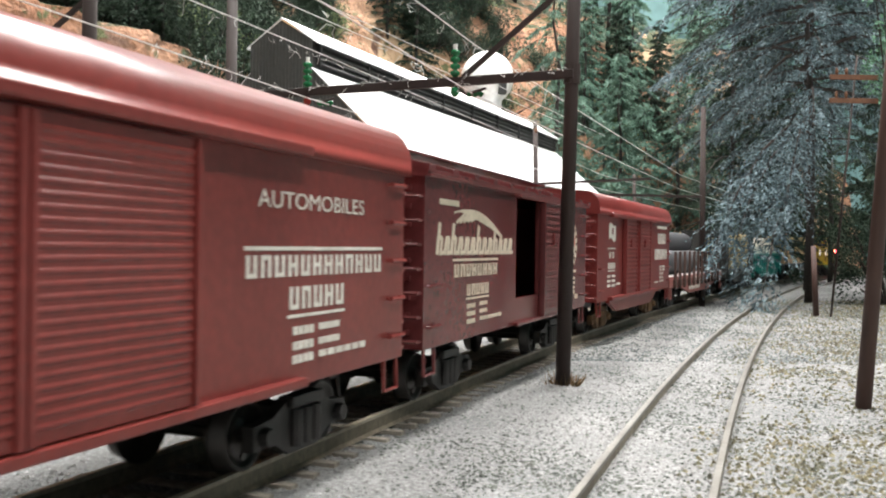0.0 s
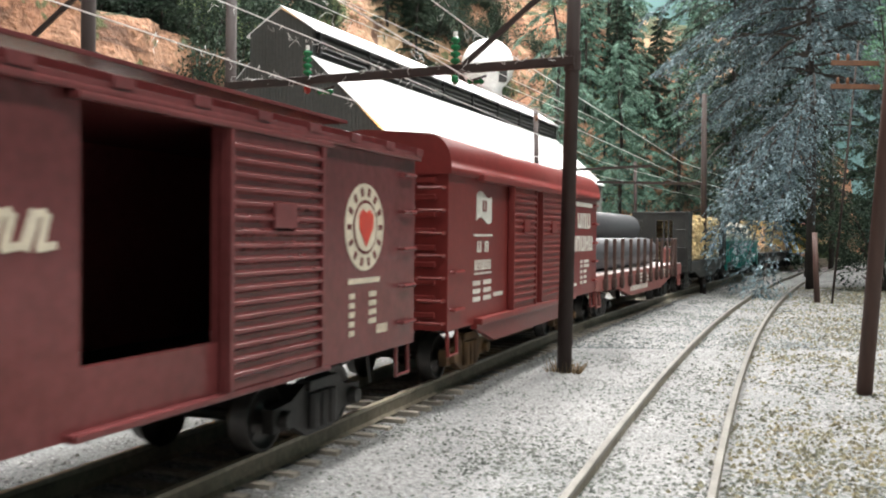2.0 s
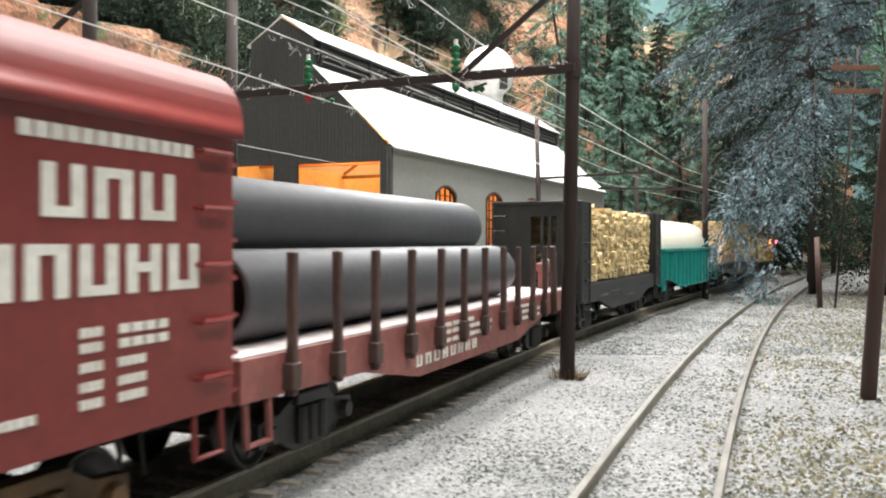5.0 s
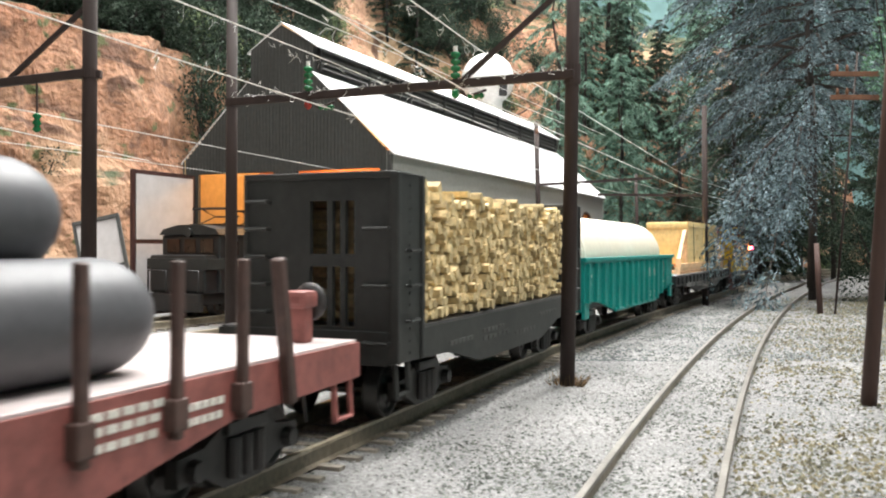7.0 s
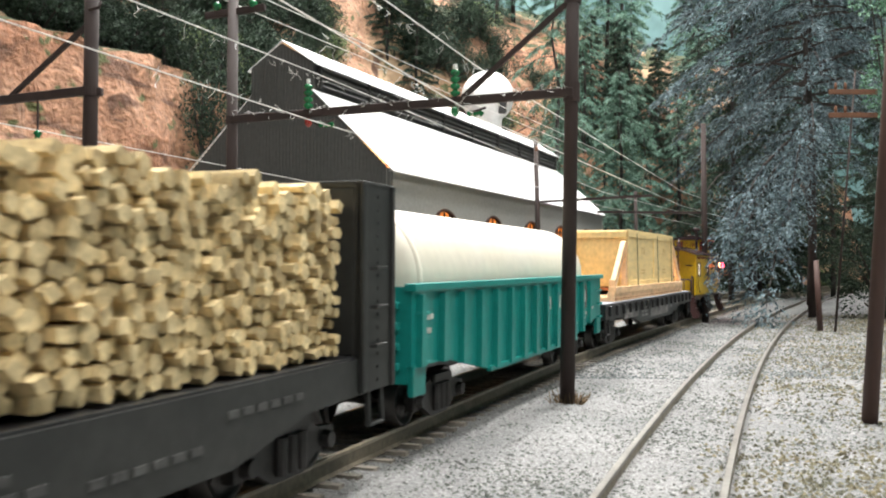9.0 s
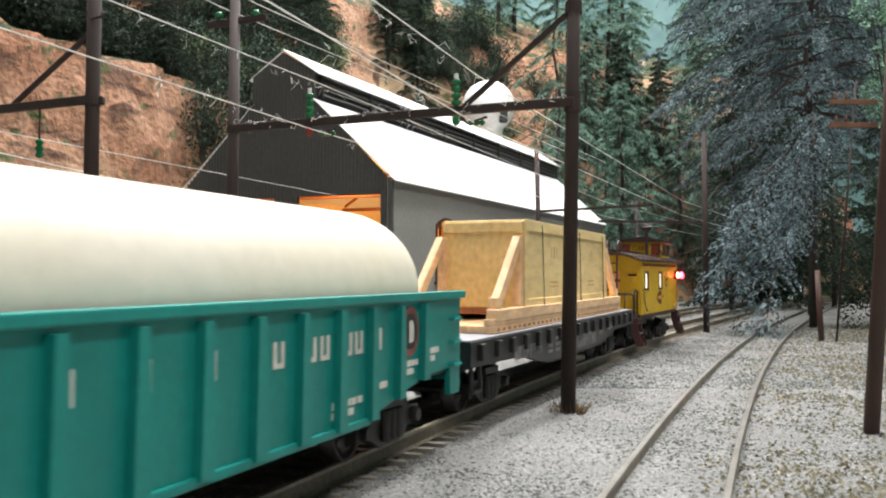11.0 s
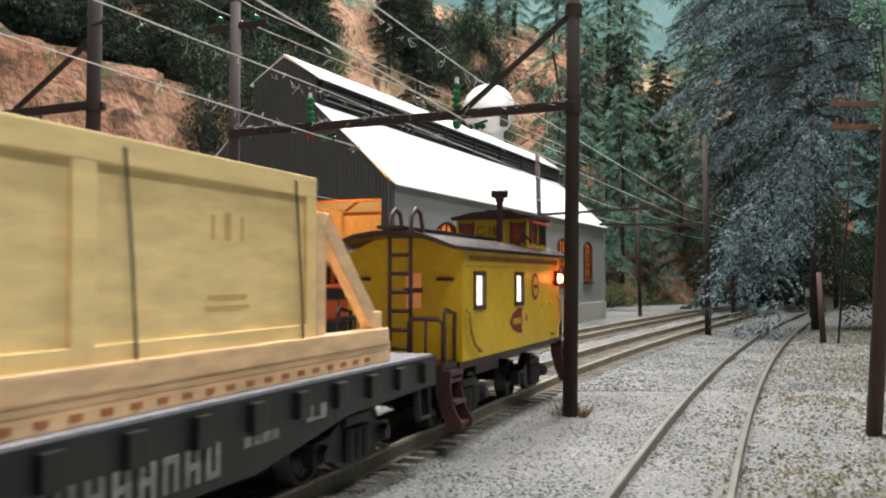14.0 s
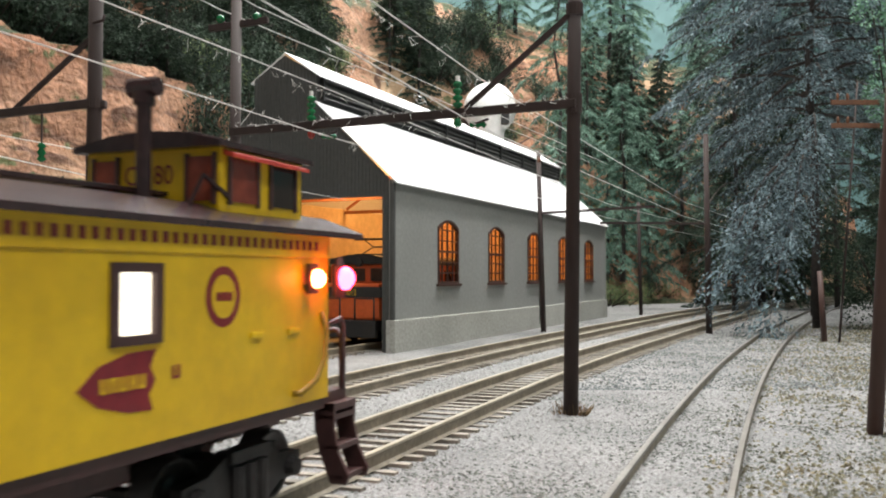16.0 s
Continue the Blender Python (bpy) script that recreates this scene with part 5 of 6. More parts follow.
for i in range(14):
    a = 2 * math.pi * i / 14
    part("emblem_mark", Shape().slab((187 - o + 4.8 * math.cos(a), Y - 0.12, 35.4 + 4.8 * math.sin(a)), (187 - o + 6.1 * math.cos(a), Y - 0.12, 35.4 + 6.1 * math.sin(a)), 0.16, 0.8), OXIDE_DARK, car)
bars(car, "lettering", 181.5 - o, 192.5 - o, 26.8, 27.6, 9, Y, CREAM_INK, 0.2, False)
for z in (24.6, 23.2, 21.8, 20.4, 19.0):
    bars(car, "lettering", 181.8 - o, 183.6 - o, z, z + 0.8, 2, Y, CREAM_INK, 0.2, False)
    if z > 20:
        bars(car, "lettering", 188.6 - o, 191.2 - o, z, z + 0.8, 3, Y, CREAM_INK, 0.2, False)
bars(car, "lettering", 191.5 - o, 195.5 - o, 18.6, 20.0, 3, Y, CREAM_INK, 0.2)
add_trucks(car, b)

# bright red double-door boxcar
car, half, b = boxcar("boxcar", "bright oxide red double-door boxcar with white lettering and rounded roof", 224.8, 363.4, OXIDE_BRIGHT, (282.4 - 294.1, 288.4 - 294.1), top=55.2, lip=2.4)
o = 294.1
ribbed_door(car, 263.0 - o, 283.0 - o, 16.8, 45.8, OXIDE_BRIGHT)
ribbed_door(car, 288.0 - o, 310.5 - o, 16.8, 45.8, OXIDE_BRIGHT)
part("door_track", Shape().box(240.0 - o, 326 - o, Y - 2.1, Y, 45.6, 47.0, 0.3), OXIDE_BRIGHT, car)
part("door_track", Shape().box(240.0 - o, 326 - o, Y - 2.0, Y, 15.4, 16.8, 0.3), OXIDE_BRIGHT, car)
part("side_sill", Shape().prism([(240 - o, 15.8), (326 - o, 15.8), (326 - o, 14.5), (314 - o, 11.0), (252 - o, 11.0), (240 - o, 14.5)], "y", Y - 0.8, Y + 0.6), OXIDE_BRIGHT, car)
flag = Shape()
fl = [(241.0 + 10 * u - o, 0.7 * math.sin(u * 6.0)) for u in np.linspace(0, 1, 9)]
flag.prism([*[(x, 43.0 + d) for x, d in fl], *[(x, 37.4 + d) for x, d in fl[::-1]]], "y", Y - 0.12, Y + 0.05)
part("emblem", flag, WHITE_INK, car, "white flag emblem")
bars(car, "emblem_mark", 244.5 - o, 247.6 - o, 39.4, 41.8, 1, Y - 0.1, OXIDE_BRIGHT, 0.2)
bars(car, "lettering_line", 239.5 - o, 251.5 - o, 34.0, 34.5, 1, Y, WHITE_INK, 0, False)
bars(car, "lettering", 240.6 - o, 250.2 - o, 30.6, 33.0, 2, Y, WHITE_INK, 0.5)
bars(car, "lettering", 240.0 - o, 251.0 - o, 26.8, 29.0, 5, Y, WHITE_INK)
bars(car, "lettering_line", 240.0 - o, 251.0 - o, 25.9, 26.3, 1, Y, WHITE_INK, 0, False)
for z in (23.6, 21.9, 20.2):
    bars(car, "lettering", 239.2 - o, 244.0 - o, z, z + 1.0, 4, Y, WHITE_INK, 0.2, False)
    bars(car, "lettering", 246.0 - o, 251.2 - o, z, z + 1.0, 4, Y, WHITE_INK, 0.2, False)
bars(car, "lettering", 252.8 - o, 259.6 - o, 20.6, 21.5, 6, Y, WHITE_INK, 0.2, False)
bars(car, "lettering", 332.5 - o, 356.0 - o, 43.4, 44.8, 13, Y, WHITE_INK, 0.2, False)
bars(car, "lettering", 334.5 - o, 353.5 - o, 36.6, 41.4, 3, Y, WHITE_INK, 0.2)
bars(car, "lettering", 326.5 - o, 357.5 - o, 29.4, 34.2, 5, Y, WHITE_INK, 0.2)
for z in (25.6, 24.2, 22.4, 20.6, 19.0):
    bars(car, "lettering", 339.5 - o, 342.5 - o, z, z + 0.9, 3, Y, WHITE_INK, 0.2, False)
    bars(car, "lettering", 344.5 - o, (352.0 if z > 24 else 348.5) - o, z, z + 0.9, 4, Y, WHITE_INK, 0.2, False)
bars(car, "lettering", 326.8 - o, 334.6 - o, 18.8, 19.6, 7, Y, WHITE_INK, 0.2, False)
add_trucks(car, b, truck_tan, "weathered yellowish truck")


def flatcar(name, label, s_lo, s_hi, side_mat, deck_mat, belly=10.6):
    s0, half = (s_lo + s_hi) / 2, (s_hi - s_lo) / 2
    b = half - 24.0
    car = rolling(name, label, "flatcar", s0, b)
    for y0, y1 in ((-17.4, -16.0), (16.0, 17.4)):
        part("side_sill", Shape().prism([(-half, 20.2), (half, 20.2), (half, 15.0), (half * 0.62, 14.4), (half * 0.36, belly), (-half * 0.36, belly), (-half * 0.62, 14.4), (-half, 15.0)], "y", y0, y1), side_mat, car)
    part("deck", Shape().box(-half + 0.4, half - 0.4, -17.0, 17.0, 19.0, 20.6, 0.15), deck_mat, car)
    for e in (-1, 1):
        part("end_sill", Shape().box(min(e * half, e * (half - 1.6)), max(e * half, e * (half - 1.6)), -16, 16, 14.6, 20.4, 0.2), side_mat, car)
        part("step", Shape().path([(e * (half - 7), -16.6, 15), (e * (half - 7), -16.9, 9.5), (e * (half - 2), -16.9, 9.5), (e * (half - 2), -16.6, 15)], 0.55, 5), side_mat, car)
    part("centre_sill", Shape().box(-half + 2, half - 2, -3.5, 3.5, 10.5, 19.2).box(-14, 14, 4, 12, 11, 18, 0.4).rod((-30, -7, 14), (-17, -7, 14), 2.8, 12), BLACK, car)
    add_couplers(car, half)
    add_trucks(car, b)
    return car, half, s0, b


# red flatcar with stakes and pipes
car, half, s0, b = flatcar("flatcar", "faded red flatcar with brown side stakes", 365.6, 537.0, SALMON, DECK_PALE)
o = s0
stakes = [376, 388.5, 401, 415, 428.7, 441.5, 454.7, 468.0, 479.3, 492.7, 504.7]
for i, s in enumerate(stakes):
    lean = 0.3 * math.sin(i * 5.1)
    part("stake", Shape().slab((s - o, -18.2, 14.5), (s - o + lean, -18.2, 33.2), 1.25, 1.25, 0.2), BROWN, car)
    part("stake_pocket", Shape().box(s - o - 1.2, s - o + 1.2, -19.0, -17.3, 15.4, 18.8, 0.25), BROWN, car)
    if i % 2 == 0:
        part("stake", Shape().slab((s - o, 18.2, 14.5), (s - o - lean, 18.2, 33.2), 1.5, 1.5, 0.25), BROWN, car)
part("stake", Shape().slab((515.5 - o, -18.2, 14.5), (512.5 - o, -18.2, 33.2), 1.6, 1.6, 0.25), BROWN, car)
part("brake_post", Shape().box(529 - o, 531.6 - o, -12.5, -9.5, 20.4, 27.0, 0.6).box(528 - o, 532.4 - o, -13.0, -9.0, 25.6, 28.2, 0.8), SALMON, car)
bw = part("brake_wheel", Shape().lathe([(0, 0.8), (0.4, 2.6), (0.9, 2.9), (1.2, 2.2), (1.3, 0.6)], "x", (532.4 - o, -11, 26.4), 16), TRUCK, car)
for k, (a, c) in enumerate(((428, 450), (448, 462), (481, 492), (495, 503))):
    for z in (15.2, 16.8, 18.2)[: 3 - k % 2]:
        bars(car, "lettering", a - o, c - o - (z % 2), z, z + 0.8, 5, -17.45, WHITE_INK, 0.25, False)
bars(car, "lettering", 418 - o, 452 - o, 12.4, 14.4, 8, -17.45, WHITE_INK, 0.4)
for yy, zz, xa, xb in ((-7.0, 20.6 + 6.4, 374.0, 499.5), (7.0, 20.6 + 6.4, 376.0, 504.0), (0.0, 20.6 + 17.2, 375.0, 493.0)):
    pipe = rolling("pipe", "smooth grey pipe lying on the flatcar deck", "pipe", s0, b, "pipe load")
    R = 6.4
    prof = [(xa - o + 40, R - 0.9), (xa - o, R - 0.9), (xa - o, R), (xb - o - 7, R)] + [(xb - o - 7 + 7 * math.sin(a), R * math.cos(a)) for a in np.linspace(0.15, 1.50, 8)]
    part("tube", Shape().lathe(prof, "x", (0, yy, zz), 32), PIPE, pipe)

# black bulkhead flatcar with pulpwood
car, half, s0, b = flatcar("bulkhead_flatcar", "dusty black bulkhead flatcar carrying stacked pulpwood", 550.6, 687.6, BLACK_DUSTY, BLACK)
o = s0
for e in (-1, 1):
    def ex(v):
        return e * (half - v)
    lo, hi = sorted((ex(0), ex(11.5)))
    xa, xb = sorted((ex(0.4), ex(1.6)))
    outer = part("bulkhead", Shape().box(xa, xb, -17.6, -8.2, 15, 47), BLACK_DUSTY, car, "black slotted steel bulkhead")
    part("panel", Shape().box(xa, xb, 2.0, 17.6, 15, 47), BLACK_DUSTY, outer)
    for z0, z1 in ((42.5, 47), (31.2, 33.4), (15, 21)):
        part("crossbar", Shape().box(xa, xb, -8.2, 2.0, z0, z1), BLACK_DUSTY, outer)
    part("bulkhead_side", Shape().box(lo, hi, -17.8, -16.8, 15, 47.2, 0.3), BLACK_DUSTY, outer)
    part("bulkhead_side", Shape().box(lo, hi, 16.8, 17.8, 15, 47.2, 0.3), BLACK_DUSTY, outer)
    if e > 0:
        part("inner_plate", Shape().box(ex(11.5), ex(10.4), -16.4, 16.8, 20.6, 46.2, 0.2), BLACK_DUSTY, outer)
    part("bulkhead_top", Shape().box(lo, hi, -17.8, 17.8, 46.2, 47.4, 0.3), BLACK_DUSTY, outer)
    part("bulkhead_post", Shape().box(min(ex(10.2), ex(11.5)), max(ex(10.2), ex(11.5)), -18.4, -16.4, 15, 47.2, 0.3), BLACK_DUSTY, outer)
    part("bulkhead_post", Shape().box(min(ex(-0.2), ex(1.0)), max(ex(-0.2), ex(1.0)), -18.4, -16.4, 15, 47.2, 0.3), BLACK_DUSTY, outer)
    for y in (-5.6, -2.6):
        part("slot_bar", Shape().box(min(ex(0.4), ex(1.6)), max(ex(0.4), ex(1.6)), y - 0.6, y + 0.6, 20, 44), BLACK_DUSTY, outer)
    for i in range(6):
        z = 18.5 + i * 4.8
        for yy in ((-16.5, -11.0), (11.5, 16.5)):
            if yy[0] < 0 and i % 2:
                continue
            part("rung", Shape().path([(ex(0.4), yy[0], z), (ex(-1.0), yy[0], z), (ex(-1.0), yy[1], z), (ex(0.4), yy[1], z)], 0.36, 5), BLACK_DUSTY, outer)
    for z in (22, 28, 34):
        part("rung", Shape().path([(ex(4), -17.8, z), (ex(4), -18.9, z), (ex(8), -18.9, z), (ex(8), -17.8, z)], 0.34, 5), BLACK_DUSTY, outer)
    for i in range(15):
        part("rivet", Shape().rod((ex(5.6), -17.8, 16.5 + i * 2.05), (ex(5.6), -18.05, 16.5 + i * 2.05), 0.28, 6), BLACK_DUSTY, outer)
for a, c, z in ((576, 590, 15.5), (596, 612, 16.2), (596, 616, 14.6), (620, 638, 13.6), (642, 660, 16.6)):
    bars(car, "lettering", a - o, c - o, z, z + 0.9, 6, -17.45, FAINT_INK, 0.3, False)
load = rolling("pulpwood_load", "stack of pale cut pulpwood logs piled between the bulkheads", "logs", s0, b)
rnd = random.Random(12)
log_kinds = []
for k in range(9):
    w, h = rnd.uniform(1.4, 2.7), rnd.uniform(1.4, 2.6)
    n = rnd.choice((4, 5, 6))
    a0 = rnd.uniform(0, 6.28)
    ln = rnd.uniform(14.5, 16.0)
    prof = [(w / 2 * 1.12 * math.cos(a0 + 2 * math.pi * i / n) * rnd.uniform(0.88, 1.1), h / 2 * 1.12 * math.sin(a0 + 2 * math.pi * i / n) * rnd.uniform(0.88, 1.1)) for i in range(n)]
    log_kinds.append(Shape().prism(prof, "y", -ln, ln).mesh("log", LOG))
x, count = 562.6 - o, 0
rest = Shape()
col = 0
while x < 673.0 - o:
    z = 21.7 + rnd.uniform(0, 0.6)
    top = 45.6 + 2.0 * noise.noise(Vector((x / 14.0, 3.0, 0))) - max(0, (x - 10) * 0.02)
    while z < top:
        m = at_mm(x + rnd.uniform(-0.55, 0.55), rnd.uniform(-1.3, 1.0), z, rnd.uniform(-2.5, 2.5), 0, rnd.uniform(0, 360))
        if x < 622 - o:
            alike("log", rnd.choice(log_kinds), load, m)
        else:
            w, h, n = rnd.uniform(0.75, 1.4), rnd.uniform(0.75, 1.35), rnd.choice((4, 5, 6))
            a0, dx, dy = rnd.uniform(0, 6.28), rnd.uniform(-0.5, 0.5), rnd.uniform(-1.3, 1.0)
            rest.prism([(x + dx + w * math.cos(a0 + 6.2832 * i / n) * rnd.uniform(0.88, 1.1), z + h * math.sin(a0 + 6.2832 * i / n) * rnd.uniform(0.88, 1.1)) for i in range(n)], "y", dy - 15.2, dy + 15.2)
        z += rnd.uniform(1.65, 2.2)
    x += rnd.uniform(1.75, 2.2)
    col += 1
tagged(part("log_pile", rest, LOG_REST, load), kind="stuff")

# teal gondola with a long white tank
s_lo, s_hi = 698.2, 859.8
s0, half = (s_lo + s_hi) / 2, (s_hi - s_lo) / 2
o, b = s0, half - 24
car = rolling("gondola", "bright teal steel gondola with ribbed fish-belly sides", "gondola", s0, b)
for sg in (-1, 1):
    y0, y1 = sorted((sg * 17.2, sg * 16.3))
    side = part("side", Shape().prism([(-half, 30.6), (half, 30.6), (half, 16.6), (half - 18, 16.2), (half - 42, 11.8), (-half + 42, 11.8), (-half + 18, 16.2), (-half, 16.6)], "y", y0, y1), TEAL, car)
    part("top_rail", Shape().box(-half - 0.6, half + 0.6, min(sg * 16.0, sg * 18.2), max(sg * 16.0, sg * 18.2), 29.8, 31.2, 0.25), TEAL, car)
    for i in range(14):
        x = 839.6 - 10.65 * i - o
        low = 16.4 if abs(x) > half - 18 else (11.9 if abs(x) < half - 42 else 16.2 - 4.4 * (half - 18 - abs(x)) / 24.0)
        ya = sg * 17.1
        yb = sg * 18.5
        part("rib", Shape().prism([(x - 1.3, low), (x + 1.3, low), (x + 0.8, 29.2), (x - 0.8, 29.2)], "y", min(ya, yb), max(ya, yb)), TEAL, side)
    part("bottom_rail", Shape().box(-half + 42, half - 42, min(sg * 16.6, sg * 17.9), max(sg * 16.6, sg * 17.9), 11.2, 12.4, 0.2), TEAL, car)
for e in (-1, 1):
    end = part("end", Shape().box(min(e * half, e * (half - 1)), max(e * half, e * (half - 1)), -16.3, 16.3, 13.5, 30.6), TEAL, car)
    for i in range(4):
        z = 16.5 + i * 3.6
        part("end_rib", Shape().box(min(e * (half - 0.2), e * (half + 1.0)), max(e * (half - 0.2), e * (half + 1.0)), -15, 15, z - 0.7, z + 0.7, 0.35), TEAL, end)
    for i in range(3):
        z = 17.0 + i * 4.4
        part("grab_iron", Shape().path([(e * (half - 6), -17.2, z), (e * (half - 6), -18.1, z), (e * (half - 2), -18.1, z), (e * (half - 2), -17.2, z)], 0.34, 5), TEAL, car)
    part("step", Shape().box(min(e * (half - 6), e * (half - 0.5)), max(e * (half - 6), e * (half - 0.5)), -17.4, -16.2, 11.2, 16.8, 0.2), TEAL, car)
part("floor", Shape().box(-half + 1, half - 1, -16.3, 16.3, 15.5, 17.0), BLACK, car)
part("centre_sill", Shape().box(-half + 2, half - 2, -3.5, 3.5, 10.5, 15.5), BLACK, car)
for i, x in enumerate((722.5, 733.0, 743.5, 754.5, 765.0, 776.0, 786.0, 790.6, 799.0, 802.8, 809.8, 813.4, 820.2)):
    bars(car, "lettering", x - 0.3 - o, x + 2.6 - o, 22.4, 25.8, 1, -17.25, WHITE_INK, 0.1)
disc(car, "emblem", 834.2 - o, 24.6, 4.3, -17.3, SALMON, 3.8, 30, 0.1)
disc(car, "emblem_field", 834.2 - o, 24.6, 3.1, -17.4, BLACK, 2.7, 26, 0.1)
part("emblem_mark", Shape().prism([(833.4 - o, 22.6), (835.2 - o, 22.9), (835.4 - o, 25.4), (834.6 - o, 26.6), (833.3 - o, 26.2)], "y", -17.6, -17.48), WHITE_INK, car, "white animal-shaped mark")
for a, c, z in ((829.5, 838, 18.6), (829.5, 836, 17.2), (806, 816, 15.0), (806, 813, 13.6), (842, 848, 20.0), (842, 846, 18.6), (819.5, 825, 16.2), (703, 708, 24.5), (703, 707, 22.0)):
    bars(car, "lettering", a - o, c - o, z, z + 1.0, 5, -17.25, WHITE_INK, 0.25, False)
add_couplers(car, half)
add_trucks(car, b)
tank = rolling("tank_load", "long ivory white cylindrical tank resting in the gondola", "tank", s0, b)
R = 14.6
prof = [(-half + 5, 4), (-half + 5.2, R - 4), (-half + 6.5, R - 1.2), (-half + 8, R)] + [(half - 20, R)] + [(half - 20 + 15.5 * math.sin(a), R * (0.35 + 0.65 * math.cos(a))) for a in np.linspace(0.15, 1.57, 9)] + [(half - 4.4, 3)]
part("shell", Shape().lathe(prof, "x", (0, 0, 31.4), 44), TANK_WHITE, tank)
part("band", Shape().lathe([(-half + 8.6, R - 0.5), (-half + 8.6, R + 0.35), (-half + 10.4, R + 0.35), (-half + 10.4, R - 0.5)], "x", (0, 0, 31.4), 44), TANK_WHITE, tank)

# black flatcar with a big wooden crate
car, half, s0, b = flatcar("flatcar", "black flatcar with a grey deck carrying a wooden crate", 868.0, 1051.0, BLACK, DECK, 10.8)
o = s0
for i in range(17):
    x = -half + 6 + i * (2 * half - 12) / 16
    part("stake_pocket", Shape().box(x - 1.4, x + 1.4, -18.4, -17.3, 16.0, 19.6, 0.25), BLACK, car)
bars(car, "lettering", 897 - o, 921 - o, 13.8, 17.0, 8, -17.45, GREY_INK, 0.35)
for z in (13.2, 14.8, 16.4):
    bars(car, "lettering", 926 - o, 931 - o, z, z + 0.8, 3, -17.45, GREY_INK, 0.2, False)
    bars(car, "lettering", 934 - o, 939 - o, z, z + 0.8, 3, -17.45, GREY_INK, 0.2, False)
bars(car, "lettering", 945 - o, 985 - o, 12.2, 16.0, 11, -17.45, GREY_INK, 0.3)
bars(car, "lettering", 989 - o, 997 - o, 14.4, 15.6, 4, -17.45, GREY_INK, 0.2, False)
bars(car, "lettering", 1003 - o, 1010 - o, 15.2, 17.2, 1, -17.45, GREY_INK, 0.2)
crate = rolling("wooden_crate", "large varnished yellow wooden crate on a braced pine skid", "crate", s0, b)
a, c = 913.5 - o, 1010.8 - o
part("skid", Shape().box(888.5 - o, 1035.0 - o, -15.6, 15.6, 20.6, 22.4, 0.25).box(888.5 - o, 1035.0 - o, -15.6, -11.8, 22.4, 24.0, 0.25).box(888.5 - o, 1035.0 - o, 11.8, 15.6, 22.4, 24.0, 0.25), PINE_PALE, crate)
part("beam", Shape().box(889.5 - o, 1034 - o, -15.9, -12.2, 23.4, 26.2, 0.3).box(889.5 - o, 1034 - o, 12.2, 15.9, 23.4, 26.2, 0.3), PINE_PALE, crate)
part("slip_strip", Shape().box(a, c, -14.6, 14.6, 24.0, 25.6), PINE_RED, crate)
box = part("box", Shape().box(a, c, -14.2, 14.2, 25.6, 48.6, 0.5), PINE, crate, "varnished yellow plywood box")
Yc = -14.2
for x0, x1 in ((a, a + 2.8), (966.0 - o - 1.6, 966.0 - o + 1.6), (c - 2.8, c)):
    part("batten", Shape().box(x0, x1, Yc - 0.7, Yc, 25.8, 47.8, 0.2), PINE, box)
part("batten", Shape().box(a, c, Yc - 0.75, Yc, 45.8, 48.8, 0.25), PINE, box)
part("batten", Shape().box(a, c, Yc - 0.65, Yc, 25.7, 28.0, 0.2), PINE, box)
for e, x in ((-1, a), (1, c)):
    part("batten", Shape().box(x + min(0, e * 0.7), x + max(0, e * 0.7), -14.2, 14.2, 45.4, 48.0, 0.2), PINE, box)
    for y in (-14.6, 12.4):
        part("post", Shape().box(x + min(e * 0.6, e * 3.2), x + max(e * 0.6, e * 3.2), y, y + 2.4, 26.0, 44.0, 0.2), PINE_PALE, crate)
        part("brace", Shape().slab((x + e * 20.5, y + 1.2, 26.6), (x + e * 2.8, y + 1.2, 43.2), 2.6, 3.0, 0.2), PINE_PALE, crate)
        part("block", Shape().box(x + min(e * 18.5, e * 21.8), x + max(e * 18.5, e * 21.8), y - 0.4, y + 2.8, 25.6, 29.0, 0.3), PINE_PALE, crate)
for i in range(34):
    x = 890 - o + i * 4.1
    part("nail_row", Shape().box(x, x + 1.6, -15.75, -15.55, 21.2, 21.9), PINE_RED, crate)
for x in (931.0 - o, 973.5 - o, 1007.0 - o):
    part("tie_down_cord", Shape().path([(x, -15.4, 20.8), (x - 0.3, -15.2, 26), (x - 1.0, -15.1, 36), (x - 2.2, -15.05, 47.6), (x - 2.4, -14.2, 48.5), (x - 2.4, 14.2, 48.5), (x - 1, 15.2, 26)], 0.19, 5), BLACK, crate)
for x in (943.5, 990.0):
    for dx, z0, z1, w in ((-3, 39, 42, 0.5), (0.0, 39.0, 42.4, 1.2), (3, 39, 42, 0.5), (0, 32.0, 32.5, 8), (0, 30.8, 31.2, 9)):
        part("faint_print", Shape().box(x + dx - w / 2 - o, x + dx + w / 2 - o, Yc - 0.06, Yc + 0.05, z0, z1), PRINT, box)

# yellow caboose
s_lo, s_hi = 1067.0, 1146.2
s0, half = (s_lo + s_hi) / 2, (s_hi - s_lo) / 2
o, b = s0, 26.0
car = rolling("caboose", "bright yellow caboose with a cupola, brown roof and red marker lamps", "caboose", s0, b)
W = 17.0
wins = [(1074.4 - o, 1080.6 - o), (1103.6 - o, 1109.8 - o)]
z0w, z1w = 28.4, 35.2
side = Shape()
edge = -half
for x0, x1 in wins:
    side.box(edge, x0, -W, -W + 1, 17.6, 40.0).box(x0, x1, -W, -W + 1, 17.6, z0w).box(x0, x1, -W, -W + 1, z1w, 40.0)
    edge = x1
side.box(edge, half, -W, -W + 1, 17.6, 40.0)
bmesh.ops.remove_doubles(side.bm, verts=side.bm.verts, dist=0.01)
body = part("body_side", side, YELLOW, car)
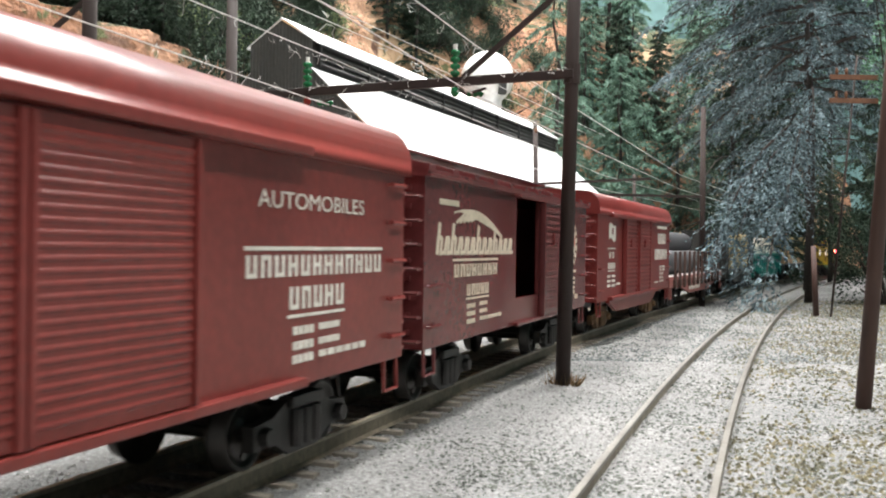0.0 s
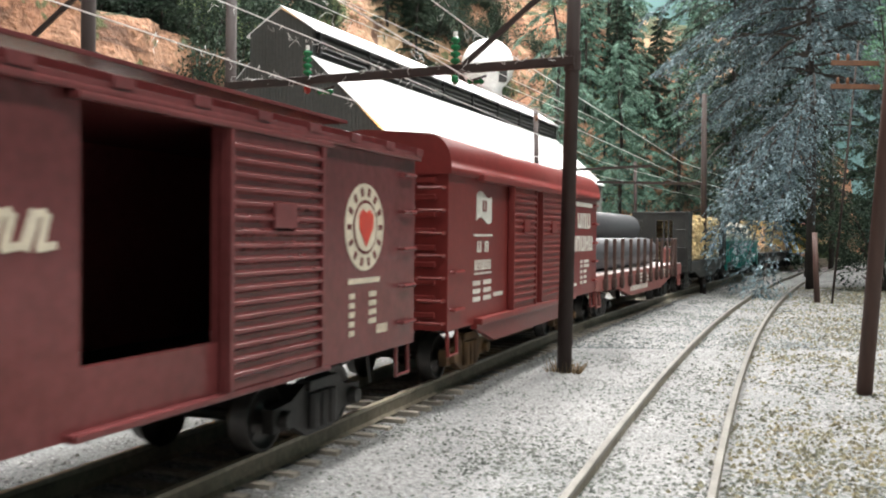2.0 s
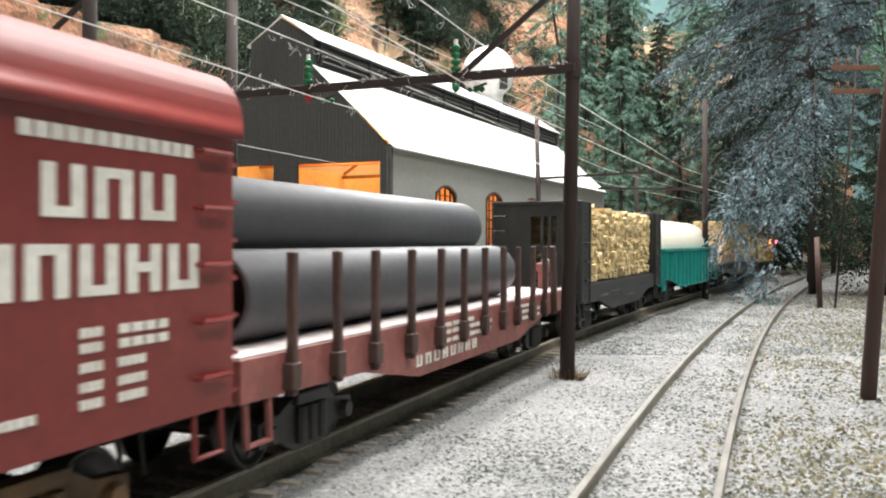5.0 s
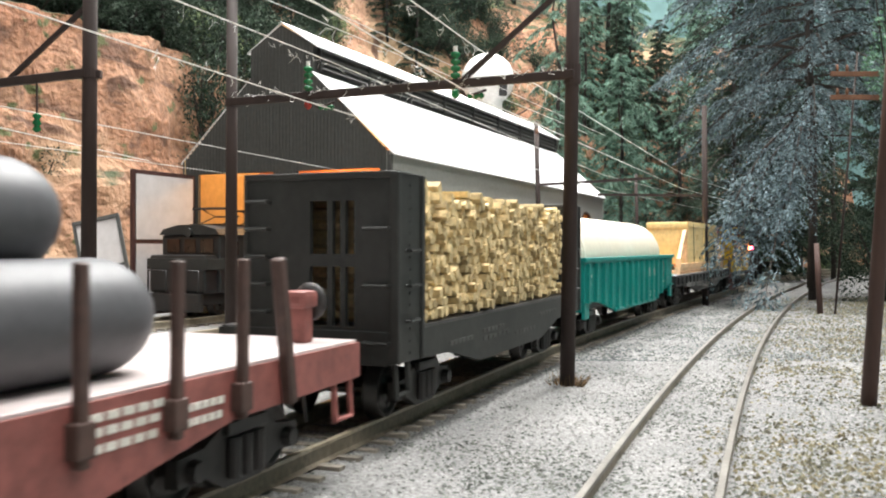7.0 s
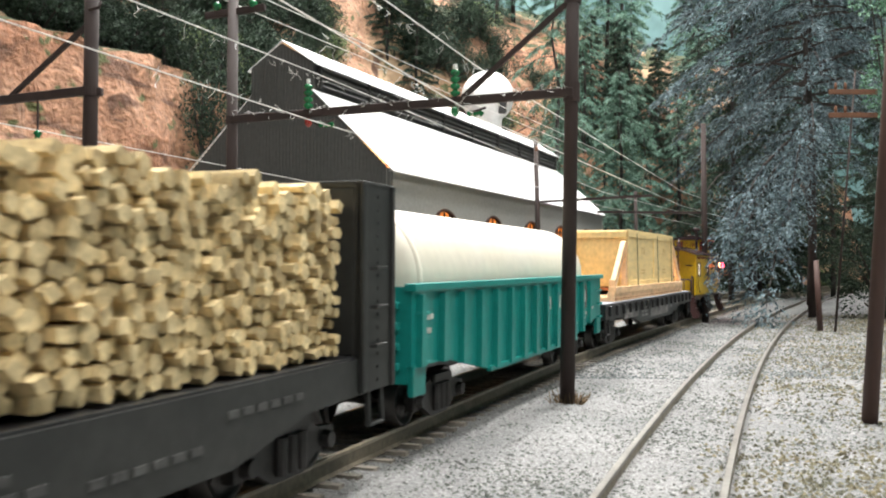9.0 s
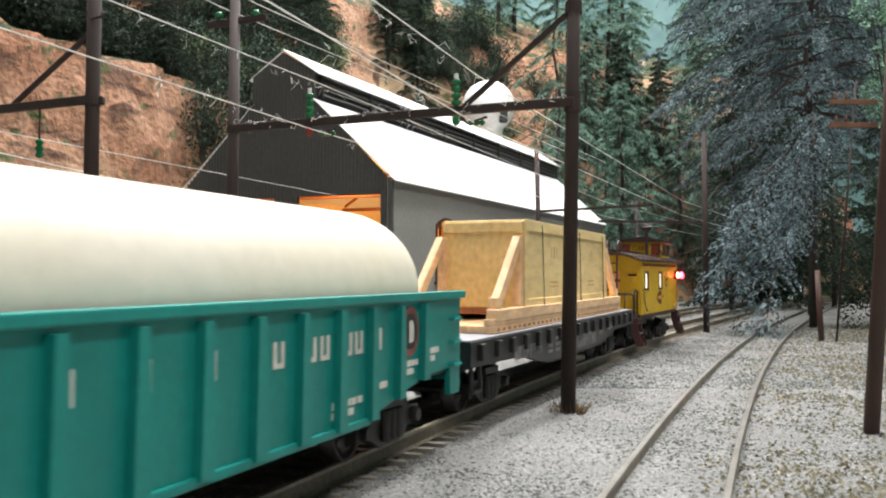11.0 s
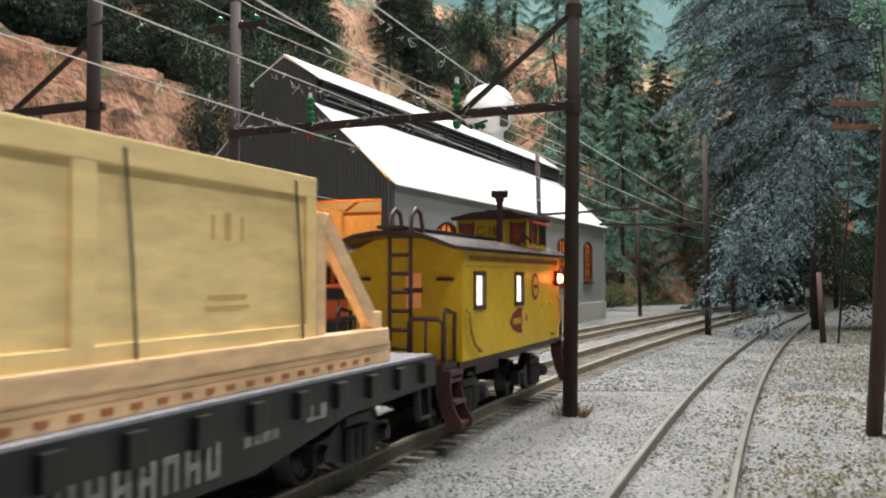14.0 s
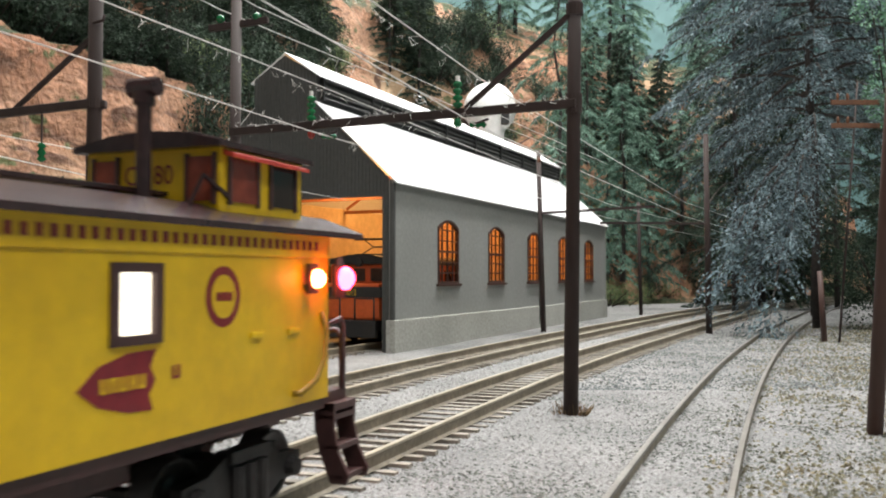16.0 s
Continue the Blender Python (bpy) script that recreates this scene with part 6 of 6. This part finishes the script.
part("body_side", Shape().box(-half, half, W - 1, W, 17.6, 40.0), YELLOW, car)
part("letter_board", Shape().box(-half, half, -W - 0.35, -W, 37.0, 40.2, 0.1), YELLOW, car)
for x0, x1 in wins:
    win = part("window", Shape().box(x0 - 0.7, x0 + 0.5, -W - 0.4, -W + 0.6, z0w - 0.7, z1w + 0.7).box(x1 - 0.5, x1 + 0.7, -W - 0.4, -W + 0.6, z0w - 0.7, z1w + 0.7).box(x0, x1, -W - 0.4, -W + 0.6, z1w - 0.3, z1w + 0.7).box(x0, x1, -W - 0.5, -W + 0.6, z0w - 0.7, z0w + 0.3), RAIL_BROWN, car, "brown window frame")
    part("pane", Shape().box(x0 + 0.4, x1 - 0.4, -W + 0.5, -W + 0.7, z0w + 0.2, z1w - 0.2), LIT, win, "brightly lit window pane")
for e in (-1, 1):
    x0, x1 = sorted((e * half, e * (half - 1)))
    end = part("end_wall", Shape().prism([(-W + 1, 17.6), (W - 1, 17.6), (W - 1, 40), (8, 42.6), (0, 43.2), (-8, 42.6), (-W + 1, 40)], "x", x0, x1), YELLOW, car, "yellow end wall")
    part("end_door_window", Shape().box(min(e * (half - 0.2), e * (half + 0.25)), max(e * (half - 0.2), e * (half + 0.25)), -5.2, -0.8, 28.2, 35.4), LIT_DIM, end)
    part("window_bar", Shape().box(min(e * half, e * (half + 0.5)), max(e * half, e * (half + 0.5)), -5.6, -0.4, 31.4, 32.4), RAIL_BROWN, end)
    part("platform", Shape().box(min(e * half, e * (half + 7.8)), max(e * half, e * (half + 7.8)), -15.5, 15.5, 16.0, 18.0, 0.3), RAIL_BROWN, car)
    rail_x = e * (half + 6.9)
    for ys in ((-15, -5.5), (5.5, 15)):
        part("railing", Shape().path([(rail_x, ys[0], 17.8), (rail_x, ys[0], 25.4), (rail_x, ys[0] + 1.0, 26.4), (rail_x, ys[1] - 1.0, 26.4), (rail_x, ys[1], 25.4), (rail_x, ys[1], 17.8)], 0.5, 7), RAIL_BROWN, car)
        part("railing", Shape().path([(rail_x, (ys[0] + ys[1]) / 2, 17.8), (rail_x, (ys[0] + ys[1]) / 2, 26.2)], 0.4, 6), RAIL_BROWN, car)
    for yy in (-15.4, 15.4):
        part("corner_post", Shape().path([(e * (half + 1.2), yy, 17.8), (e * (half + 1.2), yy, 27.4), (e * (half + 6.0), yy, 28.2), (e * (half + 6.8), yy, 27), (e * (half + 6.8), yy, 17.8)], 0.5, 7), RAIL_BROWN, car)
        part("grab_iron", Shape().path([(e * half, yy * 0.8 - 2, 34.2), (e * (half + 1.0), yy * 0.8 - 2, 34.2), (e * (half + 1.0), yy * 0.8 + 2, 34.2), (e * half, yy * 0.8 + 2, 34.2)], 0.38, 5), RAIL_BROWN, car)
        stair = part("steps", Shape().box(min(e * (half + 1.0), e * (half + 7.6)), max(e * (half + 1.0), e * (half + 7.6)), yy - 2.2, yy + 2.2, 15.4, 16.4), RAIL_BROWN, car, "brown curved platform steps")
        for k in range(3):
            zz = 14.5 - k * 4.2
            out = math.copysign(0.5 + k * 1.1, yy)
            part("tread", Shape().box(e * half + 1.0 if e > 0 else e * half - 7.3, e * half + 7.3 if e > 0 else e * half - 1.0, yy + out - 1.6, yy + out + 1.6, zz - 0.4, zz + 0.4, 0.15), RAIL_BROWN, stair)
        for xx in (1.0, 7.2):
            g = math.copysign(1.0, yy)
            part("step_side", Shape().prism([(yy - 2.2 * g, 16.5), (yy + 2.2 * g, 16.5), (yy + 2.0 * g, 13.0), (yy + 3.0 * g, 9.5), (yy + 5.2 * g, 6.4), (yy + 4.6 * g, 5.2), (yy + 1.4 * g, 5.2), (yy - 0.6 * g, 9.0), (yy - 1.8 * g, 12.5)], "x", min(e * (half + xx), e * (half + xx + 0.6)), max(e * (half + xx), e * (half + xx + 0.6))), RAIL_BROWN, stair)
    ladder_y = (-6.0, 0.0) if e < 0 else (0.0, 6.0)
    for yy in ladder_y:
        part("ladder_rail", Shape().path([(rail_x, yy, 17.8), (rail_x, yy, 43.6), (rail_x - e * 0.4, yy, 46.5), (rail_x - e * 2.6, yy, 48.3), (rail_x - e * 5.0, yy, 47.6), (rail_x - e * 6.0, yy, 45.0), (rail_x - e * 6.0, yy, 42.6)], 0.55, 7), RAIL_BROWN, car)
    for k in range(7):
        part("ladder_rung", Shape().path([(rail_x, ladder_y[0], 20.5 + k * 3.7), (rail_x, ladder_y[1], 20.5 + k * 3.7)], 0.4, 6), RAIL_BROWN, car)
prof = [(-W - 2.0, 39.9), (-W - 2.0, 40.7), (-W + 2, 41.9), (-10, 43.2), (-4, 43.9), (4, 43.9), (10, 43.2), (W - 2, 41.9), (W + 2.0, 40.7), (W + 2.0, 39.9), (10, 42.2), (0, 42.9), (-10, 42.2)]
roof = part("roof", Shape().prism(prof, "x", -half - 8.2, half + 8.0), ROOF_BROWN, car, "dark brown shallow arched roof")
part("running_board", Shape().box(-half - 7.8, 18, -3.2, 3.2, 44.3, 44.9, 0.1), ROOF_BROWN, roof)
# cupola
ca, cb = 1124.5 - o, 1143.5 - o
cup = part("cupola", Shape().box(ca, cb, -13.2, 13.2, 41.0, 50.2, 0.2), YELLOW, car, "yellow cupola with red-lit windows")
croof = [(-14.6, 50.0), (-14.6, 50.7), (-7, 51.9), (0, 52.3), (7, 51.9), (14.6, 50.7), (14.6, 50.0)]
part("cupola_roof", Shape().prism(croof, "x", ca - 1.6, cb + 1.6), ROOF_BROWN, cup)
part("hatch", Shape().box(ca + 4, ca + 12, -4, 4, 52.0, 53.0, 0.3), ROOF_BROWN, cup)
for y0, y1 in ((-12.0, -7.4), (7.0, 11.4)):
    part("cupola_window", Shape().box(ca - 0.35, ca, y0, y1, 43.6, 49.0), CUPOLA_GLASS, cup)
    part("window_frame", Shape().box(ca - 0.5, ca, y0 - 0.6, y0, 43.2, 49.4).box(ca - 0.5, ca, y1, y1 + 0.6, 43.2, 49.4), RAIL_BROWN, cup)
for x0, x1 in ((ca + 2.0, ca + 7.6), (ca + 11.2, ca + 16.8)):
    part("cupola_window", Shape().box(x0, x1, -13.5, -13.2, 43.6, 49.0), CUPOLA_GLASS if x0 < ca + 5 else DARK_GLASS, cup)
    part("window_frame", Shape().box(x0 - 0.6, x0, -13.7, -13.2, 43.2, 49.4).box(x1, x1 + 0.6, -13.7, -13.2, 43.2, 49.4), RAIL_BROWN, cup)
part("window_hood", Shape().prism([(-13.2, 49.2), (-13.2, 49.9), (-15.2, 49.3), (-15.2, 48.8)], "x", ca + 0.6, cb - 0.4), RED_INK, cup, "red window hood")
words(car, "C-180", 5.4, -4.2, 45.8, 48.2, ca, MAROON_INK, True).parent = cup
part("stove_pipe", Shape().rod((1117.5 - o, -6, 42.5), (1117.5 - o, -6, 54.5), 1.05, 12).rod((1117.5 - o, -6, 54.2), (1117.5 - o, -6, 55.6), 1.5, 12).rod((1117.5 - o, -6, 42.5), (1117.5 - o, -6, 43.6), 1.9, 12).rod((1117.5 - o, -8.6, 56.2), (1117.5 - o, -3.4, 56.2), 1.1, 10), ROOF_BROWN, roof, "brown stove pipe")
part("stove_pipe", Shape().rod((1147.5 - o, -7, 42), (1147.5 - o, -7, 48.5), 0.9, 10).rod((1147.5 - o, -7, 48.2), (1147.5 - o, -7, 49.6), 1.5, 10), ROOF_BROWN, roof)
part("grab_iron", Shape().path([(1121 - o, -11, 43), (1122.5 - o, -12, 46.5), (1126 - o, -13.6, 44)], 0.4, 5), ROOF_BROWN, roof)
# markings on the side
bars(car, "lettering", 1070 - o, 1143 - o, 38.0, 39.2, 44, -W - 0.38, MAROON_INK, 0.55, False)
disc(car, "emblem", 1121.2 - o, 32.2, 3.5, -W, MAROON_INK, 3.3, 28, 0.1)
disc(car, "emblem_field", 1121.2 - o, 32.2, 2.5, -W - 0.1, YELLOW, 2.3, 26, 0.08)
bars(car, "emblem_mark", 1119.6 - o, 1122.8 - o, 31.7, 32.7, 4, -W - 0.18, MAROON_INK, 0.2, False)
part("arrowhead", Shape().prism([(1098.8 - o, 24.0), (1101.5 - o, 26.0), (1105.5 - o, 27.0), (1109.6 - o, 27.1), (1108.8 - o, 25.4), (1109.6 - o, 24.0), (1108.6 - o, 22.6), (1109.2 - o, 21.0), (1105.5 - o, 21.2), (1101.5 - o, 22.2)], "y", -W - 0.12, -W + 0.05), MAROON_INK, car, "maroon arrowhead emblem")
bars(car, "lettering", 1101.5 - o, 1108.2 - o, 23.4, 24.8, 5, -W - 0.1, YELLOW, 0.3)
bars(car, "lettering", 1112.2 - o, 1113.6 - o, 23.8, 25.2, 1, -W, MAROON_INK, 0.1)
for x in (1128.0, 1136.5):
    part("catch", Shape().box(x - o - 1.4, x - o + 1.4, -W - 0.5, -W, 27.0, 27.8, 0.2), YELLOW, car)
for e in (-1, 1):
    x = e * (half - 2.0)
    part("grab_iron", Shape().path([(x, -W - 0.1, 28.0 if e < 0 else 29.5), (x, -W - 1.2, 27.4), (x - e * 0.6, -W - 1.3, 23.5), (x - e * 3.0, -W - 1.3, 20.6), (x - e * 7.0, -W - 1.2, 19.2), (x - e * 7.6, -W - 0.1, 19.2)], 0.42, 6), YELLOW_DIM, car)
part("underframe", Shape().box(-half - 9, half + 9, -3.5, 3.5, 11.5, 16.2)
     .box(-9, 9, -9, -4, 11.5, 16.5, 0.5).box(-half, half, -W + 0.6, W - 0.6, 16.0, 17.7), RAIL_BROWN, car)
# marker lamps at the rear corner
for yy in (-18.6, 18.6):
    marker = part("marker_lamp", Shape().rod((half + 1.0, yy, 31.5), (half + 1.0, yy, 36.0), 1.25, 12).rod((half + 1.0, yy, 36.0), (half + 1.0, yy, 37.2), 0.9, 10, 0.4).box(half - 0.5, half + 1.0, yy - 0.4, yy + 0.4, 31.8, 32.6), RAIL_BROWN, car, "small marker lamp at the rear corner")
    sg = -1 if yy < 0 else 1
    part("lens", Shape().lathe([(0, 1.7), (0.8, 1.6), (1.6, 1.0), (1.9, 0.1)], "x", (half + 2.0, yy, 34.2), 14), RED_LAMP, marker, "glowing red lens")
    lens = Shape().lathe([(0, 1.7), (sg * 0.8, 1.6), (sg * 1.6, 1.0), (sg * 1.9, 0.1)], "y", (half + 1.0, yy + sg * 1.0, 34.2), 14)
    part("lens", lens, RED_LAMP, marker, "glowing red lens")
side_lamp = part("marker_lamp", Shape().rod((1139.8 - o, -W - 1.4, 32.2), (1139.8 - o, -W - 1.4, 36.2), 1.0, 10).box(1139.4 - o, 1140.2 - o, -W - 1.2, -W + 0.1, 32.6, 33.4), RAIL_BROWN, car, "small marker lamp on the side")
part("lens", Shape().lathe([(0, 1.3), (-0.7, 1.2), (-1.3, 0.8), (-1.5, 0.1)], "y", (1139.8 - o, -W - 2.2, 34.2), 14), AMBER_LAMP, side_lamp, "glowing amber lens")
add_trucks(car, b)


def narrow(car, near, k, names):
    """Sets the width of named parts, keeping their near side where it is."""
    for ob in car.children:
        if ob.name.split(".")[0] in names:
            ob.matrix_basis = Matrix.Translation((0, near * (1 - k) * MM, 0)) @ Matrix.Diagonal((1, k, 1, 1))


for stock, _, _ in ROLLING:
    kind = stock.name.split(".")[0]
    if kind == "caboose":
        narrow(stock, -17.0, 0.76, {o_.name.split(".")[0] for o_ in stock.children} - {"truck", "coupler", "underframe"})
    elif kind == "wooden_crate":
        narrow(stock, -15.6, 0.78, {o_.name.split(".")[0] for o_ in stock.children})
    elif kind == "bulkhead_flatcar":
        narrow(stock, -17.6, 0.84, {"bulkhead"})


# ---- engines in and before the engine house ----
ORANGE = paint("orange_paint", (0.62, 0.11, 0.02), (0.5, 0.08, 0.015), 0.45, 600, 60, 0.2, 0.05)


def electric_engine(name, label, d, c, body_mat, band_mat, length, number=""):
    x, y = house_at(d, c)
    e = thing(name, label, "locomotive", "engines", Matrix.Translation((x * MM, y * MM, 0)) @ pose(0, 0, 0, 0, 0, 90 - HOUSE_TURN))
    h = length
    part("body", Shape().box(0, h, -16.5, 16.5, 14, 40, 1.2), body_mat, e)
    part("nose", Shape().box(-9, 0, -15.5, 15.5, 14, 31, 1.2), body_mat, e)
    part("roof", Shape().prism([(-17, 40), (-15, 42.5), (-6, 44.5), (6, 44.5), (15, 42.5), (17, 40)], "x", -1, h), BLACK_DUSTY, e)
    part("band", Shape().box(-9.3, h, -16.8, 16.8, 24.4, 29.4, 0.2), band_mat, e, "coloured side band")
    for y0, y1 in ((-13, -6), (-3, 3), (6, 13)):
        part("cab_window", Shape().box(-0.4, 0.2, y0, y1, 32, 38), DARK_GLASS, e)
    for k in range(5):
        part("cab_window", Shape().box(6 + k * 14, 13 + k * 14, -16.8, -16.3, 31, 37), DARK_GLASS, e)
    part("headlamp", Shape().rod((-2.2, 0, 41), (0.5, 0, 41), 2.2, 12), BLACK_DUSTY, e)
    panto = Shape()
    for xx in (14, 44):
        for yy in (-7, 7):
            panto.path([(xx, yy, 45), (xx + 12, yy, 49), (xx + 2, yy, 52.5)], 0.45, 5)
        panto.path([(xx + 2, -12, 52.5), (xx + 2, 12, 52.5)], 0.6, 5).path([(xx + 12, -7, 49), (xx + 12, 7, 49)], 0.4, 5)
        panto.box(xx - 4, xx + 16, -9, 9, 44.4, 45.2)
    part("pantograph", panto, BLACK, e, "folded black pantographs on the roof")
    part("pilot", Shape().box(-12, -9, -15, 15, 6, 14, 0.6).box(-9, h, -13, 13, 9, 14.2), BLACK, e)
    part("railing", Shape().path([(-11.5, -14, 14), (-11.5, -14, 24), (-11.5, -4, 24), (-11.5, -4, 14)], 0.45, 6).path([(-11.5, 14, 14), (-11.5, 14, 24), (-11.5, 4, 24), (-11.5, 4, 14)], 0.45, 6), BLACK, e)
    for xx in (8, 30, 60):
        alike("wheelset", wheel_data, e, at_mm(xx, 0, RAIL_TOP + WHEEL_R))
    sh = Shape()
    for k in range(4):
        sh.box(10 + k * 2.2, 11.6 + k * 2.2, -17.0, -16.4, 25.4, 28.4)
    part("lettering", sh, CREAM_INK, e)
    if number:
        words(e, number, 2.4, -3.4, 25.4, 28.4, -9.3, YELLOW, True)
    return e


electric_engine("locomotive", "orange and black electric locomotive inside the shed", 14, 25.0, ORANGE, BLACK, 120, "5012")
electric_engine("locomotive", "black electric locomotive standing in the shed doorway", -34, 84.0, BLACK, BLACK_DUSTY, 120)


# ---- ties of the tracks ----
def lay_ties():
    for (road, pts), kind in zip(TRACKS, ("main", "second", "siding", "door_near", "door_far")):
        if kind == "siding":
            continue
        arc = np.concatenate([[0], np.cumsum([math.dist(q, r) for q, r in zip(pts, pts[1:])])])
        px, py = [q[0] for q in pts], [q[1] for q in pts]
        rest, made = Shape(), 0
        for i, u in enumerate(np.arange(4.0, arc[-1] - 4, 6.4)):
            x, y = float(np.interp(u, arc, px)), float(np.interp(u, arc, py))
            dx, dy = float(np.interp(u + 3, arc, px)) - x, float(np.interp(u + 3, arc, py)) - y
            d = math.hypot(dx, dy)
            dx, dy = dx / d, dy / d
            if 60 < y < 900 and made < 200:
                alike("tie", tie_data, road, at_mm(x, y, math.sin(i * 7.7) * 0.12, math.degrees(math.atan2(dy, dx)) + math.sin(i * 12.9898) * 1.3))
                made += 1
            elif -300 < y < 1300:
                rest.slab((x + dy * 13.4, y - dx * 13.4, -0.3), (x - dy * 13.4, y + dx * 13.4, -0.3), 1.9, 1.3)
        tagged(part("far_ties", rest, TIE, road), "", "", "", "stuff")


lay_ties()


def motions():
    for car, s0, b in ROLLING:
        walk(car, [(t, car_pose(train_s(s0, t), b)) for t in np.arange(0, 16.01, 0.5)])
    for wheels, x in WHEELS:
        walk(wheels, [(t, pose(x * MM, 0, (RAIL_TOP + WHEEL_R) * MM, 0, math.degrees(train_s(0, t) / WHEEL_R), 0)) for t in np.arange(0, 16.01, 0.1)])


motions()
